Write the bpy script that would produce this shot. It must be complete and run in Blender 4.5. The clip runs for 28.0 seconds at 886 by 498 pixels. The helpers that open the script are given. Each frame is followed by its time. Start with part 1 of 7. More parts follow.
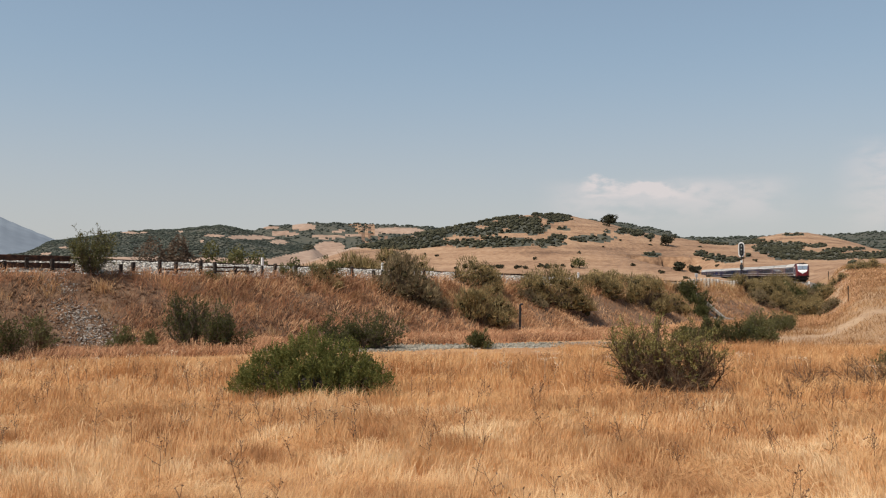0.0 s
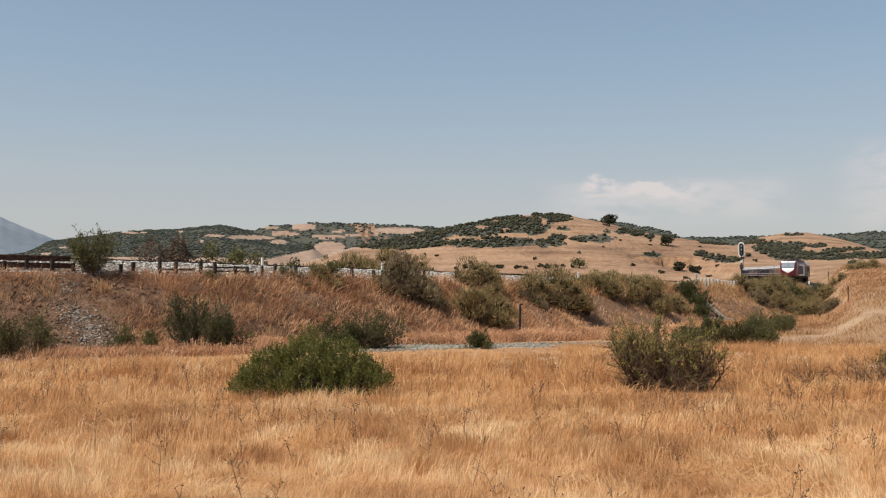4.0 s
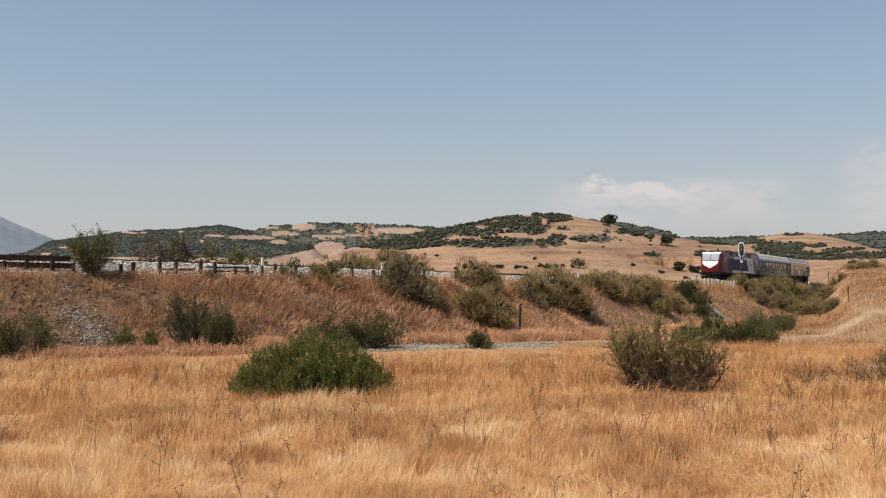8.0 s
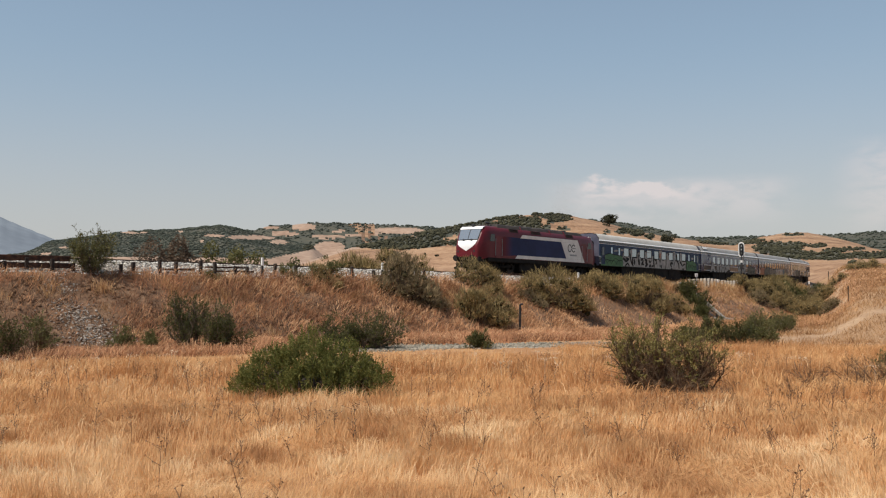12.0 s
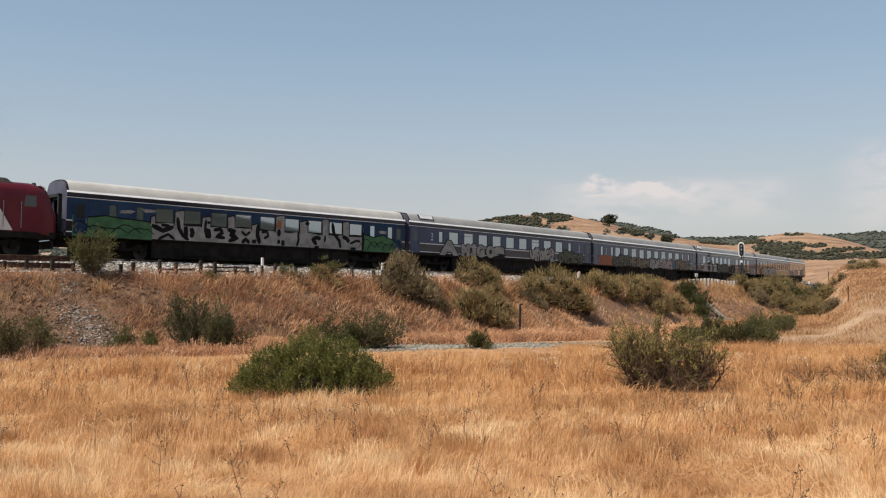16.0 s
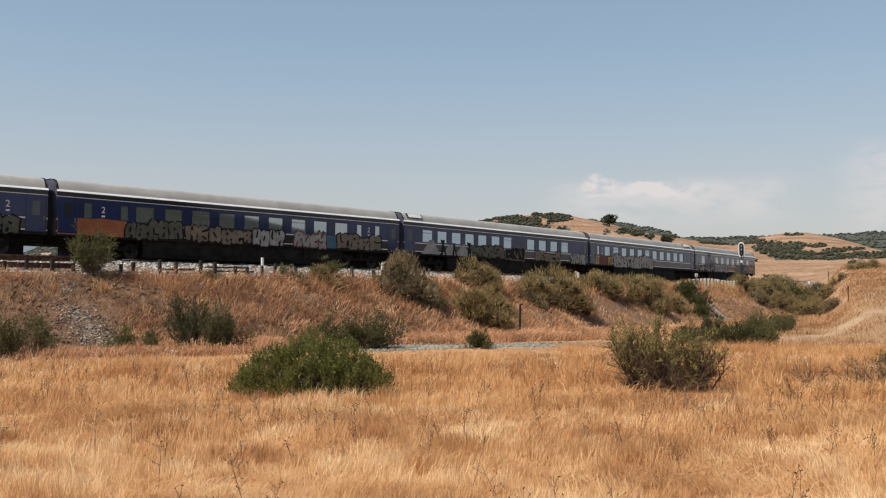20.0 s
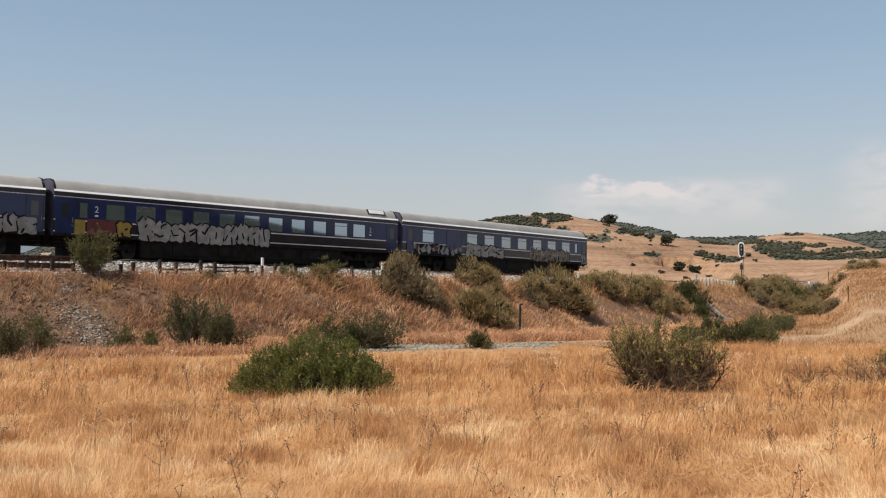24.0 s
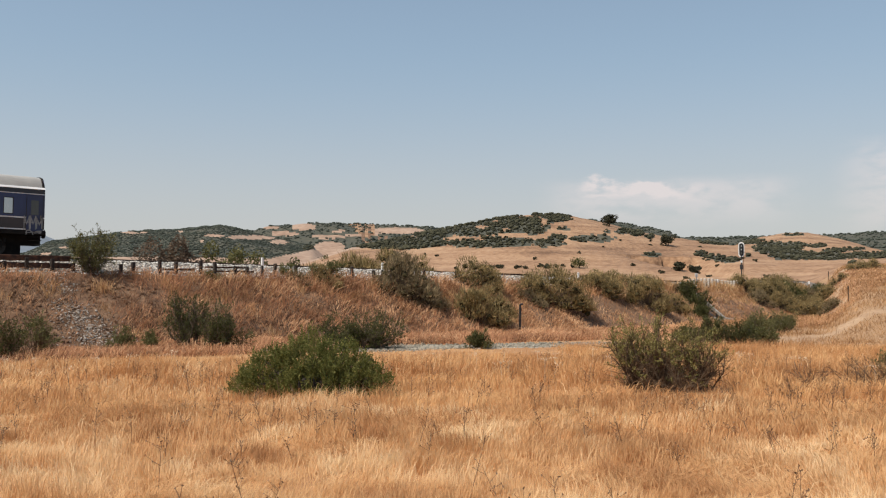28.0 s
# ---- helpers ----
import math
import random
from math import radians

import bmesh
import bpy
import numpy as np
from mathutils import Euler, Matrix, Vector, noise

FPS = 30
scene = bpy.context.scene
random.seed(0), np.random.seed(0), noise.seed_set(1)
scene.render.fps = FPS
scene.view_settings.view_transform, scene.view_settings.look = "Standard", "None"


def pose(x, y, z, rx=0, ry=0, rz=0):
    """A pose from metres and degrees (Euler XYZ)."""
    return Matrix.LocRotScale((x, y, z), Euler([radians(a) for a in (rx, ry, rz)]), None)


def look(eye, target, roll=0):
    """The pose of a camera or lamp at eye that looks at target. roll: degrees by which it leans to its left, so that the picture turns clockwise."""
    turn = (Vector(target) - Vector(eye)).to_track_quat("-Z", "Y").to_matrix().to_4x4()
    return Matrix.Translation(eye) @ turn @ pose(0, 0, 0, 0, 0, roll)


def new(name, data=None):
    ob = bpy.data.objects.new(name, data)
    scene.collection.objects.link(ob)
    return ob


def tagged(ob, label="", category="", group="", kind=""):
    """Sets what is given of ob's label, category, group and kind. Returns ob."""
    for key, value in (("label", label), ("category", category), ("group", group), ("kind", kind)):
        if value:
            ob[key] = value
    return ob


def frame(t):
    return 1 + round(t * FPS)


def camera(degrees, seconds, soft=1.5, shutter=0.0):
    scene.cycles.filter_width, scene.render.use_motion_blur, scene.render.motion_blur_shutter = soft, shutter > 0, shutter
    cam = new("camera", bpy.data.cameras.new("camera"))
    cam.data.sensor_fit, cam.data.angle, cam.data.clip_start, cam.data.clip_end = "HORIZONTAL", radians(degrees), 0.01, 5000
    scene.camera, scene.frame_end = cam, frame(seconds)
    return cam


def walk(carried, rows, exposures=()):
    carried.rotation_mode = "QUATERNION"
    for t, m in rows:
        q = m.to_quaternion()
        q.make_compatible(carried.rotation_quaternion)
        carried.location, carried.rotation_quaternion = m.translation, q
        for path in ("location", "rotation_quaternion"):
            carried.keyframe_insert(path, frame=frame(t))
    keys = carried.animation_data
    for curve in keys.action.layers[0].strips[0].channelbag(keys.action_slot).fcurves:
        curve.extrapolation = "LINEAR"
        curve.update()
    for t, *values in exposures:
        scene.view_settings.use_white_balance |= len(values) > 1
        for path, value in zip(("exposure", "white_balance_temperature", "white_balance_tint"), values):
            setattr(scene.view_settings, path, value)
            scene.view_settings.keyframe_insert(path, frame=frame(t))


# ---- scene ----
FOV = 50.83
SECONDS = 28.0
cam = camera(FOV, SECONDS, soft=1.15)
stand = pose(0, 0, 2.0, 90 + 2.22, 0, 0)
walk(cam, [(0, stand), (SECONDS, stand)], [(0, -0.04), (14.6, -0.04), (16.0, 0.06), (SECONDS, 0.06)])

# ---- light ----
SUN_EL, SUN_AZ = 56.0, 238.0  # azimuth clockwise from the camera's forward axis
SUN_DIR = Vector((math.sin(radians(SUN_AZ)) * math.cos(radians(SUN_EL)), math.cos(radians(SUN_AZ)) * math.cos(radians(SUN_EL)), math.sin(radians(SUN_EL))))
sun = new("sun", bpy.data.lights.new("sun", "SUN"))
sun.data.energy, sun.data.angle, sun.data.color = 4.7, radians(0.55), (1.0, 0.92, 0.82)
sun.matrix_world = look(SUN_DIR * 50, (0, 0, 0))

world = bpy.data.worlds.new("summer_sky")
scene.world = world
world.use_nodes = True


def build_sky():
    nt = world.node_tree
    nt.nodes.clear()
    out = nt.nodes.new("ShaderNodeOutputWorld")
    bg = nt.nodes.new("ShaderNodeBackground")
    sky = nt.nodes.new("ShaderNodeTexSky")
    sky.sky_type, sky.sun_disc = "NISHITA", False
    sky.sun_elevation, sky.sun_rotation = radians(SUN_EL), radians(SUN_AZ)
    sky.altitude, sky.air_density, sky.dust_density, sky.ozone_density = 300, 1.15, 1.2, 0.8
    bg.inputs["Strength"].default_value = 0.098
    # low summer cumulus over the hills
    geo = nt.nodes.new("ShaderNodeTexCoord")
    sep = nt.nodes.new("ShaderNodeSeparateXYZ")
    nt.links.new(geo.outputs["Generated"], sep.inputs[0])
    scale = nt.nodes.new("ShaderNodeMapping")
    scale.inputs["Scale"].default_value = (26, 26, 60)
    nt.links.new(geo.outputs["Generated"], scale.inputs["Vector"])
    puff = nt.nodes.new("ShaderNodeTexNoise")
    puff.inputs["Scale"].default_value, puff.inputs["Detail"].default_value, puff.inputs["Roughness"].default_value = 1.0, 7, 0.55
    nt.links.new(scale.outputs[0], puff.inputs["Vector"])

    def ramp(value, a, b, c=None, d=None):
        m = nt.nodes.new("ShaderNodeMapRange")
        m.interpolation_type = "SMOOTHSTEP"
        m.inputs[1].default_value, m.inputs[2].default_value = a, b
        nt.links.new(value, m.inputs[0])
        if c is None:
            return m.outputs[0]
        n = nt.nodes.new("ShaderNodeMapRange")
        n.interpolation_type = "SMOOTHSTEP"
        n.inputs[1].default_value, n.inputs[2].default_value, n.inputs[3].default_value, n.inputs[4].default_value = c, d, 1, 0
        nt.links.new(value, n.inputs[0])
        return times(m.outputs[0], n.outputs[0])

    def times(a, b):
        m = nt.nodes.new("ShaderNodeMath")
        m.operation = "MULTIPLY"
        nt.links.new(a, m.inputs[0])
        if isinstance(b, float):
            m.inputs[1].default_value = b
        else:
            nt.links.new(b, m.inputs[1])
        return m.outputs[0]

    def calc(op, a, b):
        m = nt.nodes.new("ShaderNodeMath")
        m.operation = op
        for k, v in enumerate((a, b)):
            if isinstance(v, float):
                m.inputs[k].default_value = v
            else:
                nt.links.new(v, m.inputs[k])
        return m.outputs[0]

    # the heap is tallest at its near end and trails off; its edge is lumpy
    slope = calc("MULTIPLY", calc("MAXIMUM", calc("SUBTRACT", sep.outputs["X"], 0.195), 0.0), 0.17)
    level = calc("ADD", calc("ADD", sep.outputs["Z"], slope), calc("MULTIPLY", calc("SUBTRACT", puff.outputs["Fac"], 0.5), -0.05))
    crown = times(times(ramp(level, 0.090, 0.100, 0.107, 0.115), ramp(sep.outputs["X"], 0.138, 0.158, 0.20, 0.29)), ramp(puff.outputs["Fac"], 0.1, 0.6))
    tail = times(times(ramp(sep.outputs["Z"], 0.05, 0.09, 0.100, 0.116), ramp(sep.outputs["X"], 0.09, 0.16, 0.31, 0.37)), ramp(puff.outputs["Fac"], 0.25, 0.6))
    first = nt.nodes.new("ShaderNodeMath")
    first.operation, first.use_clamp = "ADD", True
    nt.links.new(times(crown, 0.9), first.inputs[0])
    nt.links.new(times(tail, 0.55), first.inputs[1])
    first = first.outputs[0]
    second = times(times(times(ramp(sep.outputs["Z"], 0.03, 0.09, 0.125, 0.15), ramp(sep.outputs["X"], 0.375, 0.43)), ramp(puff.outputs["Fac"], 0.25, 0.62)), 0.6)
    both = nt.nodes.new("ShaderNodeMath")
    both.operation = "MAXIMUM"
    nt.links.new(first, both.inputs[0])
    nt.links.new(second, both.inputs[1])
    mix = nt.nodes.new("ShaderNodeMix")
    mix.data_type = "RGBA"
    nt.links.new(times(both.outputs[0], 0.68), mix.inputs["Factor"])
    haze = nt.nodes.new("ShaderNodeMix")
    haze.data_type = "RGBA"
    nt.links.new(sky.outputs[0], haze.inputs["A"])
    # the veil is pale at the horizon and bluer higher up
    tone = nt.nodes.new("ShaderNodeMix")
    tone.data_type = "RGBA"
    tone.inputs["A"].default_value, tone.inputs["B"].default_value = (5.46, 5.52, 5.78, 1), (4.1, 5.35, 6.5, 1)
    nt.links.new(ramp(sep.outputs["Z"], 0.06, 0.26), tone.inputs["Factor"])
    nt.links.new(tone.outputs["Result"], haze.inputs["B"])
    veil = nt.nodes.new("ShaderNodeMapRange")
    veil.inputs[1].default_value, veil.inputs[2].default_value, veil.inputs[3].default_value, veil.inputs[4].default_value = 0.02, 0.32, 0.75, 0.35
    nt.links.new(sep.outputs["Z"], veil.inputs[0])
    nt.links.new(veil.outputs[0], haze.inputs["Factor"])
    nt.links.new(haze.outputs["Result"], mix.inputs["A"])
    mix.inputs["B"].default_value = (8.3, 7.35, 7.15, 1)
    nt.links.new(mix.outputs["Result"], bg.inputs["Color"])
    nt.links.new(bg.outputs[0], out.inputs["Surface"])


build_sky()

# ---- materials ----


def material(name, colours, rough=0.8, metal=0.0, size=1.0, bump=0.0, bump_size=0.05, island=0.0, patch=0.0, patch_size=4.0, clear=0.0, strata=0.0, spec=0.5, thin=0.0):
    """A worn surface: 2 or 3 base colours mixed by noise at two scales, by island where wanted."""
    m = bpy.data.materials.new(name)
    m.use_nodes = True
    nt = m.node_tree
    b = nt.nodes["Principled BSDF"]
    b.inputs["Roughness"].default_value, b.inputs["Metallic"].default_value = rough, metal
    b.inputs["Coat Weight"].default_value = clear
    b.inputs["Specular IOR Level"].default_value = spec
    b.inputs["Coat Roughness"].default_value, b.inputs["Coat IOR"].default_value = 0.06, 1.5
    co = nt.nodes.new("ShaderNodeTexCoord")

    def noise_node(scale, detail=5):
        n = nt.nodes.new("ShaderNodeTexNoise")
        n.inputs["Scale"].default_value, n.inputs["Detail"].default_value = scale, detail
        nt.links.new(co.outputs["Object"], n.inputs["Vector"])
        return n.outputs["Fac"]

    def stretch(v, a, b):
        r = nt.nodes.new("ShaderNodeMapRange")
        r.inputs[1].default_value, r.inputs[2].default_value = a, b
        nt.links.new(v, r.inputs[0])
        return r.outputs[0]

    def add(a, b, op="ADD"):
        q = nt.nodes.new("ShaderNodeMath")
        q.operation, q.use_clamp = op, True
        for k, v in enumerate((a, b)):
            if isinstance(v, (int, float)):
                q.inputs[k].default_value = v
            else:
                nt.links.new(v, q.inputs[k])
        return q.outputs[0]

    fac = stretch(noise_node(1.0 / size), 0.3, 0.7)
    if island:
        g = nt.nodes.new("ShaderNodeNewGeometry")
        fac = add(add(fac, 1 - island, "MULTIPLY"), add(g.outputs["Random Per Island"], island, "MULTIPLY"))
    if patch:
        far = stretch(noise_node(1.0 / patch_size, 3), 0.35, 0.65)
        fac = add(add(fac, 1 - patch, "MULTIPLY"), add(far, patch, "MULTIPLY"))
    if strata:
        mp = nt.nodes.new("ShaderNodeMapping")
        mp.inputs["Scale"].default_value = (0.012, 0.012, strata)
        nt.links.new(co.outputs["Object"], mp.inputs["Vector"])
        lay = nt.nodes.new("ShaderNodeTexNoise")
        lay.inputs["Scale"].default_value, lay.inputs["Detail"].default_value = 1.0, 6
        nt.links.new(mp.outputs[0], lay.inputs["Vector"])
        fac = add(add(fac, 0.68, "MULTIPLY"), add(stretch(lay.outputs["Fac"], 0.32, 0.68), 0.32, "MULTIPLY"))
    ramp = nt.nodes.new("ShaderNodeValToRGB")
    e = ramp.color_ramp.elements
    e[0].color, e[1].color = (*colours[0], 1), (*colours[-1], 1)
    e[0].position, e[1].position = 0.12, 0.88
    if len(colours) == 3:
        mid = e.new(0.5)
        mid.color = (*colours[1], 1)
    nt.links.new(fac, ramp.inputs[0])
    nt.links.new(ramp.outputs[0], b.inputs["Base Color"])
    if bump:
        bp = nt.nodes.new("ShaderNodeBump")
        bp.inputs["Strength"].default_value, bp.inputs["Distance"].default_value = min(bump * 10, 1), bump
        nt.links.new(noise_node(1.0 / bump_size, 6), bp.inputs["Height"])
        nt.links.new(bp.outputs[0], b.inputs["Normal"])
    if thin:
        through_light = nt.nodes.new("ShaderNodeBsdfTranslucent")
        nt.links.new(ramp.outputs[0], through_light.inputs["Color"])
        both = nt.nodes.new("ShaderNodeMixShader")
        both.inputs[0].default_value = thin
        nt.links.new(b.outputs[0], both.inputs[1])
        nt.links.new(through_light.outputs[0], both.inputs[2])
        nt.links.new(both.outputs[0], nt.nodes["Material Output"].inputs["Surface"])
    return m


def glass_material(name, tint=(0.37, 0.45, 0.52), shine=0.9):
    """A train window of metal-coated sun glass: a half mirror."""
    m = bpy.data.materials.new(name)
    m.use_nodes = True
    b = m.node_tree.nodes["Principled BSDF"]
    b.inputs["Base Color"].default_value = (*tint, 1)
    b.inputs["Roughness"].default_value = 0.03
    b.inputs["Metallic"].default_value = shine
    b.inputs["IOR"].default_value = 1.6
    return m


GRASS = material("dry_grass", ((0.4752, 0.2509, 0.1131), (0.7033, 0.4416, 0.22), (0.8839, 0.6925, 0.4289)), 0.75, size=0.5, island=0.11, patch=0.62, patch_size=1.5, spec=0.12, thin=0.36)
EDGE_GRASS = material("russet_grass", ((0.441, 0.2226, 0.0945), (0.6076, 0.3413, 0.1533), (0.7644, 0.4935, 0.2415)), 0.75, size=0.7, island=0.13, patch=0.68, patch_size=2.4, spec=0.12, thin=0.36)
FIELD_SOIL = material("straw_litter", ((0.322, 0.1587, 0.0644), (0.5175, 0.2875, 0.1242)), 0.95, size=0.35, bump=0.03, bump_size=0.06, patch=0.4, patch_size=3)
STRAW = material("pale_straw", ((0.3323, 0.1759, 0.0782), (0.5474, 0.3323, 0.1613), (0.782, 0.5572, 0.3128)), 0.75, size=0.8, island=0.5, patch=0.3, patch_size=3, spec=0.15, thin=0.35)
BANK_SOIL = material("bank_soil", ((0.0874, 0.0456, 0.0245), (0.1663, 0.091, 0.0489), (0.2412, 0.1423, 0.0798)), 0.95, size=0.35, bump=0.08, bump_size=0.14, patch=0.4, patch_size=4)
BANK_GRASS = material("bank_grass", ((0.1706, 0.0819, 0.0477), (0.401, 0.1912, 0.1024), (0.785, 0.4471, 0.2423)), 0.8, size=0.9, island=0.45, patch=0.5, patch_size=3.5, spec=0.15, thin=0.3)
DEAD_GROWTH = material("dead_growth", ((0.050, 0.028, 0.018), (0.125, 0.068, 0.040), (0.24, 0.145, 0.088)), 0.85, size=0.6, island=0.6, patch=0.3, patch_size=3, spec=0.12)
BANK_BLOND = material("blond_bank_grass", ((0.2204, 0.1067, 0.0557), (0.4756, 0.2645, 0.1392), (0.7656, 0.4872, 0.2784)), 0.8, size=0.9, island=0.4, patch=0.5, patch_size=3.0, spec=0.12, thin=0.3)
HILL_SOIL = material("hillside_litter", ((0.285, 0.165, 0.080), (0.35, 0.208, 0.104), (0.42, 0.26, 0.136)), 0.95, size=0.25, bump=0.04, bump_size=0.2, patch=0.2, patch_size=12)
HILL_GRASS = material("hillside_grass", ((0.216, 0.1104, 0.0504), (0.432, 0.246, 0.1176), (0.648, 0.414, 0.2184)), 0.9, size=0.7, island=0.3, patch=0.55, patch_size=4, spec=0.15, thin=0.3)
FAR_FIELD = material("far_stubble", ((0.1351, 0.0686, 0.0339), (0.2973, 0.1689, 0.0904), (0.4235, 0.2666, 0.1547)), 0.95, size=2.2, bump=0.8, bump_size=2, patch=0.42, patch_size=26, strata=0.5)
# far haze is tinted into this stubble's paler, pinker colour
HAZY_FIELD = material("haze_tinted_stubble", ((0.2325, 0.1452, 0.0943), (0.3162, 0.2068, 0.141), (0.3999, 0.2772, 0.1968)), 0.95, size=8, patch=0.4, patch_size=60)
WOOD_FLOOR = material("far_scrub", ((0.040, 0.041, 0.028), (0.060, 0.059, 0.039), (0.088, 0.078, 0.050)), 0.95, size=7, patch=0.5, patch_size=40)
DARK_SCRUB = material("dense_dark_scrub", ((0.016, 0.018, 0.011), (0.030, 0.032, 0.018), (0.048, 0.046, 0.028)), 0.95, size=6, patch=0.5, patch_size=30, spec=0.1)
# the mountain's blue-grey is aerial haze painted as base colour
HAZE_MOUNTAIN = material("haze_blue_mountain", ((0.1464, 0.1708, 0.2013), (0.2074, 0.2379, 0.2684)), 0.95, size=60, patch=0.5, patch_size=300)
SCREE = material("scree_stone", ((0.17, 0.135, 0.105), (0.34, 0.29, 0.24), (0.55, 0.49, 0.42)), 0.95, size=0.2, bump=0.02, bump_size=0.06, island=0.5)
ROAD_STONE = material("road_gravel", ((0.132, 0.11, 0.0792), (0.2508, 0.22, 0.1672), (0.3784, 0.3388, 0.2728)), 0.95, size=0.12, bump=0.03, bump_size=0.08, patch=0.4, patch_size=2)
PATH_DIRT = material("pale_track_dirt", ((0.2855, 0.1659, 0.0855), (0.4831, 0.326, 0.1954)), 0.95, size=0.4, bump=0.05, bump_size=0.2, patch=0.5, patch_size=3)
BALLAST_BED = material("ballast_bed", ((0.06, 0.05, 0.04), (0.16, 0.135, 0.11), (0.30, 0.26, 0.22)), 0.95, size=0.12, bump=0.06, bump_size=0.10)
BALLAST = material("ballast", ((0.16, 0.135, 0.11), (0.48, 0.44, 0.385), (0.80, 0.76, 0.69)), 0.9, size=0.15, bump=0.06, bump_size=0.10, island=0.6)
RAIL_STEEL = material("rusty_rail", ((0.045, 0.028, 0.019), (0.10, 0.066, 0.047)), 0.8, 0.0, size=0.2)
SLEEPER = material("sleeper_concrete", ((0.25, 0.23, 0.20), (0.36, 0.34, 0.30)), 0.9, size=0.3, bump=0.01)
RUST = material("rusted_iron", ((0.0263, 0.0135, 0.009), (0.0638, 0.0285, 0.0165), (0.105, 0.0488, 0.0263)), 0.85, 0.1, size=0.25, bump=0.01, bump_size=0.03)
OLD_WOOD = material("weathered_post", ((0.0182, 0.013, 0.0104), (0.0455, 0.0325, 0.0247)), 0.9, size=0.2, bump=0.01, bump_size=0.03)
PALE_POST = material("bleached_post", ((0.30, 0.26, 0.21), (0.58, 0.53, 0.46)), 0.9, size=0.2, bump=0.01, bump_size=0.03)
END_BLUE = material("faded_end_paint", ((0.06, 0.06, 0.09), (0.10, 0.10, 0.14)), 0.6, size=0.8)
WHITE_PAINT = material("chalky_white_paint", ((0.66, 0.65, 0.62), (0.82, 0.81, 0.78)), 0.7, size=0.15)
BLACK_PAINT = material("black_paint", ((0.012, 0.012, 0.013), (0.028, 0.027, 0.026)), 0.55, size=0.2)
GALVANISED = material("galvanised_steel", ((0.22, 0.23, 0.23), (0.36, 0.37, 0.37)), 0.5, 0.6, size=0.2)
CONCRETE = material("stained_concrete", ((0.16, 0.145, 0.12), (0.30, 0.275, 0.24)), 0.9, size=0.4, bump=0.01)
BARK = material("grey_bark", ((0.07, 0.05, 0.035), (0.16, 0.12, 0.085)), 0.9, size=0.1, bump=0.01, bump_size=0.02)
TWIG = material("dark_twigs", ((0.0723, 0.0467, 0.0298), (0.221, 0.1487, 0.0935)), 0.85, size=0.3, island=0.6, spec=0.15)
LEAF_GREEN = material("fresh_bush_leaves", ((0.0675, 0.0778, 0.0205), (0.1553, 0.1607, 0.0436), (0.2903, 0.27, 0.0872)), 0.7, spec=0.2, size=0.25, island=0.6, thin=0.4)
LEAF_DARK = material("dark_shrub_leaves", ((0.0375, 0.0425, 0.015), (0.0825, 0.0863, 0.03), (0.1562, 0.15, 0.06)), 0.6, size=0.4, island=0.6, spec=0.15, thin=0.3)
LEAF_OLIVE = material("olive_shrub_leaves", ((0.075, 0.0725, 0.0275), (0.1438, 0.1375, 0.0525), (0.225, 0.2063, 0.0875)), 0.6, size=0.4, island=0.6, spec=0.15, thin=0.35)
LEAF_PALE = material("pale_thorn_leaves", ((0.1034, 0.0975, 0.031), (0.2328, 0.208, 0.069), (0.4654, 0.39, 0.1551)), 0.65, size=0.3, island=0.65, spec=0.15, thin=0.35)
BROOM = material("broom_stems", ((0.1218, 0.0919, 0.0414), (0.2711, 0.204, 0.0905), (0.501, 0.3656, 0.1735)), 0.75, size=0.7, island=0.55, spec=0.12, thin=0.3)
BROOM_DRY = material("dry_broom_stems", ((0.1027, 0.0795, 0.0468), (0.2236, 0.1723, 0.0952), (0.3974, 0.2984, 0.1695)), 0.8, size=0.7, island=0.55, spec=0.12, thin=0.3)
# dark colour for the blocks that paint shade inside the brooms
BROOM_SHADE = material("broom_inner_shade", ((0.034, 0.029, 0.014), (0.075, 0.062, 0.030)), 0.95, size=0.15, bump=0.05, bump_size=0.08, spec=0.05)
OAK_FAR = material("far_oak_leaves", ((0.03, 0.0305, 0.0192), (0.0537, 0.0525, 0.0324), (0.09, 0.083, 0.0504)), 0.85, size=5, island=0.5, spec=0.1)
# distance haze is mixed into this paler, greyer oak colour
OAK_BACK = material("haze_tinted_oak_leaves", ((0.0473, 0.0554, 0.0459), (0.0697, 0.0793, 0.062), (0.0996, 0.1082, 0.0836)), 0.85, size=12, island=0.4, spec=0.1)
BROWN_LEAF = material("withered_leaves", ((0.095, 0.068, 0.048), (0.18, 0.13, 0.09)), 0.8, size=0.8, island=0.5, spec=0.15, thin=0.3)
WEED = material("dead_weed_stalks", ((0.11, 0.062, 0.034), (0.23, 0.138, 0.075)), 0.85, size=0.3, island=0.4)
FLOWER = material("dry_umbels", ((0.55, 0.42, 0.28), (0.75, 0.62, 0.45)), 0.8, size=0.1, island=0.4)
# train
NAVY = material("navy_coach_paint", ((0.0028, 0.0040, 0.010), (0.006, 0.008, 0.020)), 0.42, size=1.6, patch=0.4, patch_size=5, clear=0.66, spec=0.12)
BLUE = material("blue_coach_paint", ((0.006, 0.012, 0.050), (0.012, 0.025, 0.098)), 0.42, size=1.2, patch=0.4, patch_size=4, clear=0.66, spec=0.12)
PLUM = material("plum_coach_paint", ((0.010, 0.006, 0.009), (0.024, 0.013, 0.018)), 0.45, size=1.2, clear=0.66, spec=0.15)
ROOF_GREY = material("dusty_grey_roof", ((0.46, 0.44, 0.395), (0.58, 0.555, 0.50)), 0.7, size=0.8, patch=0.4, patch_size=4)
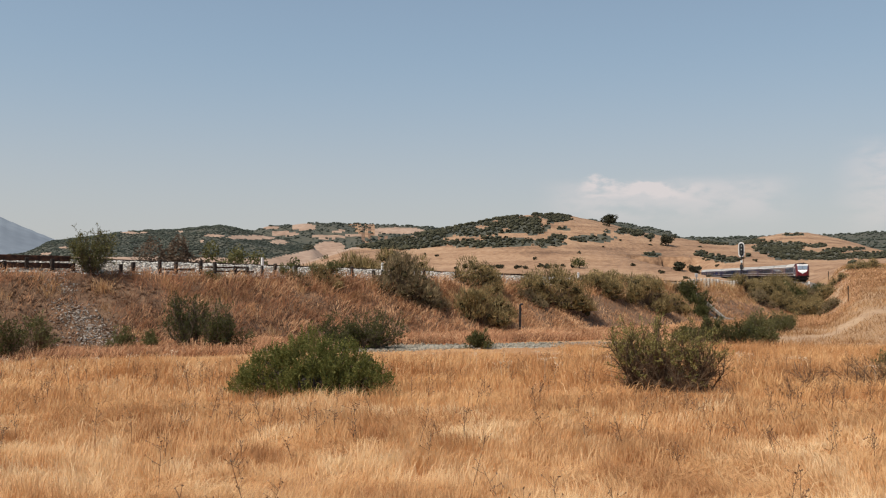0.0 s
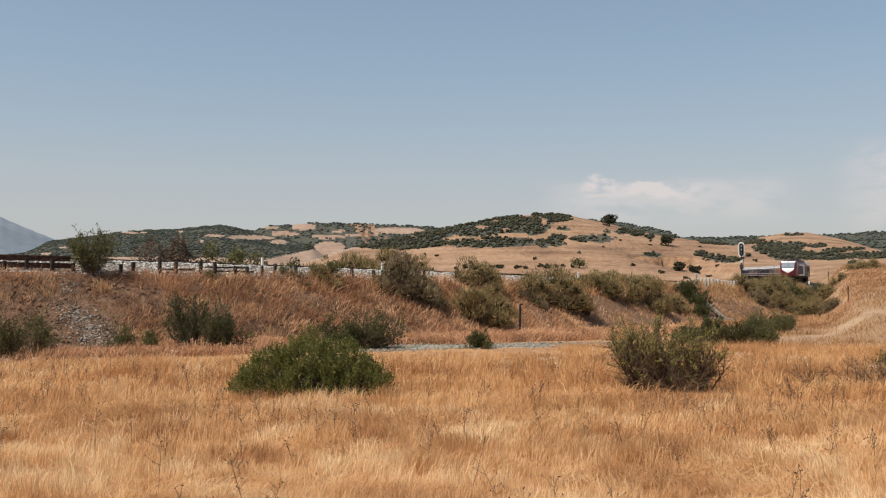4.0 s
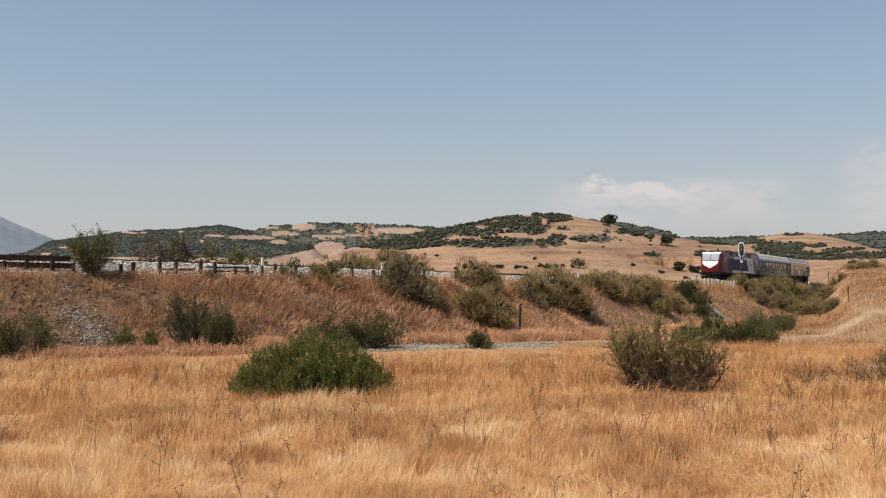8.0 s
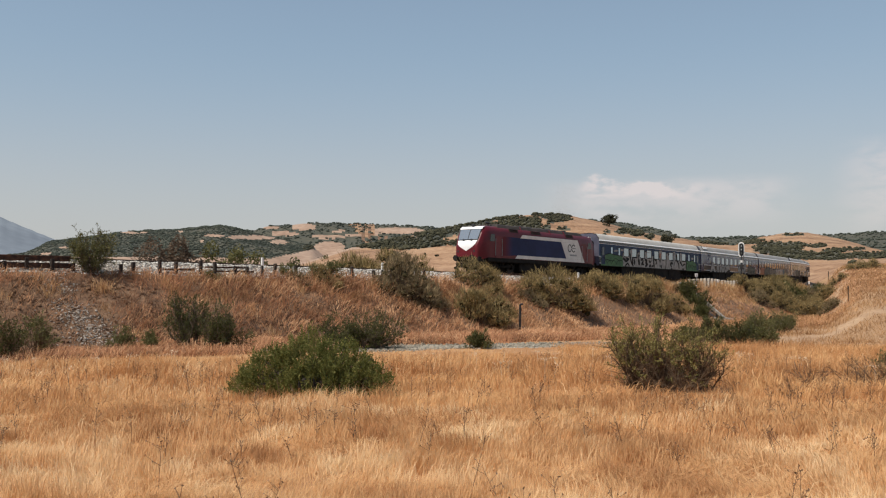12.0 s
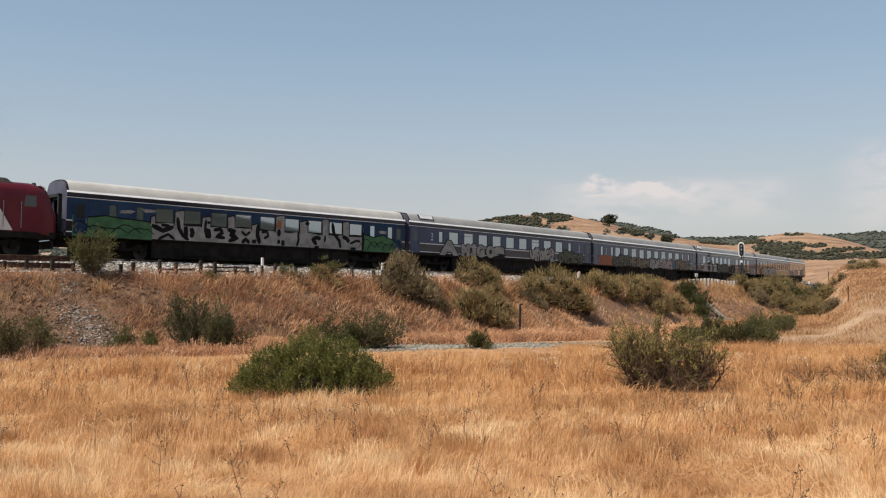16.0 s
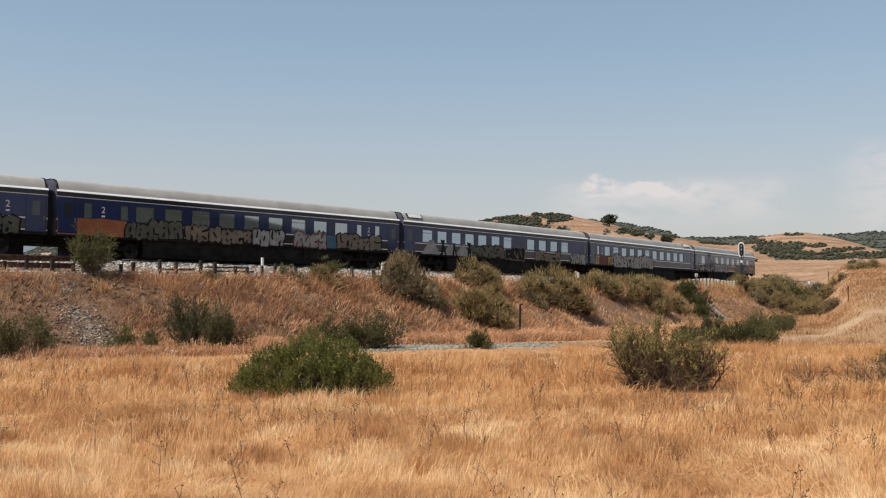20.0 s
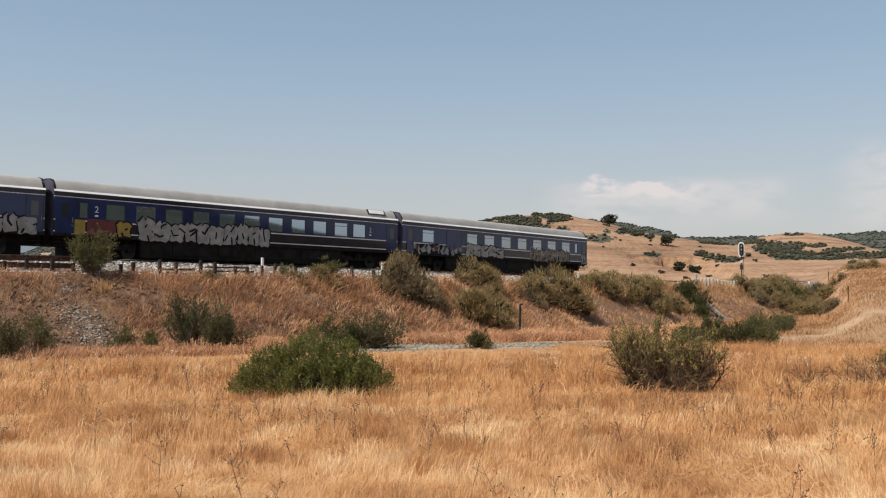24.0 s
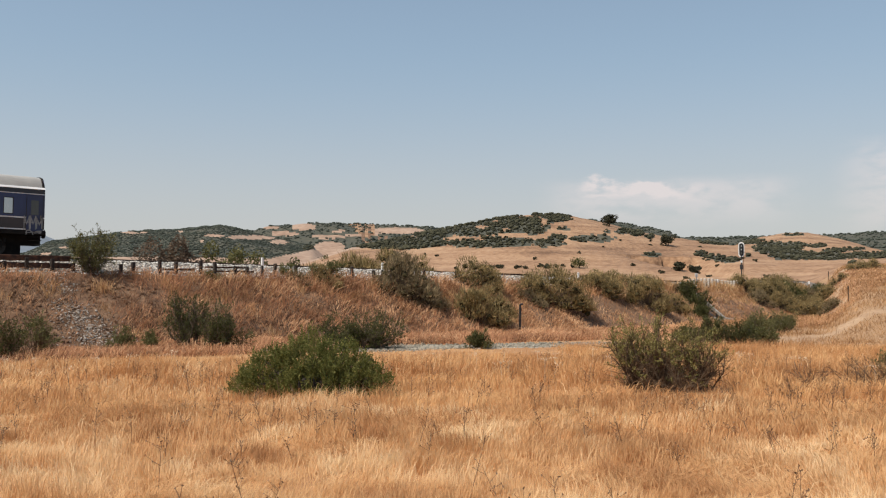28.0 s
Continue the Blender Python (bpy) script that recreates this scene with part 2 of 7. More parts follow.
GUTTER_WHITE = material("white_gutter", ((0.72, 0.71, 0.69), (0.84, 0.83, 0.81)), 0.5, size=0.6)
LINE_WHITE = material("white_lining", ((0.55, 0.54, 0.54), (0.72, 0.71, 0.71)), 0.5, size=0.7)
# brake dust; also paints in shade beneath the train and on the drain floor
UNDER = material("dust_and_shade_black", ((0.0072, 0.0061, 0.0054), (0.0198, 0.0162, 0.0135)), 0.85, spec=0.2, size=0.5, bump=0.01, bump_size=0.1)
WHEEL = material("dusty_wheel", ((0.018, 0.014, 0.011), (0.045, 0.036, 0.030)), 0.75, size=0.3)
DULL_ROOF = material("dull_grey_roof", ((0.30, 0.29, 0.27), (0.40, 0.385, 0.355)), 0.75, size=0.8, patch=0.4, patch_size=4)
STEEL = material("bare_steel", ((0.12, 0.11, 0.10), (0.22, 0.21, 0.20)), 0.4, 0.8, size=0.3)
RUBBER = material("black_bellows", ((0.012, 0.012, 0.013), (0.03, 0.03, 0.03)), 0.8, size=0.3)
GLASS = glass_material("coach_glass")
DULL_GLASS = glass_material("grimy_coach_glass", (0.37, 0.41, 0.43), 0.85)
LOCO_GLASS = glass_material("windscreen_glass", (0.55, 0.56, 0.55), 0.85)
CAB_GLASS = glass_material("cab_side_glass", (0.05, 0.055, 0.055), 0.5)
LOCO_RED = material("faded_red_paint", ((0.085, 0.006, 0.011), (0.135, 0.011, 0.017)), 0.38, size=1.0, patch=0.4, patch_size=3, clear=0.08, spec=0.25)
LOCO_BLUE = material("dark_blue_panel", ((0.009, 0.016, 0.060), (0.016, 0.027, 0.095)), 0.6, size=1.0, patch=0.4, patch_size=3, spec=0.25)


def fade_in(m, other, x0, x1):
    """Lets a paint fade into another colour along the vehicle, from x0 to x1."""
    nt = m.node_tree
    b = nt.nodes["Principled BSDF"]
    old = b.inputs["Base Color"].links[0].from_socket
    co = nt.nodes.new("ShaderNodeTexCoord")
    sep = nt.nodes.new("ShaderNodeSeparateXYZ")
    nt.links.new(co.outputs["Object"], sep.inputs[0])
    r = nt.nodes.new("ShaderNodeMapRange")
    r.interpolation_type = "SMOOTHSTEP"
    r.inputs[1].default_value, r.inputs[2].default_value = x0, x1
    nt.links.new(sep.outputs["X"], r.inputs[0])
    mix = nt.nodes.new("ShaderNodeMix")
    mix.data_type = "RGBA"
    mix.inputs["B"].default_value = (*other, 1)
    nt.links.new(r.outputs[0], mix.inputs["Factor"])
    nt.links.new(old, mix.inputs["A"])
    nt.links.new(mix.outputs["Result"], b.inputs["Base Color"])


fade_in(LOCO_BLUE, (0.10, 0.008, 0.013), 4.6, 6.2)
LOCO_GREY = material("pale_grey_stripe", ((0.58, 0.555, 0.52), (0.70, 0.675, 0.635)), 0.5, size=0.8)
LOCO_WHITE = material("white_cab_front", ((0.80, 0.79, 0.78), (0.90, 0.89, 0.88)), 0.45, size=0.8)
SOOT = material("sooty_roof", ((0.02, 0.016, 0.014), (0.055, 0.042, 0.036)), 0.85, size=0.6)
SILVER = material("silver_spray", ((0.1943, 0.1903, 0.1797), (0.3238, 0.3157, 0.2996)), 0.5, 0.2, size=0.5)
SPRAY_BLACK = material("black_spray", ((0.003, 0.003, 0.0036), (0.008, 0.008, 0.009)), 0.6, size=0.5, spec=0.15)
SPRAY_GREEN = material("green_spray", ((0.02, 0.085, 0.03), (0.045, 0.15, 0.05)), 0.6, size=0.5)
SPRAY_TEAL = material("teal_spray", ((0.02, 0.085, 0.12), (0.04, 0.13, 0.17)), 0.6, size=0.5)
SKY_SPRAY = material("sky_blue_spray", ((0.010, 0.024, 0.062), (0.022, 0.056, 0.110)), 0.5, size=0.9, patch=0.5, patch_size=3, spec=0.15)
SPRAY_ORANGE = material("orange_spray", ((0.225, 0.0638, 0.0165), (0.315, 0.0975, 0.0263)), 0.6, size=0.6)
SPRAY_TAN = material("tan_spray", ((0.11, 0.0825, 0.055), (0.187, 0.1485, 0.1045)), 0.6, size=0.5)
SPRAY_RED = material("red_spray", ((0.078, 0.0108, 0.0108), (0.132, 0.0228, 0.0192)), 0.6, size=0.5)
SPRAY_YELLOW = material("yellow_spray", ((0.252, 0.168, 0.024), (0.336, 0.234, 0.042)), 0.6, size=0.5)
SPRAY_OLIVE = material("olive_spray", ((0.042, 0.045, 0.027), (0.09, 0.09, 0.06)), 0.6, size=0.5)

# ---- mesh helpers ----


def fast_mesh(name, verts, *faces):
    """A mesh from arrays: vertices, then faces of equal corner count."""
    me = bpy.data.meshes.new(name)
    verts = np.asarray(verts, np.float32)
    me.vertices.add(len(verts))
    me.vertices.foreach_set("co", verts.ravel())
    faces = [np.asarray(f, np.int32) for f in faces if len(f)]
    loops = np.concatenate([f.ravel() for f in faces])
    totals = np.concatenate([np.full(len(f), f.shape[1], np.int32) for f in faces])
    starts = np.concatenate([[0], np.cumsum(totals)[:-1]]).astype(np.int32)
    me.loops.add(len(loops))
    me.loops.foreach_set("vertex_index", loops)
    me.polygons.add(len(totals))
    me.polygons.foreach_set("loop_start", starts)
    me.update(calc_edges=True)
    return me


def part(name, shape, mat, parent=None, label="", m=None):
    """Links a bmesh or mesh as one object under a thing or a part."""
    if isinstance(shape, bmesh.types.BMesh):
        me = bpy.data.meshes.new(name)
        bmesh.ops.recalc_face_normals(shape, faces=shape.faces)
        shape.to_mesh(me)
        shape.free()
    else:
        me = shape
    if not me.materials:
        me.materials.append(mat)
    ob = new(name, me)
    if parent:
        ob.parent = parent
    if m is not None:
        ob.matrix_basis = m
    if label:
        tagged(ob, label)
    return ob


def box(bm, x0, x1, y0, y1, z0, z1):
    v = [bm.verts.new((x, y, z)) for z in (z0, z1) for y in (y0, y1) for x in (x0, x1)]
    for f in ((0, 2, 3, 1), (4, 5, 7, 6), (0, 1, 5, 4), (2, 6, 7, 3), (0, 4, 6, 2), (1, 3, 7, 5)):
        bm.faces.new([v[i] for i in f])
    return v


def boxes(*dims, bevel=0.0):
    bm = bmesh.new()
    for d in dims:
        box(bm, *d)
    if bevel:
        bmesh.ops.bevel(bm, geom=bm.edges[:], offset=bevel, segments=1, affect="EDGES")
    return bm


def tube(bm, a, b, r0, r1=None, n=10):
    r1 = r0 if r1 is None else r1
    a, b = Vector(a), Vector(b)
    q = (b - a).to_track_quat("Z", "Y")
    rings = [[bm.verts.new(p + q @ Vector((r * math.cos(2 * math.pi * i / n), r * math.sin(2 * math.pi * i / n), 0))) for i in range(n)] for p, r in ((a, r0), (b, r1))]
    for i in range(n):
        bm.faces.new((rings[0][i], rings[0][(i + 1) % n], rings[1][(i + 1) % n], rings[1][i]))
    bm.faces.new(rings[0][::-1])
    bm.faces.new(rings[1])


def slab(bm, pts, y0, y1):
    """A polygon in x and z, thick from y0 to y1."""
    a = [bm.verts.new((x, y0, z)) for x, z in pts]
    b = [bm.verts.new((x, y1, z)) for x, z in pts]
    bm.faces.new(a)
    bm.faces.new(b[::-1])
    for i in range(len(pts)):
        j = (i + 1) % len(pts)
        bm.faces.new((a[i], b[i], b[j], a[j]))


def sticks(p0, p1, r0, r1):
    """Three-sided tapered sticks from p0 to p1."""
    p0, p1 = np.asarray(p0, float), np.asarray(p1, float)
    n = len(p0)
    d = p1 - p0
    d /= np.linalg.norm(d, axis=1)[:, None] + 1e-9
    side = np.cross(d, np.where(np.abs(d[:, 2:3]) < 0.9, [[0, 0, 1.0]], [[1.0, 0, 0]]))
    side /= np.linalg.norm(side, axis=1)[:, None] + 1e-9
    up = np.cross(d, side)
    v = []
    for p, r in ((p0, r0), (p1, r1)):
        r = np.broadcast_to(np.asarray(r, float), (n,))[:, None]
        for a in (0, 2.094, 4.189):
            v.append(p + r * (side * math.cos(a) + up * math.sin(a)))
    v = np.stack(v, 1).reshape(-1, 3)
    k = np.arange(n)[:, None] * 6
    quads = np.concatenate([k + [0, 1, 4, 3], k + [1, 2, 5, 4], k + [2, 0, 3, 5]])
    return v, quads


def blades(name, base, height, width, rng, lean=0.35, droop=0.0, plain=False, wind=None):
    """Bent grass blades: two quads and a pointed tip each, leaning every way."""
    n = len(base)
    a = rng.uniform(0, 2 * np.pi, n) if wind is None else wind + rng.normal(0, 0.8, n)
    out = np.stack([np.cos(a), np.sin(a), np.zeros(n)], 1)
    b = rng.uniform(0, np.pi, n)
    side = np.stack([np.cos(b), np.sin(b), rng.uniform(-0.4, 0.4, n)], 1) * width[:, None] * 0.5
    push = out * (np.abs(rng.normal(0, 1, n)) * lean)[:, None]
    c = a + rng.normal(0, 0.9, n)
    turn = np.stack([np.cos(c), np.sin(c), np.zeros(n)], 1) * (np.abs(rng.normal(0, 0.7, n)) * lean)[:, None]
    up = np.array([0, 0, 1.0])
    fall = np.clip(rng.normal(droop, 0.22, n), -0.1, 0.9)
    p1 = base + up * (height * 0.45)[:, None] + push * (height * 0.3)[:, None]
    p2 = base + up * (height * (0.82 - 0.25 * fall))[:, None] + (push * 0.7 + turn * 0.35) * height[:, None]
    tip = base + up * (height * (1.0 - 0.7 * fall))[:, None] + (push + turn) * height[:, None]
    v = np.stack([base - side, base + side, p1 + side, p1 - side, p2 + side * 0.7, p2 - side * 0.7, tip], 1).reshape(-1, 3)
    if plain:
        v = np.stack([base - side, base + side, p2 + side * 0.8, p2 - side * 0.8, tip], 1).reshape(-1, 3)
        k = np.arange(n)[:, None] * 5
        return fast_mesh(name, v, k + [0, 1, 2, 3], k + [3, 2, 4])
    k = np.arange(n)[:, None] * 7
    return fast_mesh(name, v, np.concatenate([k + [0, 1, 2, 3], k + [3, 2, 4, 5]]), k + [5, 4, 6])


def slivers(p0, p1, w, rng):
    """Thin pointed strips from p0 to p1."""
    n = len(p0)
    side = np.cross(p1 - p0, rng.normal(size=(n, 3)))
    side /= np.linalg.norm(side, axis=1)[:, None] + 1e-9
    side = side * (w * rng.uniform(0.7, 1.3, n))[:, None]
    return np.stack([p0 - side, p0 + side, p1], 1).reshape(-1, 3), np.arange(n)[:, None] * 3 + [0, 1, 2]


def shoots(base, way, length, leaves, size, rng):
    """Leafy shoots: narrow pointed leaves set round each shoot, aiming along it."""
    n = len(base)
    k = np.repeat(np.arange(n), leaves)
    u = np.tile(np.linspace(0.05, 1.0, leaves), n)
    p = base[k] + way[k] * (length[k] * u)[:, None] + rng.normal(0, 0.12, (len(k), 3)) * size
    d = way[k] * 0.75 + rng.normal(0, 0.55, (len(k), 3))
    d /= np.linalg.norm(d, axis=1)[:, None]
    w = np.cross(d, rng.normal(size=(len(k), 3)))
    w /= np.linalg.norm(w, axis=1)[:, None] + 1e-9
    s = (rng.uniform(0.7, 1.3, len(k)) * size)[:, None]
    v = np.stack([p, p + d * s * 0.55 + w * s * 0.30, p + d * s * 1.25, p + d * s * 0.55 - w * s * 0.30], 1).reshape(-1, 3)
    return v, np.arange(len(k))[:, None] * 4 + [0, 1, 2, 3]


def leaf_quads(points, size, rng, flat=0.0, broad=0.45):
    """A small four-cornered leaf at each point, turned at random."""
    n = len(points)
    u = rng.normal(size=(n, 3))
    u[:, 2] *= 1 - flat
    u /= np.linalg.norm(u, axis=1)[:, None]
    w = np.cross(u, rng.normal(size=(n, 3)))
    w /= np.linalg.norm(w, axis=1)[:, None] + 1e-9
    s = np.asarray(size)[:, None] if np.ndim(size) else size
    v = np.stack([points - u * s, points + w * s * broad, points + u * s, points - w * s * broad], 1).reshape(-1, 3)
    return v, np.arange(n)[:, None] * 4 + [0, 1, 2, 3]


def lumps(rng, n, lobes, spread):
    """Points through a crown of several lobes: denser towards their shells."""
    c = rng.normal(size=(lobes, 3)) * spread
    rad = rng.uniform(0.35, 0.62, lobes)
    k = rng.integers(0, lobes, n)
    d = rng.normal(size=(n, 3))
    d /= np.linalg.norm(d, axis=1)[:, None]
    return c[k] + d * (rad[k] * rng.uniform(0.35, 1.08, n) ** 0.6)[:, None]


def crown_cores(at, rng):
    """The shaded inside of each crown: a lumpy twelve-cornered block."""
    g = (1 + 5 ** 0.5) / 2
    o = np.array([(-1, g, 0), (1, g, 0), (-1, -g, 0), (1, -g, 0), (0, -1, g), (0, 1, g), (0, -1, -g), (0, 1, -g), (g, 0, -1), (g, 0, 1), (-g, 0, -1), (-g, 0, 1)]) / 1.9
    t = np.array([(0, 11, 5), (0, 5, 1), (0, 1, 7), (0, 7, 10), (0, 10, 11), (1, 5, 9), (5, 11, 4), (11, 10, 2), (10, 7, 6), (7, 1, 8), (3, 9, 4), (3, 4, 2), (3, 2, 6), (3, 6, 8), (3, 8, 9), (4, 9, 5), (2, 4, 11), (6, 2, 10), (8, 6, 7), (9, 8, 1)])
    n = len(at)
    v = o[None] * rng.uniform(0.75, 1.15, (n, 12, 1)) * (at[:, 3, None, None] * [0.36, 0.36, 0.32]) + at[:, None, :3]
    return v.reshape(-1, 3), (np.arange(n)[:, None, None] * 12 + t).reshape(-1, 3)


# ---- lie of the land ----
# The line's plan: curvature and rail level along it, s in metres, growing away from the camera.
EYE = 2.0
S_CURVE = (-240, -40, 0, 40, 80, 120, 160, 420)
CURVE = (0.0, 0.0023, 0.0023, 0.0025, 0.0023, 0.0022, 0.0023, 0.0023)
S_RAIL = (-240, -60, 0, 40, 80, 120, 160, 200, 300, 420)
RAIL = (3.4, 4.4, 3.59, 2.95, 2.48, 2.45, 2.8, 3.2, 4.1, 4.2)
STEP = 0.5
SS = np.arange(-240, 420 + STEP, STEP)
TURN = np.concatenate([[0], np.cumsum(np.interp(SS, S_CURVE, CURVE)[:-1] * STEP)])
I0 = int(np.argmin(abs(SS)))
TURN += 0.797 - TURN[I0]
TX = np.concatenate([[0], np.cumsum(np.cos(TURN[:-1]) * STEP)])
TY = np.concatenate([[0], np.cumsum(np.sin(TURN[:-1]) * STEP)])
TX += -13.0 - TX[I0]
TY += 62.34 - TY[I0]
kern = np.ones(61) / 61
TZ = np.convolve(np.pad(np.interp(SS, S_RAIL, RAIL), 30, mode="edge"), kern, "valid")


def rail_at(s):
    return np.array([np.interp(s, SS, TX), np.interp(s, SS, TY), np.interp(s, SS, TZ)])


def off_track(s, d, up=0.0):
    """The point d metres beside the line, on the camera's side where positive, up metres over the rail."""
    a = np.interp(s, SS, TURN)
    p = rail_at(s)
    return np.array([p[0] + np.sin(a) * d, p[1] - np.cos(a) * d, p[2] + up])


def smooth(v, a, b):
    q = np.clip((v - a) / (b - a), 0, 1)
    return q * q * (3 - 2 * q)


def waves(x, y, size, seed):
    """A few crossed sine waves, about -1 to 1."""
    out = 0
    for k in range(5):
        a = seed * 1.7 + k * 2.399
        w = 2 * np.pi / size * (0.7 + 0.37 * k)
        out = out + np.sin(w * (x * np.cos(a) + y * np.sin(a)) + seed * 3.1 + k * 1.3) / (1 + 0.5 * k)
    return out / 2.6


# Ridges: distance of foot and crest, then azimuth and elevation of the crest, in degrees.
RIDGES = (
    ((520, 1000), (-30, -28, -25.4, -24.2, -23.6, -23, -21.2, -19.9, -19, -17.4, -15.8, -14.6, -13.7, -13.1, -12.4, -11.1, -9.8, -8.0, -7.4, -6.4), (1.04, 1.4, 1.62, 1.75, 2.02, 2.42, 2.72, 2.93, 3.1, 3.21, 3.3, 3.45, 3.57, 3.54, 3.38, 3.02, 2.76, 2.38, 1.88, 1.09)),
    ((1080, 1750), (-16, -13.1, -11.7, -11.1, -10.5, -9.8, -9, -7.7, -6.4, -4.7, -3.7, -2.9, -1.8, -0.6, 0, 5, 8), (2.69, 3.14, 3.29, 3.38, 3.6, 3.57, 3.69, 3.79, 3.78, 3.75, 3.69, 3.68, 3.6, 3.55, 3.48, 3.19, 2.18)),
    ((330, 620), (-14, -10, -7.7, -6.7, -5.8, -4.1, -2.3, -1.2, 0, 3.1, 3.9, 5.5, 6.3, 7.8, 9.2, 10.05, 11.4, 12.5, 13.5, 16, 19, 22, 30), (0.68, 0.94, 1.59, 1.94, 2.24, 2.54, 2.98, 3.18, 3.43, 4.02, 4.17, 4.31, 4.3, 4.24, 3.92, 3.71, 3.35, 3.1, 2.89, 2.5, 2.08, 1.58, 1.3)),
    ((900, 1700), (5, 9, 10.5, 12, 13.5, 14.3, 16, 18.5, 21.9, 25.4, 29), (3.15, 3.96, 3.82, 3.53, 3.23, 2.83, 2.77, 2.84, 2.82, 2.96, 3.04)),
    ((420, 900), (15.5, 17, 18.7, 19.7, 20.7, 21.4, 22.3, 23.3, 24.3, 25.2, 27, 30), (1.54, 2.2, 2.75, 2.94, 2.99, 2.98, 2.79, 2.55, 2.21, 1.92, 1.69, 1.56)),
    ((2600, 4000), (-40, -32, -27.5, -25.4, -24.6, -23, -21.5, -19), (3.0, 4.3, 4.45, 3.8, 3.45, 2.75, 2.1, 0.5)),
    ((90, 330), (50, 60, 70, 79, 84, 87.5, 90, 92.8, 96, 101, 105, 108, 110, 114, 130, 170), (0.3, 0.5, 1.5, 2.8, 3.7, 4.3, 4.9, 5.5, 6.4, 6.6, 6.3, 5.3, 4.6, 3.5, 1.6, 1.0)),
    ((600, 1500), (-180, -120, -70, -34), (2.2, 2.8, 2.4, 1.5)),
)


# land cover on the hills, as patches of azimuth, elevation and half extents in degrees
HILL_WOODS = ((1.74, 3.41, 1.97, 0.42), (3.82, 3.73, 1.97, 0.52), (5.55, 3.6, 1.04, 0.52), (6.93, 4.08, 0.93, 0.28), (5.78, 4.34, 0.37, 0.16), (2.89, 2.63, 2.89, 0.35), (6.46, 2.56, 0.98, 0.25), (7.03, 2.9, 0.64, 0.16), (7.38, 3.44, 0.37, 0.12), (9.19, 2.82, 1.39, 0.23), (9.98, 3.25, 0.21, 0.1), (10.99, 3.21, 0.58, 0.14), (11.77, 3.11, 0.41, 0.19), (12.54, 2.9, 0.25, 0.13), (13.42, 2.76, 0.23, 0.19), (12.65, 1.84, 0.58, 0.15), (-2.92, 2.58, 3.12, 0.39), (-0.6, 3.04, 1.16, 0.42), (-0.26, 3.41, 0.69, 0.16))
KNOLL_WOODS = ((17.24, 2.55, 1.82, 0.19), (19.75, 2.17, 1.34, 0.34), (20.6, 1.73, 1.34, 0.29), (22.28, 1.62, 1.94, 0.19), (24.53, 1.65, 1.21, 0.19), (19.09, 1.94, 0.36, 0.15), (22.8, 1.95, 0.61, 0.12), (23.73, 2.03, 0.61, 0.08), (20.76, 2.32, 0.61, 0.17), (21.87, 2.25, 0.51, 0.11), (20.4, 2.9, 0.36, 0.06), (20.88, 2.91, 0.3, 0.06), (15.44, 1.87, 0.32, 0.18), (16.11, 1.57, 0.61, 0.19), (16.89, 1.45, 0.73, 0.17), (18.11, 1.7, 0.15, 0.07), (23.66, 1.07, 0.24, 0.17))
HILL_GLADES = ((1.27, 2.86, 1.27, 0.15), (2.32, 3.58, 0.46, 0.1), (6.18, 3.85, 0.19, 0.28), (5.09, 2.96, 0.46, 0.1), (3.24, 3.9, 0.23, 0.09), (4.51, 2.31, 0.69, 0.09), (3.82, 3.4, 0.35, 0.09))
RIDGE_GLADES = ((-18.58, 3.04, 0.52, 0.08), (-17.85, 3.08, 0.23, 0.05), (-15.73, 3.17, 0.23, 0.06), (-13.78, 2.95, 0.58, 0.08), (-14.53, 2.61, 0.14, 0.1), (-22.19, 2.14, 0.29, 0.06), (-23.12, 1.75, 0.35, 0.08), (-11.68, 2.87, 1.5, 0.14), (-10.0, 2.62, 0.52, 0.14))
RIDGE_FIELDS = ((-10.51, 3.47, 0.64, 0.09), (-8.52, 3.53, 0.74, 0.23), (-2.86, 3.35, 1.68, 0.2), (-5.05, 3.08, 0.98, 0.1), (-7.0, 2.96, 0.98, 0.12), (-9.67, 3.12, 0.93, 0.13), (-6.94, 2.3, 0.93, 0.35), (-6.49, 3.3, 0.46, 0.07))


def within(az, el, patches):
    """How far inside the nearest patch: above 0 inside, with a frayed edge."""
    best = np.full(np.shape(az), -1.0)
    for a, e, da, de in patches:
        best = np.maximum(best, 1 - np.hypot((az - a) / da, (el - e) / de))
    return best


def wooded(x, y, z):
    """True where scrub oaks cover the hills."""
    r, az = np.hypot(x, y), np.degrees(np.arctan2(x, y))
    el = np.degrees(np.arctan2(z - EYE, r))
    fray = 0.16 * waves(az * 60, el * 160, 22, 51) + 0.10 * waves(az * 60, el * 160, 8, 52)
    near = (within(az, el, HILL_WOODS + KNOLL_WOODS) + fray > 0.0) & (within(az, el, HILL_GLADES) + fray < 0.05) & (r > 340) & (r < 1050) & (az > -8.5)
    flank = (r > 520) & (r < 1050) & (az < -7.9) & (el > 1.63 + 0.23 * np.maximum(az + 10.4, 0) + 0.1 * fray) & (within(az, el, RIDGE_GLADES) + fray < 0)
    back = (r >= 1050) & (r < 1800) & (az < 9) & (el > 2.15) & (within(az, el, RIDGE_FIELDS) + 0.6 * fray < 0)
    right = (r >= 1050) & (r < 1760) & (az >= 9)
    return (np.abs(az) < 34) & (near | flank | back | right)


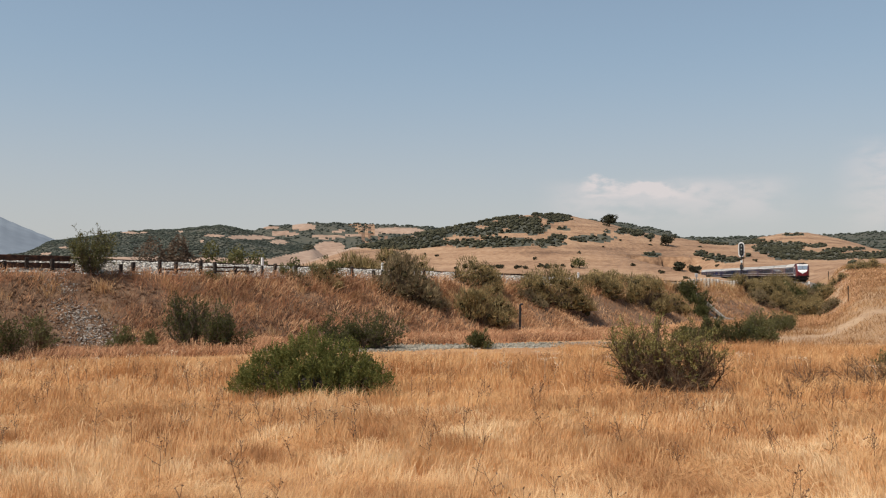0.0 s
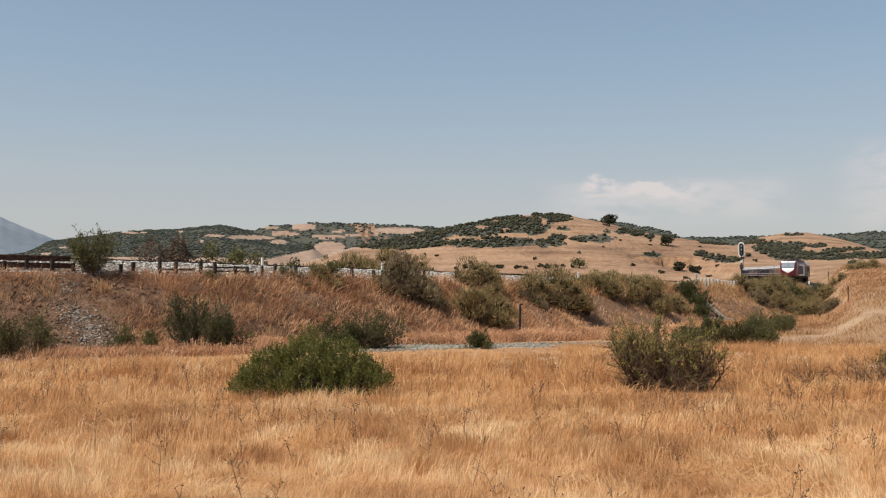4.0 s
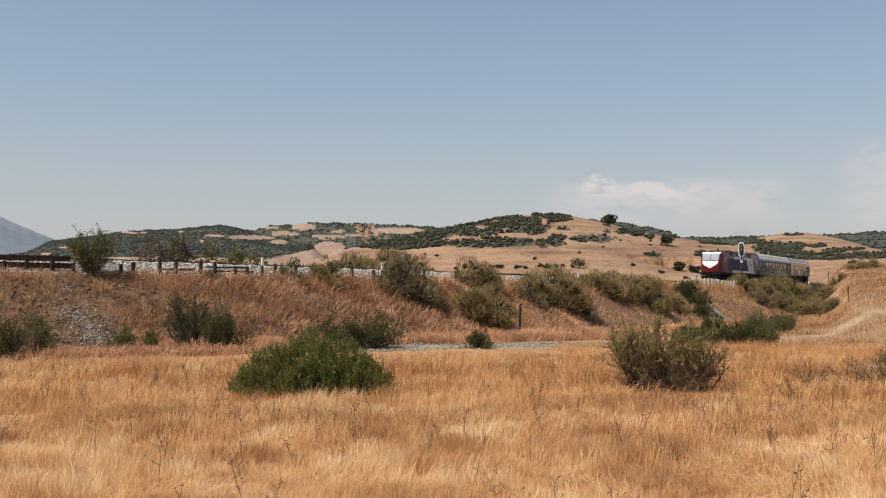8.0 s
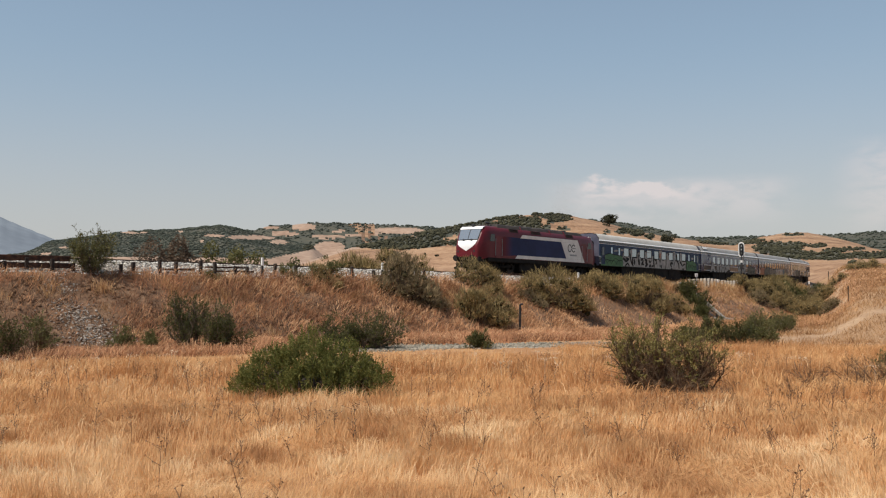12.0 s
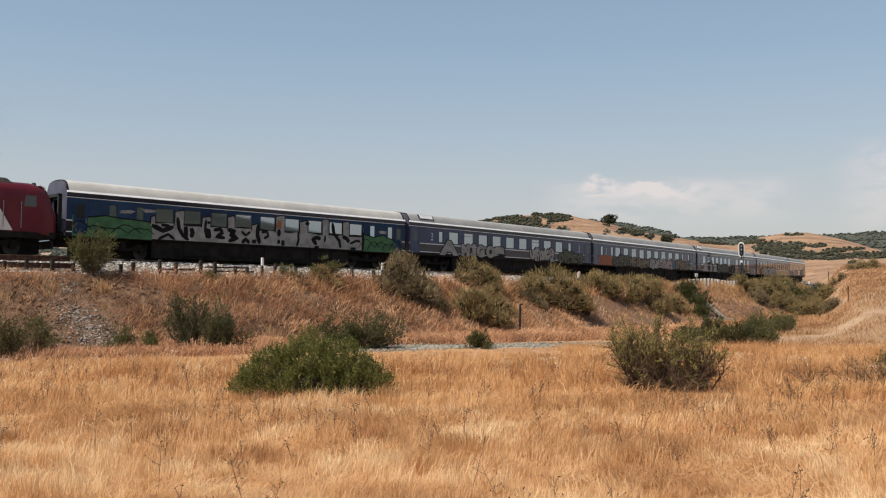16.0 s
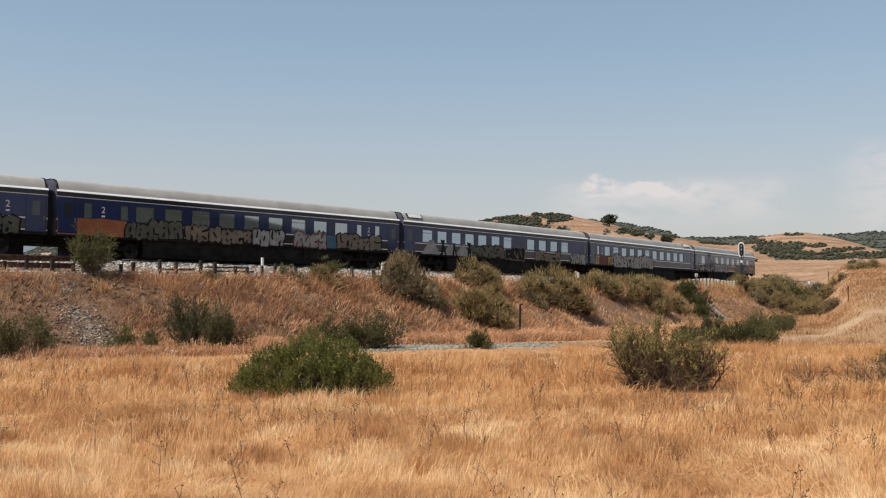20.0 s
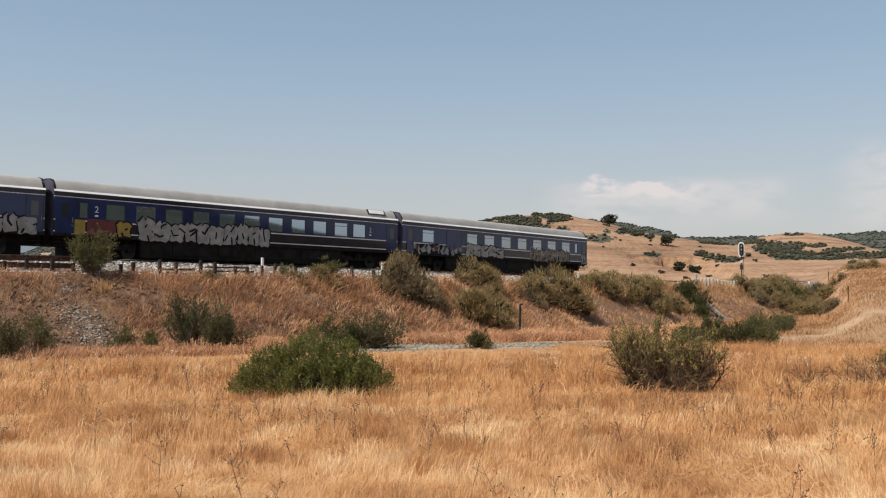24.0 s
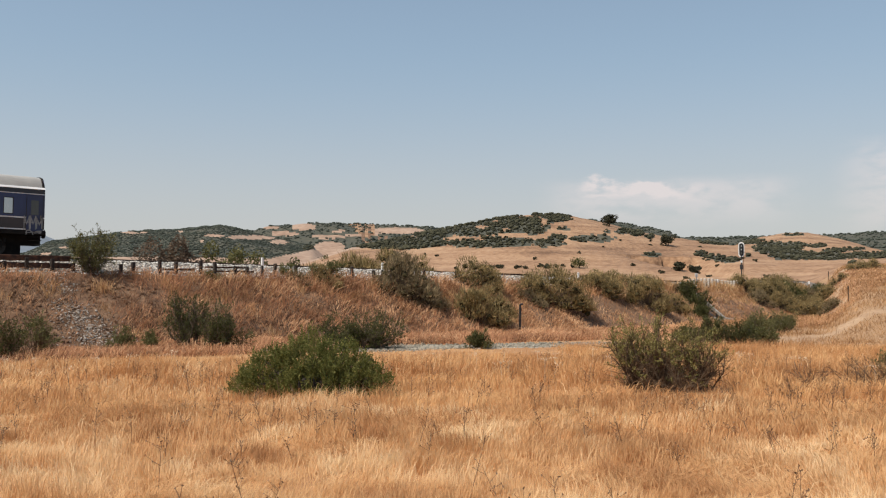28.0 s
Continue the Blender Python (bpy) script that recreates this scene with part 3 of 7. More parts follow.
def natural(x, y):
    r = np.hypot(x, y)
    az = np.degrees(np.arctan2(x, y))
    h = -0.024 * (np.clip(r, 22, 74) - 22) - 0.42 * smooth(r, 21, 30)
    h = h + 0.07 * waves(x, y, 9, 1) * smooth(r, 2, 10)
    h = h + 5.2 * smooth(r, 120, 380)
    h = h + smooth(az + 1.2 * smooth(r, 100, 145), 21.9, 24.8) * (1 - smooth(az, 30, 48)) * 0.062 * (np.clip(r, 60, 163) - 60) * (1 - 0.5 * smooth(r, 230, 380))
    h = h + 0.5 * waves(x, y, 60, 2) * smooth(r, 100, 200)
    best = h
    for (foot, crest), azs, els in RIDGES:
        el = np.interp(az, azs, els, left=-1, right=-1)
        top = EYE + np.tan(np.radians(el)) * crest * (1 + 0.012 * waves(az * 40, az * 11, 30, crest))
        u = np.clip((r - foot) / (crest - foot), 0, 1)
        shape = 0.45 * u + 0.55 * u * u * (3 - 2 * u)
        lift = h + (top - h) * shape * (1 - 0.45 * smooth(r, crest * 1.02, crest * 1.6))
        lift = lift + waves(x, y, crest * 0.16, 3) * crest * 0.0028 * smooth(u, 0, 0.3) * (1 - smooth(u, 0.75, 1))
        best = np.where((el > 0) & (u > 0), np.maximum(best, lift), best)
    return best


def beside(x, y):
    """The nearest point of the line: s, and the distance from it, positive on the camera's side."""
    x, y = np.asarray(x, float), np.asarray(y, float)
    shape = x.shape
    x, y = x.ravel(), y.ravel()
    s, d = np.zeros(len(x)), np.zeros(len(x))
    cx, cy, cs, ca = TX[::4], TY[::4], SS[::4], TURN[::4]
    for i in range(0, len(x), 20000):
        q = slice(i, i + 20000)
        k = np.argmin((x[q, None] - cx) ** 2 + (y[q, None] - cy) ** 2, axis=1)
        ex, ey = x[q] - cx[k], y[q] - cy[k]
        s[q] = cs[k] + ex * np.cos(ca[k]) + ey * np.sin(ca[k])
        d[q] = ex * np.sin(ca[k]) - ey * np.cos(ca[k])
    return s.reshape(shape), d.reshape(shape)


def ground(x, y):
    """The ground's height, with the railway's bank or cutting in it."""
    x, y = np.asarray(x, float), np.asarray(y, float)
    n = natural(x, y)
    s, d = beside(x, y)
    form = np.interp(s, SS, TZ) - 0.95
    out = np.maximum(np.abs(d) - 3.9, 0)
    rough = 0.16 * waves(x, y, 5.0, 4) + 0.08 * waves(x, y, 1.7, 5)
    bank = form - out / 1.75 + rough * smooth(out, 0.2, 2.5)
    cut = form + out / 1.6 + rough * smooth(out, 0.2, 2.5)
    h = np.minimum(np.maximum(n, bank), cut)
    on = (s > -236) & (s < 412)
    return np.where(on, h, n)

# ---- ground ----
BANK_OVER = 0.12


def polar_sheet():
    rng = np.random.default_rng(3)
    inner = np.radians(np.concatenate([np.arange(-33, -28, 0.5), np.arange(-28, 28, 0.2), np.arange(28, 33, 0.5)]))
    outer = np.radians(np.arange(33, 327, 3.0))
    az = np.concatenate([inner, outer])
    r = np.concatenate([[0.6], np.geomspace(1.5, 22, 34), np.arange(22.5, 90, 0.75), np.arange(90.6, 128, 0.9), np.arange(129, 400, 3.6), np.geomspace(402, 2000, 120), np.geomspace(2040, 4700, 34)])
    A, R = np.meshgrid(az, r)
    X, Y = R * np.sin(A), R * np.cos(A)
    Z = ground(X, Y)
    n, m = A.shape
    idx = np.arange(n * m).reshape(n, m)
    nxt = np.roll(idx, -1, axis=1)
    quads = np.stack([idx[:-1], nxt[:-1], nxt[1:], idx[1:]], -1).reshape(-1, 4)
    centre = n * m
    verts = np.concatenate([np.stack([X, Y, Z], -1).reshape(-1, 3), [[0, 0, float(ground(0, 0))]]])
    tris = np.stack([np.full(m, centre), nxt[0], idx[0]], -1)
    me = fast_mesh("ground", verts, quads, tris)
    c = verts[quads].mean(1)
    kind = ground_kind(c[:, 0], c[:, 1], c[:, 2])
    for mt in (FIELD_SOIL, BANK_SOIL, ROAD_STONE, PATH_DIRT, HILL_SOIL, FAR_FIELD, WOOD_FLOOR, HAZE_MOUNTAIN, HAZY_FIELD, DARK_SCRUB):
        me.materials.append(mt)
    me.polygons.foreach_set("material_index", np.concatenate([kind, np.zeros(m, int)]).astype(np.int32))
    me.polygons.foreach_set("use_smooth", np.ones(len(me.polygons), bool))
    return me


TRACK_WAY = ((-3.5, 43.0), (0, 45.0), (8, 48.3), (13, 50.5), (18.5, 53.5), (24, 61), (32, 73), (42, 82), (60, 97))


def off_way(x, y):
    best = np.full(np.shape(x), 1e9)
    for (ax, ay), (bx, by) in zip(TRACK_WAY, TRACK_WAY[1:]):
        q = np.clip(((x - ax) * (bx - ax) + (y - ay) * (by - ay)) / ((bx - ax) ** 2 + (by - ay) ** 2), 0, 1)
        best = np.minimum(best, np.hypot(x - ax - q * (bx - ax), y - ay - q * (by - ay)))
    return best


GULLY = ((42.5, 101.0), (44.5, 108.8), (49.0, 118.0), (56.2, 131.8), (62.0, 143.0))


def off_gully(x, y):
    best = np.full(np.shape(x), 1e9)
    for (ax, ay), (bx, by) in zip(GULLY, GULLY[1:]):
        q = np.clip(((x - ax) * (bx - ax) + (y - ay) * (by - ay)) / ((bx - ax) ** 2 + (by - ay) ** 2), 0, 1)
        best = np.minimum(best, np.hypot(x - ax - q * (bx - ax), y - ay - q * (by - ay)))
    return best


def ground_kind(x, y, z):
    r, az = np.hypot(x, y), np.degrees(np.arctan2(x, y))
    s, d = beside(x, y)
    bank = (z - natural(x, y) > BANK_OVER) & (np.abs(d) < 24)
    cutting = (natural(x, y) - z > BANK_OVER) & (np.abs(d) < 24)
    k = np.zeros(len(x), int)
    k[(r > 55) & (az > 18)] = 4
    k[(r > 130) | (r > 60) & (d < 0)] = 5
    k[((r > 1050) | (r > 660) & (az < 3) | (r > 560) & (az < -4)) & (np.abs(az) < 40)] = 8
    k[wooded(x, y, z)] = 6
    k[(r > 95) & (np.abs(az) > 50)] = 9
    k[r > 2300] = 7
    k[bank] = 1
    k[cutting] = np.where((d[cutting] > 0) & (r[cutting] < 250), 4, 5)
    way = off_way(x, y) + 0.5 * waves(x, y, 3, 7) + 0.4 * waves(x, y, 1.3, 9)
    k[(way < 1.9) & (x < 9.5)] = 2
    k[(way < 0.35 + 0.45 * smooth(x, 18, 22)) & (x >= 9.5)] = 3
    k[np.hypot((x - 22.3) / 3.0, (y - 59.0) / 4.2) + 0.35 * waves(x, y, 3, 41) < 0.75] = 3
    k[off_gully(x, y) + 0.5 * waves(x, y, 6, 33) < 1.3] = 3
    return k


tagged(part("ground", polar_sheet(), FIELD_SOIL), "dry golden field rising to stubble hills under summer sun", "ground", kind="structure")


def scatter(rng, n, r0, r1, a0, a1):
    """Points spread evenly over a sector."""
    r = np.sqrt(rng.uniform(r0 * r0, r1 * r1, n))
    a = np.radians(rng.uniform(a0, a1, n))
    return r * np.sin(a), r * np.cos(a)


BARE_SPOTS = ((-2.44, 17.2, 1.25), (4.0, 17.8, 1.2), (4.9, 17.8, 0.9))


def field_grass():
    rng = np.random.default_rng(11)
    xs, ys = [], []
    for n, r0, r1 in ((30000, 6.2, 8.2), (150000, 8.2, 16), (90000, 16, 25), (55000, 25, 36), (9000, 36, 44)):
        x, y = scatter(rng, n, r0, r1, -28, 28)
        xs.append(x)
        ys.append(y)
    x, y = scatter(rng, 26000, 36, 50, 7, 28)
    xs.append(x)
    ys.append(y)
    x, y = np.concatenate(xs), np.concatenate(ys)
    # gather part of the blades into tufts
    t = rng.random(len(x)) < 0.55
    cell = 0.55
    cx, cy = np.floor(x / cell) * cell, np.floor(y / cell) * cell
    jx = cx + (np.sin(cx * 91.7 + cy * 37.3) * 0.5 + 0.5) * cell
    jy = cy + (np.sin(cx * 17.9 + cy * 71.1) * 0.5 + 0.5) * cell
    x = np.where(t, jx + rng.normal(0, 0.09, len(x)), x)
    y = np.where(t, jy + rng.normal(0, 0.09, len(x)), y)
    keep = (off_way(x, y) > np.where(x < 10, 2.0, 1.2)) & (rng.random(len(x)) < 0.62 + 0.38 * (waves(x, y, 2.2, 12) > -0.35))
    for bx, by, br in BARE_SPOTS:
        keep &= np.hypot(x - bx, y - by) > br * 0.7
    x, y = x[keep], y[keep]
    z = ground(x, y)
    r = np.hypot(x, y)
    h = rng.uniform(0.12, 0.46, len(x)) * (1 + 0.4 * waves(x, y, 3.0, 8)) * np.where(rng.random(len(x)) < 0.08, 1.3, 1) * (0.85 - 0.5 * smooth(r, 31, 37) * (x < 5)) * (0.66 + 0.34 * smooth(r, 11, 24))
    w = rng.uniform(0.0024, 0.0058, len(x)) * np.clip(r / 8, 0.85, 2.6)
    base = np.stack([x, y, z - 0.02], 1)
    near = r < 8.2
    edge = rng.random(len(x)) < smooth(r + 3.5 * waves(x, y, 7, 16) + 3.0 * smooth(x, 2, 6), 10.5, 19) * (0.55 + 0.4 * smooth(x + 2 * waves(x, y, 6, 17), -5, 3))
    lodged = smooth(waves(x, y, 3.4, 20) + 0.4 * waves(x, y, 1.1, 21) + 0.7 * np.exp(-((x - 2.2) / 1.3) ** 2 - ((y - 9.0) / 1.2) ** 2), 0.15, 0.75)
    wind = 0.6 + 2.6 * waves(x, y, 4.5, 18) + 1.5 * np.sin(np.floor(x / cell) * 12.9 + np.floor(y / cell) * 78.2)
    out = []
    for name, q, simple, mat in (("near_field_grass", near, True, GRASS), ("far_field_grass", ~near & ~edge, True, GRASS), ("edge_grass", ~near & edge, True, EDGE_GRASS)):
        out.append((blades(name, base[q], h[q], w[q], rng, lean=0.38 + 0.75 * lodged[q], droop=0.08 + 0.5 * lodged[q], plain=simple, wind=wind[q]), mat))
    return out


def bank_grass():
    rng = np.random.default_rng(12)
    n = 150000
    s = rng.uniform(-34, 105, n)
    s = np.where(rng.random(n) < 0.5, rng.uniform(-34, 25, n), s)
    d = rng.uniform(3.1, 21, n)
    a = np.interp(s, SS, TURN)
    x = np.interp(s, SS, TX) + np.sin(a) * d
    y = np.interp(s, SS, TY) - np.cos(a) * d
    z = ground(x, y)
    scree = np.hypot((x + 16.2 + 0.35 * (y - 44)) / 1.1, (y - 44) / 3.2) < 1
    keep = (off_way(x, y) > np.where(x < 10, 2.0, 1.1)) & (rng.random(n) < np.where(waves(x, y, 4, 13) > -0.3, 1, 0.45)) & ~(scree & (rng.random(n) < 0.88)) & ((d > 4.3) | (rng.random(n) < 0.2))
    keep &= (np.abs(np.degrees(np.arctan2(x, y))) < 28) & (rng.random(n) > 0.72 * smooth(-x + 1.2 * waves(x, y, 3, 31), 15.6, 18.5) * smooth(d, 4.2, 6))
    x, y, z, d, s = x[keep], y[keep], z[keep], d[keep], s[keep]
    r = np.hypot(x, y)
    lush = smooth(x + 1.5 * waves(x, y, 4, 33), -17.5, -14) * (1 - smooth(s, 20, 40))
    h = rng.uniform(0.12, 0.40, len(x)) * (1 + 0.4 * waves(x, y, 4, 14)) * (1 + 0.7 * (np.abs(d - 5.0) < 0.9)) * (1 + 0.35 * lush)
    w = rng.uniform(0.010, 0.022, len(x)) * np.clip(r / 45, 0.8, 2.2) * (1 + 0.5 * lush)
    blond = rng.random(len(x)) < np.maximum(0.12 + 0.48 * smooth(x + 1.5 * waves(x, y, 4, 33), -17, -14), 0.92 * smooth(s + 5 * waves(x, y, 9, 24), 2, 16))
    base = np.stack([x, y, z - 0.03], 1)
    wind = 0.8 + 2.4 * waves(x, y, 3.5, 19)
    return [(blades("bank_grass", base[q], h[q], w[q], rng, lean=0.8, droop=0.25, plain=True, wind=wind[q]), mat, label) for q, mat, label in ((~blond, BANK_GRASS, "withered brown grass on the railway embankment"), (blond, BANK_BLOND, "blond dry grass on the railway embankment"))]


def bank_weeds():
    """Short dark dead growth between the grass of the bank, thickest low down and by the scree."""
    rng = np.random.default_rng(15)
    n = 70000
    s = rng.uniform(-34, 14, n)
    d = rng.uniform(4.6, 20, n)
    a = np.interp(s, SS, TURN)
    x = np.interp(s, SS, TX) + np.sin(a) * d
    y = np.interp(s, SS, TY) - np.cos(a) * d
    keep = (off_way(x, y) > 2.1) & (rng.random(n) < np.where(waves(x, y, 3, 22) > -0.1, 1, 0.3) * (1 - smooth(s, -4, 12)) * np.maximum(0.25 + 0.75 * smooth(d, 5, 9), smooth(-x, 15.6, 18.5))) & (np.abs(np.degrees(np.arctan2(x, y))) < 28)
    x, y = x[keep], y[keep]
    return blades("dead_growth", np.stack([x, y, ground(x, y) - 0.02], 1), rng.uniform(0.08, 0.3, len(x)), rng.uniform(0.014, 0.034, len(x)), rng, lean=1.1, droop=0.2, plain=True)


def hill_grass():
    rng = np.random.default_rng(13)
    x, y = scatter(rng, 85000, 45, 200, 14.5, 27)
    s, d = beside(x, y)
    keep = (d > 9) & (off_way(x, y) + rng.normal(0, 0.4, len(x)) > 1.15) & (np.hypot((x - 22.3) / 3.0, (y - 59.0) / 4.2) + rng.normal(0, 0.2, len(x)) > 0.75) & (off_gully(x, y) + rng.normal(0, 0.3, len(x)) > 1.4) & (rng.random(len(x)) < 0.6 + 0.4 * (waves(x, y, 6, 15) > 0))
    x, y = x[keep], y[keep]
    r = np.hypot(x, y)
    return blades("hillside_grass", np.stack([x, y, ground(x, y) - 0.03], 1), rng.uniform(0.15, 0.45, len(x)) * (1 + 0.4 * waves(x, y, 7, 23)), rng.uniform(0.012, 0.028, len(x)) * np.clip(r / 60, 0.8, 3), rng, lean=0.8, plain=True)


def straw():
    """Pale taller tufts along the top and down the slope of the bank."""
    rng = np.random.default_rng(14)
    n = 620
    s = rng.uniform(-30, 100, n)
    d = np.where(rng.random(n) < 0.72, rng.uniform(4.2, 6.8, n), rng.uniform(5, 14, n))
    s[:330] = rng.uniform(30, 116, 330)
    d[:330] = rng.uniform(3.7, 4.7, 330)
    k = np.repeat(np.arange(n), 36)
    s, d = s[k] + rng.normal(0, 0.22, len(k)), d[k] + rng.normal(0, 0.2, len(k))
    a = np.interp(s, SS, TURN)
    x = np.interp(s, SS, TX) + np.sin(a) * d
    y = np.interp(s, SS, TY) - np.cos(a) * d
    keep = off_way(x, y) > 1.9
    x, y, k = x[keep], y[keep], k[keep]
    tall = rng.uniform(0.3, 0.85, n)
    tall[:330] += 0.3
    tall = tall[k]
    return blades("straw_tufts", np.stack([x, y, ground(x, y) - 0.03], 1), tall * rng.uniform(0.5, 1.1, len(x)), rng.uniform(0.012, 0.024, len(x)) * np.clip(np.hypot(x, y) / 50, 0.8, 2), rng, lean=0.45, droop=0.15, plain=True)


tagged(part("straw_tufts", straw(), STRAW), "pale straw tufts along the top of the embankment", "grass", kind="stuff")
for mesh, tone in field_grass():
    tagged(part("field_grass", mesh, tone), "tall dry golden grass covering the open field" if tone is GRASS else "tall russet grass towards the field's far edge", "grass", kind="stuff")
for mesh, tone, words in bank_grass():
    tagged(part("bank_grass", mesh, tone), words, "grass", kind="stuff")
tagged(part("dead_growth", bank_weeds(), DEAD_GROWTH), "short dark dead growth on the embankment", "weeds", kind="stuff")
tagged(part("hillside_grass", hill_grass(), HILL_GRASS), "pale dry grass on the hillside by the track", "grass", kind="stuff")

# ---- railway ----


def sweep(name, profile, s0, s1, step=1.0, closed=True):
    """A profile of (offset, height over rail) drawn along the line."""
    s = np.arange(s0, s1 + step, step)
    a, x, y, z = (np.interp(s, SS, v) for v in (TURN, TX, TY, TZ))
    rows = np.stack([np.stack([x + np.sin(a) * d, y - np.cos(a) * d, z + h], 1) for d, h in profile], 1)
    n, m = rows.shape[:2]
    idx = np.arange(n * m).reshape(n, m)
    nxt = np.roll(idx, -1, 1) if closed else idx[:, 1:]
    cur = idx if closed else idx[:, :-1]
    quads = np.stack([cur[:-1], cur[1:], nxt[1:], nxt[:-1]], -1).reshape(-1, 4)
    return fast_mesh(name, rows.reshape(-1, 3), quads)


DROP = 0.19  # the rails lie this far under the plan's level


def ballast_bed():
    return sweep("ballast_bed", [(3.9, -1.15), (3.55, -0.90), (1.95, -0.39), (1.05, -0.39), (0.6, -0.40), (-0.6, -0.40), (-1.05, -0.39), (-1.95, -0.40), (-3.55, -0.90), (-3.9, -1.15)], -238, 410, 1.0)


def stones(name, x, y, z, size, rng):
    """Broken stones: squashed, turned octahedra."""
    n = len(x)
    o = np.array([(1, 0, 0), (-1, 0, 0), (0, 1, 0), (0, -1, 0), (0, 0, 1), (0, 0, -1)], float)
    f = np.array([(0, 2, 4), (2, 1, 4), (1, 3, 4), (3, 0, 4), (2, 0, 5), (1, 2, 5), (3, 1, 5), (0, 3, 5)])
    q = rng.normal(size=(n, 3, 3))
    q, _ = np.linalg.qr(q)
    v = np.einsum("nij,kj->nki", q, o) * rng.uniform(0.6, 1.15, (n, 6, 1)) * size[:, None, None]
    v[:, :, 2] *= 0.75
    v += np.stack([x, y, z], 1)[:, None]
    return fast_mesh(name, v.reshape(-1, 3), (np.arange(n)[:, None, None] * 6 + f).reshape(-1, 3))


def ballast_stones():
    rng = np.random.default_rng(21)
    n = 16000
    s = rng.uniform(-26, 48, n)
    d = rng.uniform(1.0, 4.3, n)
    h = np.interp(d, (1.0, 1.6, 2.0, 3.5, 4.6), (-0.38, -0.35, -0.37, -0.90, -1.25)) + 0.05 * waves(s, d, 1.6, 41)
    a = np.interp(s, SS, TURN)
    return stones("ballast_stones", np.interp(s, SS, TX) + np.sin(a) * d, np.interp(s, SS, TY) - np.cos(a) * d, np.interp(s, SS, TZ) + h, 0.05 + 0.085 * rng.random(n) ** 1.6, rng)


# runs of spilt stone: from, to, how many, how wide
SCREE_RUNS = (((-18.6, 46.2), (-16.6, 45.4), 900, 0.6), ((-16.6, 45.4), (-15.2, 42.2), 1500, 0.9), ((-15.2, 42.2), (-12.8, 40.5), 500, 0.8), ((-21.4, 48.6), (-19.4, 48.2), 600, 0.45))


def loose_stones():
    rng = np.random.default_rng(22)
    pts = []
    for (ax, ay), (bx, by), n, spread in SCREE_RUNS:
        q = rng.random(n)
        pts.append((ax + (bx - ax) * q + rng.normal(0, spread, n), ay + (by - ay) * q + rng.normal(0, spread, n)))
    x, y = (np.concatenate(v) for v in zip(*pts))
    return stones("loose_stones", x, y, ground(x, y) + 0.02, (0.02 + 0.075 * rng.random(len(x)) ** 2.5) , rng)


def clods():
    """Lumps of dry earth on the bare parts of the bank."""
    rng = np.random.default_rng(24)
    n = 11000
    s, d = rng.uniform(-34, 10, n), rng.uniform(5.2, 19, n)
    a = np.interp(s, SS, TURN)
    x, y = np.interp(s, SS, TX) + np.sin(a) * d, np.interp(s, SS, TY) - np.cos(a) * d
    keep = (np.abs(np.degrees(np.arctan2(x, y))) < 28) & (off_way(x, y) > 2.2) & (waves(x, y, 4, 25) > -0.35)
    x, y = x[keep], y[keep]
    return stones("earth_clods", x, y, ground(x, y), 0.03 + 0.13 * rng.random(len(x)) ** 2.2, rng)


def road_stones():
    rng = np.random.default_rng(23)
    pts = []
    for (ax, ay), (bx, by) in zip(TRACK_WAY[:2], TRACK_WAY[1:3]):
        q = rng.random(2000)
        pts.append((ax + (bx - ax) * q + rng.normal(0, 1.1, 2000), ay + (by - ay) * q + rng.normal(0, 1.0, 2000)))
    x, y = (np.concatenate(v) for v in zip(*pts))
    return stones("road_stones", x, y, ground(x, y) + 0.02, 0.02 + 0.10 * rng.random(len(x)) ** 2.5, rng)


tagged(part("ballast_bed", ballast_bed(), BALLAST_BED), "grey crushed-stone bed under the railway line", "ballast", kind="structure")
tagged(part("ballast_stones", ballast_stones(), BALLAST), "loose pale stones on the ballast shoulder", "stones", kind="stuff")
tagged(part("loose_stones", loose_stones(), SCREE), "pale stones spilt down the railway bank", "stones", kind="stuff")
tagged(part("earth_clods", clods(), BANK_SOIL), "lumps of dry brown earth on the embankment", "clods", kind="stuff")
tagged(part("road_stones", road_stones(), ROAD_STONE), "loose grey stones on the gravel road", "stones", kind="stuff")

RAIL_SHAPE = ((0.036, 0), (0.036, -0.045), (0.012, -0.06), (0.012, -0.135), (0.07, -0.15), (0.07, -0.165), (-0.07, -0.165), (-0.07, -0.15), (-0.012, -0.135), (-0.012, -0.06), (-0.036, -0.045), (-0.036, 0))
for gauge in (0.755, -0.755):
    tagged(part("rail", sweep("rail", [(gauge + d, h - DROP) for d, h in RAIL_SHAPE], -238, 410, 2.0), RAIL_STEEL), "dusty steel running rail on concrete sleepers", "rail", "rails of the line", "structure")


def sleepers():
    s = np.arange(-60, 200, 0.6)
    bm = bmesh.new()
    box(bm, -0.13, 0.13, -1.3, 1.3, -0.36 - DROP, -0.166 - DROP)
    base = np.array([v.co[:] for v in bm.verts])
    faces = np.array([[v.index for v in f.verts] for f in (bm.verts.index_update() or bm.faces)])
    bm.free()
    a = np.interp(s, SS, TURN)
    v = np.stack([np.stack([np.interp(s, SS, TX) + np.cos(a) * p[0] + np.sin(a) * p[1], np.interp(s, SS, TY) + np.sin(a) * p[0] - np.cos(a) * p[1], np.interp(s, SS, TZ) + p[2]], 1) for p in base], 1)
    return fast_mesh("sleepers", v.reshape(-1, 3), (np.arange(len(s))[:, None, None] * 8 + faces).reshape(-1, 4))


tagged(part("sleepers", sleepers(), SLEEPER), "concrete sleepers sunk in the ballast", "sleepers", kind="stuff")

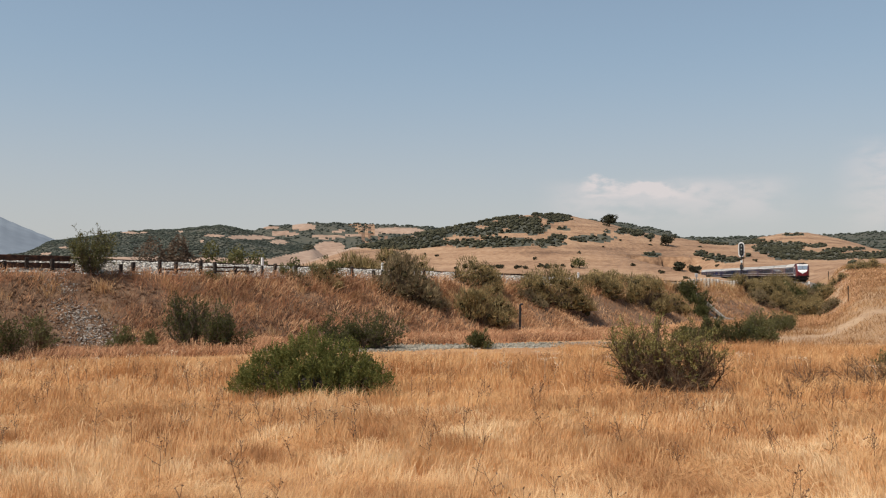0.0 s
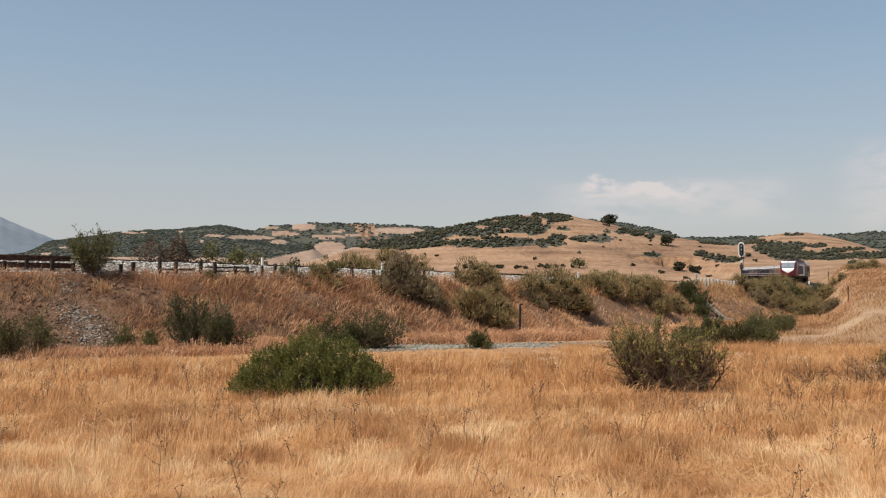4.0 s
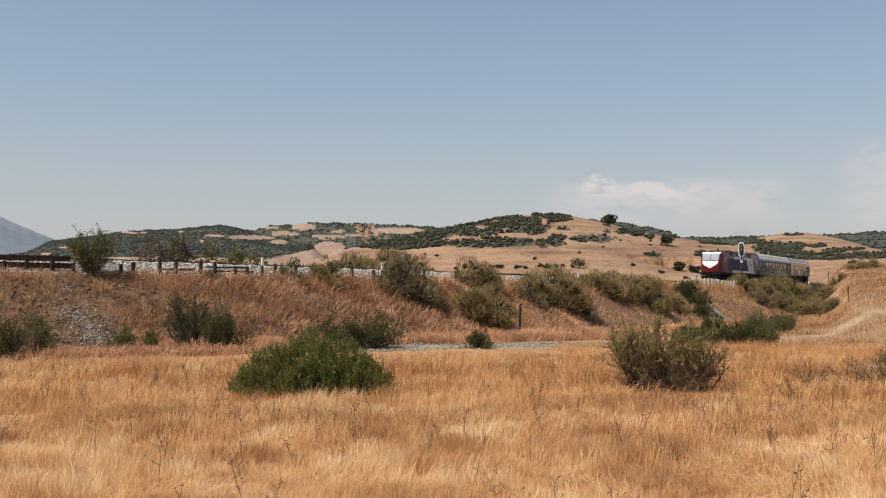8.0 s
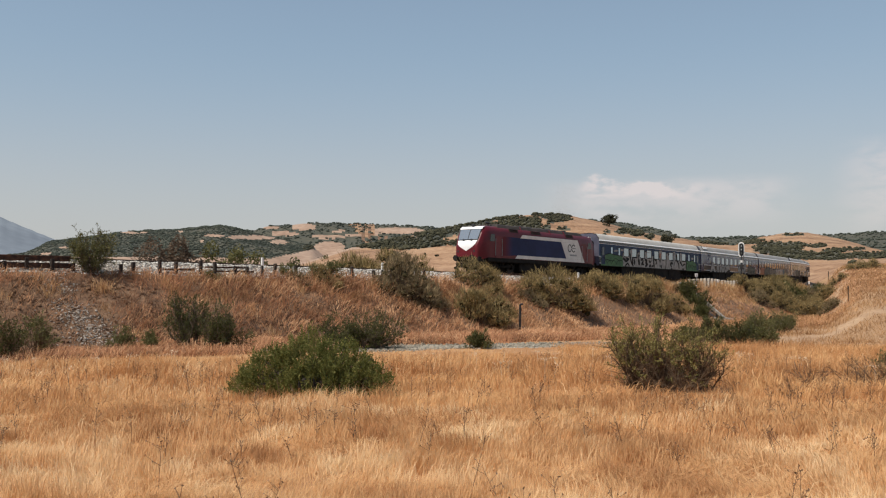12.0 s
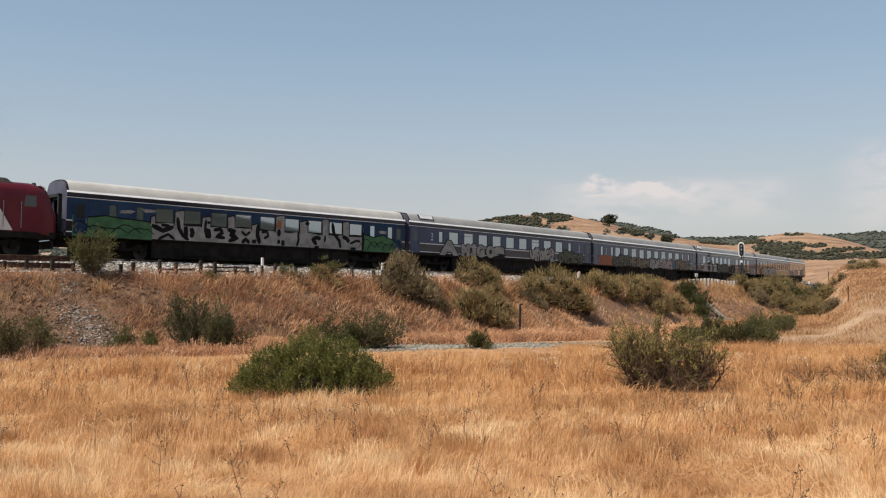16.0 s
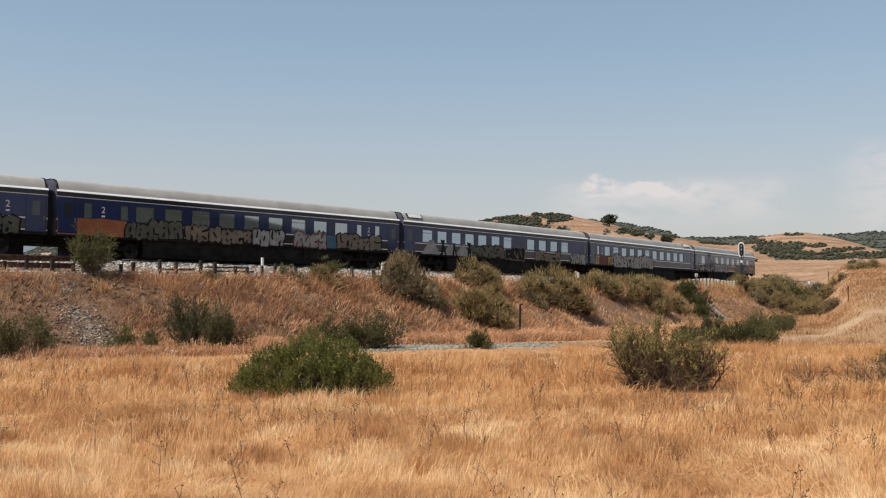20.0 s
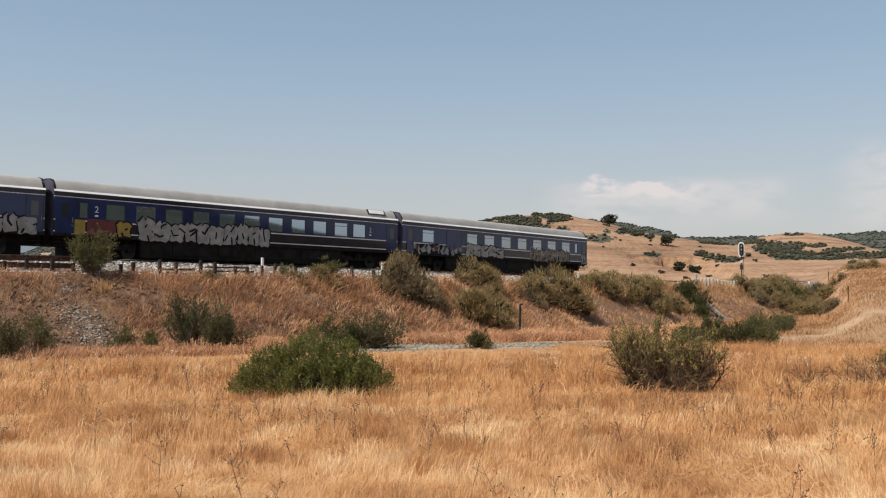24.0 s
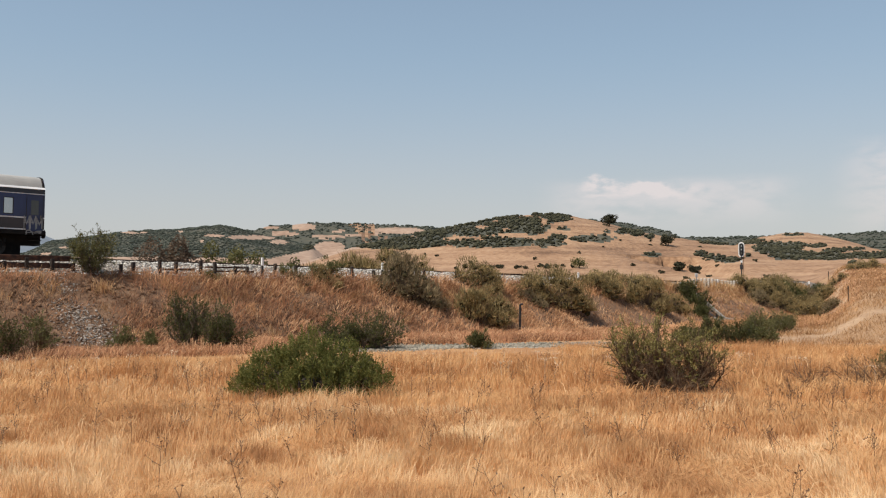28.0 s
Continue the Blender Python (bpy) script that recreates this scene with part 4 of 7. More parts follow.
# ---- train ----
CAR, SPEED = 26.4, 13.29
WHEELS = []
HALF = 1.41


def thing(name, label, category, group="", m=None):
    ob = new(name)
    if m is not None:
        ob.matrix_basis = m
    return tagged(ob, label, category, group)


def pierced(x0, x1, z0, z1, holes, y, thick):
    """A wall in x and z from y inwards, with rectangular openings through it."""
    bm = bmesh.new()
    xs = sorted({x0, x1, *[h[0] for h in holes], *[h[1] for h in holes]})
    zs = sorted({z0, z1, *[h[2] for h in holes], *[h[3] for h in holes]})
    grid = {}

    def vert(i, k, side):
        if (i, k, side) not in grid:
            grid[i, k, side] = bm.verts.new((xs[i], y - side * thick, zs[k]))
        return grid[i, k, side]

    def solid(i, k):
        if not (0 <= i < len(xs) - 1 and 0 <= k < len(zs) - 1):
            return False
        cx, cz = (xs[i] + xs[i + 1]) / 2, (zs[k] + zs[k + 1]) / 2
        return not any(h[0] < cx < h[1] and h[2] < cz < h[3] for h in holes)

    for i in range(len(xs) - 1):
        for k in range(len(zs) - 1):
            if not solid(i, k):
                continue
            for side in (0, 1):
                bm.faces.new([vert(i, k, side), vert(i + 1, k, side), vert(i + 1, k + 1, side), vert(i, k + 1, side)])
            for di, dk, a, b in ((-1, 0, (0, 0), (0, 1)), (1, 0, (1, 0), (1, 1)), (0, -1, (0, 0), (1, 0)), (0, 1, (0, 1), (1, 1))):
                if not solid(i + di, k + dk):
                    p, q = (i + a[0], k + a[1]), (i + b[0], k + b[1])
                    bm.faces.new([vert(*p, 0), vert(*q, 0), vert(*q, 1), vert(*p, 1)])
    return bm


def text_mesh(body, size, offset=0.0, extrude=0.002):
    cu = bpy.data.curves.new("lettering", "FONT")
    cu.body, cu.size, cu.offset, cu.extrude = body, size, offset, extrude
    ob = bpy.data.objects.new("lettering", cu)
    scene.collection.objects.link(ob)
    me = bpy.data.meshes.new_from_object(ob.evaluated_get(bpy.context.evaluated_depsgraph_get()))
    bpy.data.objects.remove(ob)
    return me


FACE_SIDE = Matrix(((-1, 0, 0, 0), (0, 0, 1, 0), (0, 1, 0, 0), (0, 0, 0, 1)))  # lettering upright on the +y side


def lettering(parent, name, body, size, x, z, y, mat, offset=0.0, squash=1.0, label=""):
    return part(name, text_mesh(body, size, offset), mat, parent, label, Matrix.Translation((x, y, z)) @ FACE_SIDE @ Matrix.Diagonal((squash, 1, 1, 1)))


def blob(rng, cx, cz, w, h, n=14, wild=0.11):
    """A rounded block with an uneven edge."""
    lean = rng.uniform(-0.3, 0.3)
    out = []
    for i in range(n):
        a = 2 * math.pi * (i + 0.3) / n
        c, s = math.cos(a), math.sin(a)
        u, v = math.copysign(abs(c) ** 0.5, c), math.copysign(abs(s) ** 0.5, s)
        out.append((cx + w * (u + lean * v) * (1 + rng.uniform(-wild, wild)), cz + h * v * (1 + rng.uniform(-wild, wild))))
    return out


# block forms on a unit square
BLOCKS = (((0, 0), (1, 0), (1, 1), (0.65, 1), (0.65, 0.4), (0.35, 0.4), (0.35, 1), (0, 1)),
          ((0, 0), (0.35, 0), (0.35, 0.35), (0.65, 0.35), (0.65, 0), (1, 0), (1, 1), (0.65, 1), (0.65, 0.65), (0.35, 0.65), (0.35, 1), (0, 1)),
          ((0, 0), (1, 0), (1, 0.55), (0.35, 0.62), (0.35, 0.75), (1, 0.75), (1, 1), (0, 1), (0, 0.42), (0.65, 0.36), (0.65, 0.25), (0, 0.25)),
          ((0, 0), (0.28, 0), (0.3, 0.5), (0.5, 0.2), (0.7, 0.5), (0.72, 0), (1, 0), (1, 1), (0.72, 1), (0.5, 0.6), (0.28, 1), (0, 1)),
          ((0.3, 0), (0.7, 0), (0.7, 0.65), (1, 0.68), (1, 1), (0, 1), (0, 0.68), (0.3, 0.65)))


def block(rng, cx, cz, w, h):
    lean = rng.uniform(-0.25, 0.25)
    pick = BLOCKS[rng.randrange(len(BLOCKS))]
    flip = rng.choice((1, -1))
    pts = [(cx + w * (flip * (2 * u - 1) + lean * (2 * v - 1)) + rng.uniform(-0.3, 0.3) * w, cz + h * (2 * v - 1) + rng.uniform(-0.26, 0.26) * h) for u, v in pick]
    # round the corners off
    soft = []
    for (ax, az), (bx, bz) in zip(pts, pts[1:] + pts[:1]):
        soft += [(ax * 0.75 + bx * 0.25, az * 0.75 + bz * 0.25), (ax * 0.25 + bx * 0.75, az * 0.25 + bz * 0.75)]
    return soft


def shards(coach, x0, x1, seed):
    """Sprayed splinters in silver, black and a little red and teal."""
    rng = random.Random(seed)
    n = 26
    patch(coach, wavy(rng, x0 + 0.2, x1, 1.05, 1.9, 0.16, 0.6), SPRAY_BLACK, 1, 0.004, "black ground of the sprayed splinters", "graffiti_rim")
    for k in range(n):
        x = x0 + (x1 - x0) * (k + rng.random()) / n
        a, w = rng.uniform(0.4, 2.7), rng.uniform(0.16, 0.36)
        l = rng.uniform(0.45, 1.0)
        z = rng.uniform(1.12, 1.6)
        tip = (x + math.cos(a) * l, min(z + math.sin(a) * l, 2.5))
        mid = ((x + tip[0]) / 2 + rng.uniform(-0.12, 0.12), (z + tip[1]) / 2 + rng.uniform(0.0, 0.12))
        mat = (SILVER, SILVER, SPRAY_BLACK, SILVER, SPRAY_RED, SILVER, SPRAY_BLACK, SILVER, SPRAY_TEAL)[k % 9]
        patch(coach, [(x - w, z - 0.05), (x + w * 0.3, z - 0.16), (x + w, z + 0.1), mid, tip, (x - w * 0.4, z + 0.22)], mat, 1, 0.006 + 0.0005 * k, "sprayed splinter", "graffiti_shard")


def stroke_bar(bm, pts, width, y1, taper=0.75):
    """A painted stroke along points (x, z) on the coach side, rounded by its many corners."""
    n = len(pts)
    left, right = [], []
    for i, (x, z) in enumerate(pts):
        (ax, az), (bx, bz) = pts[max(i - 1, 0)], pts[min(i + 1, n - 1)]
        l = math.hypot(bx - ax, bz - az) or 1.0
        w = width / 2 * (taper if i in (0, n - 1) else 1.0)
        left.append((x - (bz - az) / l * w, z + (bx - ax) / l * w))
        right.append((x + (bz - az) / l * w, z - (bx - ax) / l * w))
    ring = [[bm.verts.new((px, y, pz)) for px, pz in side] for side, y in ((left, y1), (right, y1), (right, HALF + 0.002), (left, HALF + 0.002))]
    for i in range(n - 1):
        for p, q in ((0, 1), (1, 2), (2, 3), (3, 0)):
            bm.faces.new((ring[p][i], ring[p][i + 1], ring[q][i + 1], ring[q][i]))
    for i in (0, n - 1):
        bm.faces.new([r[i] for r in ring])


# inner lines of block forms, on a unit square read from its left foot
MARKS = (((((0.5, 0.36), (0.5, 0.66)),)),
         ((((0.5, 0.0), (0.5, 0.3)), ((0.42, 0.55), (0.6, 0.68)))),
         ((((1.0, 0.38), (0.45, 0.4)), ((1.0, 0.66), (0.45, 0.66)))),
         ((((1.0, 0.68), (0.6, 0.72), (0.4, 0.64)), ((0.0, 0.34), (0.4, 0.3), (0.62, 0.4)))),
         ((((0.5, 1.0), (0.5, 0.72)), ((0.34, 0.0), (0.34, 0.42)), ((0.66, 0.0), (0.66, 0.42)))),
         ((((1.0, 0.5), (0.6, 0.46), (0.45, 0.6)),)),
         ((((0.5, 0.7), (0.56, 0.8)), ((0.5, 0.0), (0.5, 0.34)), ((1.0, 0.5), (0.8, 0.48)))),
         ((((0.5, 1.0), (0.46, 0.6), (0.5, 0.36)),)))


def letters(coach, x0, x1, z0, z1, count, fill, line, seed, name="graffiti_letter", weight=0.095):
    """A row of sprayed block forms that touch each other: dark rim, fill and inner lines."""
    rng = random.Random(seed)
    pitch = (x0 - x1) / count
    edge = x0
    for i in range(count):
        w = pitch * rng.uniform(0.85, 1.15) if i < count - 1 else edge - x1
        left, right = edge, edge - w
        edge = right
        lo, hi, lean = z0 + rng.uniform(-0.08, 0.08), z1 + rng.uniform(-0.14, 0.14), rng.uniform(-0.12, 0.12) * w
        bulge = rng.uniform(0.02, 0.09)

        def at(u, v):
            return (left - w * u - lean * (v - 0.5), lo + (hi - lo) * v)
        form = [at(u, v) for u, v in ((0.04, 0.06), (0.2, -0.02), (0.5, 0.02 + bulge * 0.3), (0.8, -0.02), (0.97, 0.06), (1 - bulge, 0.3), (0.98, 0.55), (1.02, 0.86), (0.86, 1.0), (0.6, 1.0 + bulge), (0.5, 0.95), (0.32, 1.0 + bulge), (0.12, 0.99), (-0.02, 0.84), (0.03, 0.5), (bulge, 0.28))]
        form = [(x + rng.uniform(-0.06, 0.06), z + rng.uniform(-0.07, 0.07)) for x, z in form]
        cx, cz = left - w / 2, (lo + hi) / 2
        rim = [(cx + (x - cx) * (1 + 2 * weight / w), cz + (z - cz) * (1 + 1.5 * weight / (hi - lo))) for x, z in form]
        lay = 0.0008 * (i % 3)
        body, border = bmesh.new(), bmesh.new()
        slab(border, rim, HALF + 0.002, HALF + 0.0045 + lay)
        slab(body, form, HALF + 0.002, HALF + 0.0078 + lay)
        g = part(name, body, fill, coach, "sprayed block form too wild to read")
        part("outline", border, line, g)
        for k, mark in enumerate(MARKS[rng.randrange(len(MARKS))]):
            bm = bmesh.new()
            turn = rng.uniform(-0.7, 0.7)
            pts = [at(0.5 + (u - 0.5) * math.cos(turn) - (v - 0.5) * math.sin(turn) + rng.uniform(-0.1, 0.1), 0.5 + (u - 0.5) * math.sin(turn) + (v - 0.5) * math.cos(turn) + rng.uniform(-0.1, 0.1)) for u, v in mark]
            fine = [(p[0] + (q[0] - p[0]) * f, p[1] + (q[1] - p[1]) * f) for p, q in zip(pts, pts[1:]) for f in (0, 0.5)] + [pts[-1]]
            stroke_bar(bm, fine, weight * rng.uniform(1.0, 1.7), HALF + 0.0115 + lay + 0.0004 * k)
            part("stroke", bm, line, g)


def scribble(coach, x0, x1, z0, z1, count, mat, seed, width=0.06, name="graffiti_stroke"):
    """Free strokes sprayed straight onto the paint: uprights, hooks and crossbars."""
    rng = random.Random(seed)
    pitch = (x0 - x1) / count
    for i in range(count):
        cx, w = x0 - pitch * (i + 0.5), pitch * 0.42
        bm = bmesh.new()
        kind = rng.randrange(5)
        a, b = z0 + rng.uniform(-0.06, 0.06), z1 + rng.uniform(-0.1, 0.1)
        m = (a + b) / 2
        runs = (((cx + w, a), (cx + w * 0.8, m), (cx + w * 0.9, b), (cx, b + 0.03), (cx - w * 0.8, b - 0.08), (cx - w, a)), ((cx + w, b), (cx + w * 0.4, a + 0.1), (cx, a), (cx - w * 0.6, a + 0.12), (cx - w, b)), ((cx - w, b), (cx + w * 0.5, b - 0.03), (cx + w, m), (cx - w * 0.6, m - 0.05), (cx - w, a + 0.1), (cx + w, a)), ((cx + w, a), (cx + w * 0.95, b), (cx, m - 0.1), (cx - w * 0.95, b), (cx - w, a)), ((cx, a), (cx + 0.03, m), (cx, b)))[kind]
        fine = [(p[0] + (q[0] - p[0]) * f, p[1] + (q[1] - p[1]) * f) for p, q in zip(runs, runs[1:]) for f in (0, 0.5)] + [runs[-1]]
        stroke_bar(bm, fine, width * rng.uniform(0.8, 1.3), HALF + 0.0125 + 0.0005 * (i % 3))
        if kind in (0, 3):
            stroke_bar(bm, [(cx + w * 1.2, m), (cx - w * 1.2, m + 0.04)], width * 0.9, HALF + 0.0145)
        part(name, bm, mat, coach)


def patch(coach, pts, mat, seed, proud=0.004, label="", name="graffiti"):
    bm = bmesh.new()
    slab(bm, pts, HALF + 0.001, HALF + proud)
    return part(name, bm, mat, coach, label)


def wavy(rng, x0, x1, z0, z1, amp, step=0.5):
    """A patch with a straight foot and a hilly top edge."""
    n = max(3, int(abs(x0 - x1) / step))
    return [(x0, z0), (x1, z0)] + [(x1 + (x0 - x1) * i / n, z1 + rng.uniform(-amp, amp)) for i in range(n + 1)]


def wheelset(bogie, x):
    bm = bmesh.new()
    for y in (0.75, -0.75):
        tube(bm, (0, y - 0.065, 0), (0, y + 0.065, 0), 0.45, n=20)
        tube(bm, (0, y - 0.09, 0), (0, y + 0.09, 0), 0.12, n=10)
    tube(bm, (0, -0.98, 0), (0, 0.98, 0), 0.08, n=8)
    ob = part("wheelset", bm, WHEEL, bogie, "", pose(x, 0, 0.46 - 0.5 * DROP))
    WHEELS.append(ob)
    return ob


def bogie(car, x, base=2.5):
    bm = bmesh.new()
    for y in (0.98, -0.98):
        slab(bm, [(-base / 2 - 0.35, 0.42), (base / 2 + 0.35, 0.42), (base / 2 + 0.35, 0.66), (0.7, 0.74), (0.45, 0.55), (-0.45, 0.55), (-0.7, 0.74), (-base / 2 - 0.35, 0.66)], y - 0.06, y + 0.06)
        for q in (-base / 2, base / 2):
            box(bm, q - 0.17, q + 0.17, y - 0.11, y + 0.13, 0.30, 0.62)
            tube(bm, (q - 0.3, y, 0.62), (q - 0.3, y, 0.86), 0.09, n=8)
            tube(bm, (q + 0.3, y, 0.62), (q + 0.3, y, 0.86), 0.09, n=8)
        tube(bm, (0, y, 0.55), (0, y, 0.98), 0.16, n=10)
    box(bm, -0.3, 0.3, -1.0, 1.0, 0.55, 0.85)
    b = part("bogie", bm, UNDER, car, "", pose(x, 0, -0.5 * DROP))
    for q in (-base / 2, base / 2):
        wheelset(b, q)
    return b


def buffers(car, x, sign):
    for y in (0.87, -0.87):
        bm = bmesh.new()
        tube(bm, (x - sign * 0.55, y, 1.05), (x - sign * 0.1, y, 1.05), 0.11, n=12)
        tube(bm, (x - sign * 0.1, y, 1.05), (x, y, 1.05), 0.24, n=16)
        part("buffer", bm, UNDER, car)
    bm = bmesh.new()
    tube(bm, (x - sign * 0.5, 0, 1.05), (x - sign * 0.05, 0, 1.0), 0.06, n=8)
    box(bm, x - sign * 0.25 - 0.08, x - sign * 0.25 + 0.08, -0.06, 0.06, 0.7, 1.1)
    part("coupling", bm, UNDER, car)


def roof_mesh(length, grow=1.0, cuts=61):
    """A ribbed, rounded roof."""
    prof = [(HALF - 0.04, 3.50), (HALF - 0.055, 3.56), (1.24, 3.80), (1.10, 4.02), (0.98, 4.14), (0.66, 4.22), (0.3, 4.255), (0, 4.26)]
    prof = prof + [(-y, z) for y, z in prof[-2::-1]]
    prof = [(y * grow, z * grow) for y, z in prof]
    xs = np.linspace(-length / 2, length / 2, cuts)
    rows = []
    for i, x in enumerate(xs):
        f = 0.004 if i % 2 else 0.0
        end = 0.0 if 0 < i < cuts - 1 else 0.03
        rows.append([(x, y * (1 - end * 0.3), z - f - end) for y, z in prof])
    rows = np.array(rows)
    n, m = rows.shape[:2]
    idx = np.arange(n * m).reshape(n, m)
    quads = np.stack([idx[:-1, :-1], idx[:-1, 1:], idx[1:, 1:], idx[1:, :-1]], -1).reshape(-1, 4)
    me = fast_mesh("roof", rows.reshape(-1, 3), quads)
    me.polygons.foreach_set("use_smooth", np.ones(len(me.polygons), bool))
    return me


def window(car, x, w, z0, z1, bar, y=HALF, sign=1, glass=GLASS):
    t = 0.035
    x0, x1 = x - w / 2 + t, x + w / 2 - t
    gaps = [(x0, x1, z0 + t, z1 - 0.26), (x0, x1, z1 - 0.225, z1 - t)] if bar else [(x0, x1, z0 + t, z1 - t)]
    bm = pierced(x - w / 2, x + w / 2, z0, z1, gaps, y + 0.006, 0.036)
    if sign < 0:
        bmesh.ops.transform(bm, matrix=Matrix.Diagonal((1, -1, 1, 1)), verts=bm.verts)
    f = part("window", bm, STEEL if bar else RUBBER, car)
    bm = bmesh.new()
    box(bm, x - w / 2 + t * 0.5, x + w / 2 - t * 0.5, sign * (y - 0.028), sign * (y - 0.02), z0 + t * 0.5, z1 - t * 0.5)
    part("pane", bm, glass, f, "dark reflecting coach window")


def coach(label, wides, narrows=(), bars=(), doors=((12.9, 11.85), (-11.85, -12.9)), number=(), lines=((12.9, -12.9),), band=BLUE, wide=1.2, sky=(), length=26.0, top=DULL_ROOF, glass=GLASS, clean=()):
    car = thing("coach", label, "coach", "coaches of the train")
    L = length
    holes = [(x - wide / 2, x + wide / 2, 2.0, 2.97) for x in wides] + [(x - 0.26, x + 0.26, 2.05, 2.95) for x in narrows]
    holes.sort()
    for sign in (1, -1):
        for nm, z0, z1, mt in (("window_band", 1.93, 3.18, band), ("top_band", 3.22, 3.46, NAVY), ("lower_panel", 1.28, 1.86, PLUM), ("skirt", 0.98, 1.22, UNDER)):
            bm = pierced(-L / 2, L / 2, z0, z1, holes if nm == "window_band" else (), HALF, 0.05)
            if sign < 0:
                bmesh.ops.transform(bm, matrix=Matrix.Diagonal((1, -1, 1, 1)), verts=bm.verts)
            part(nm, bm, mt, car)
        for z0, z1 in ((3.18, 3.22), (1.86, 1.93), (1.22, 1.28)):
            part("lining", boxes((-L / 2, L / 2, sign * (HALF - 0.05), sign * (HALF + 0.002), z0, z1)), LINE_WHITE, car)
        bm = bmesh.new()
        slab(bm, [(HALF - 0.06, 3.462), (HALF + 0.05, 3.462), (HALF + 0.05, 3.478), (HALF - 0.035, 3.585), (HALF - 0.06, 3.585)], -L / 2, L / 2)
        bmesh.ops.transform(bm, matrix=Matrix(((0, 1, 0, 0), (sign, 0, 0, 0), (0, 0, 1, 0), (0, 0, 0, 1))), verts=bm.verts)
        part("gutter", bm, GUTTER_WHITE, car, "white rain gutter")
        for k, x in enumerate(wides):
            window(car, x, wide, 2.0, 2.97, k in bars, sign=sign, glass=GLASS if k in clean else glass)
        for x in narrows:
            window(car, x, 0.52, 2.05, 2.95, False, sign=sign, glass=GLASS if x in clean else glass)
        for a, b in doors:
            c, w = (a + b) / 2, (a - b) / 2
            d = part("door", boxes((c - w, c + w, sign * (HALF - 0.03), sign * (HALF + 0.008), 1.15, 3.12), bevel=0.006), band, car)
            part("door_window", boxes((c - 0.2, c + 0.2, sign * (HALF + 0.006), sign * (HALF + 0.011), 2.05, 2.85)), CAB_GLASS, d)
            part("door_handle", boxes((c - w + 0.08, c - w + 0.14, sign * (HALF + 0.008), sign * (HALF + 0.05), 1.75, 2.05)), STEEL, d)
            part("door_gap", boxes((c - w - 0.03, c - w, sign * (HALF - 0.02), sign * (HALF + 0.004), 1.15, 3.14), (c + w, c + w + 0.03, sign * (HALF - 0.02), sign * (HALF + 0.004), 1.15, 3.14)), RUBBER, d)
    r = part("roof", roof_mesh(L), top, car)
    for x in sky:
        lid_at = {}
        for nm, w, lift, mt in (("roof_hatch", 0.86, 0.03, RUBBER), ("hatch_lid", 0.72, 0.06, GUTTER_WHITE)):
            bm = bmesh.new()
            q = 0.0 if nm == "roof_hatch" else 0.035
            vs = [bm.verts.new((x + sx * w, y + off, z + off * 0.6)) for off in (lift, -0.08) for sx, y, z in ((-1, 1.26 - q * 0.6, 3.78 + q), (1, 1.26 - q * 0.6, 3.78 + q), (1, 1.04 + q * 0.6, 4.13 - q), (-1, 1.04 + q * 0.6, 4.13 - q))]
            for f in ((0, 1, 2, 3), (4, 7, 6, 5), (0, 4, 5, 1), (1, 5, 6, 2), (2, 6, 7, 3), (3, 7, 4, 0)):
                bm.faces.new([vs[i] for i in f])
            lid_at[nm] = part(nm, bm, mt, lid_at.get("roof_hatch", r), "bright white hatch lid" if nm == "hatch_lid" else "")
    part("floor", boxes((-L / 2 + 0.1, L / 2 - 0.1, -1.35, 1.35, 1.0, 1.2)), UNDER, car)
    # oversized dark blocks fill in underfloor gear and the shade around it
    part("sill_and_shade_fill", boxes((-L / 2 + 0.95, L / 2 - 0.95, -0.55, 0.55, -0.13, 1.0), (-L / 2 - 0.15, L / 2 + 0.15, -0.4, 0.4, 0.42, 0.996)), UNDER, car)
    part("tank_and_shade_fill", boxes((-7.7, 7.7, -1.22, 1.22, -0.09, 1.0), bevel=0.05), UNDER, car)
    for q in (1, -1):
        part("roof_end_band", roof_mesh(0.14, 1.006, 5), UNDER, r, "", pose(q * (L / 2 - 0.06), 0, -0.018))
    part("ceiling_panel", boxes((-L / 2 + 0.1, L / 2 - 0.1, -1.3, 1.3, 3.40, 3.44)), UNDER, car)
    for e in (1, -1):
        part("end_wall", pierced(-1.36, 1.36, 1.0, 3.5, [(-0.4, 0.4, 1.2, 3.1)], L / 2 - 0.002, 0.06) if e > 0 else pierced(-1.36, 1.36, 1.0, 3.5, [(-0.4, 0.4, 1.2, 3.1)], -L / 2 + 0.062, 0.06), END_BLUE, car, "", pose(0, 0, 0, 0, 0, -90))
        bm = bmesh.new()
        slab(bm, [(-1.36, 3.5), (1.36, 3.5), (1.15, 4.0), (0.62, 4.2), (-0.62, 4.2), (-1.15, 4.0)], L / 2 - 0.05, L / 2)
        if e < 0:
            bmesh.ops.transform(bm, matrix=Matrix.Diagonal((1, -1, 1, 1)), verts=bm.verts)
        part("end_cap", bm, END_BLUE, car, "", pose(0, 0, 0, 0, 0, -90))
        bm = bmesh.new()
        for k in range(3):
            x = e * (L / 2 + 0.03 + 0.065 * k)
            for d in ((-0.72, -0.55, 1.05, 3.4), (0.55, 0.72, 1.05, 3.4), (-0.72, 0.72, 3.25, 3.42), (-0.72, 0.72, 1.0, 1.08)):
                box(bm, x - 0.032 + 0.004 * k, x + 0.026, d[0], d[1], d[2], d[3])
        part("gangway", bm, RUBBER, car, "black rubber gangway bellows")
        buffers(car, e * (L / 2 + 0.2), e)
        bogie(car, e * 9.5)
        bm = bmesh.new()
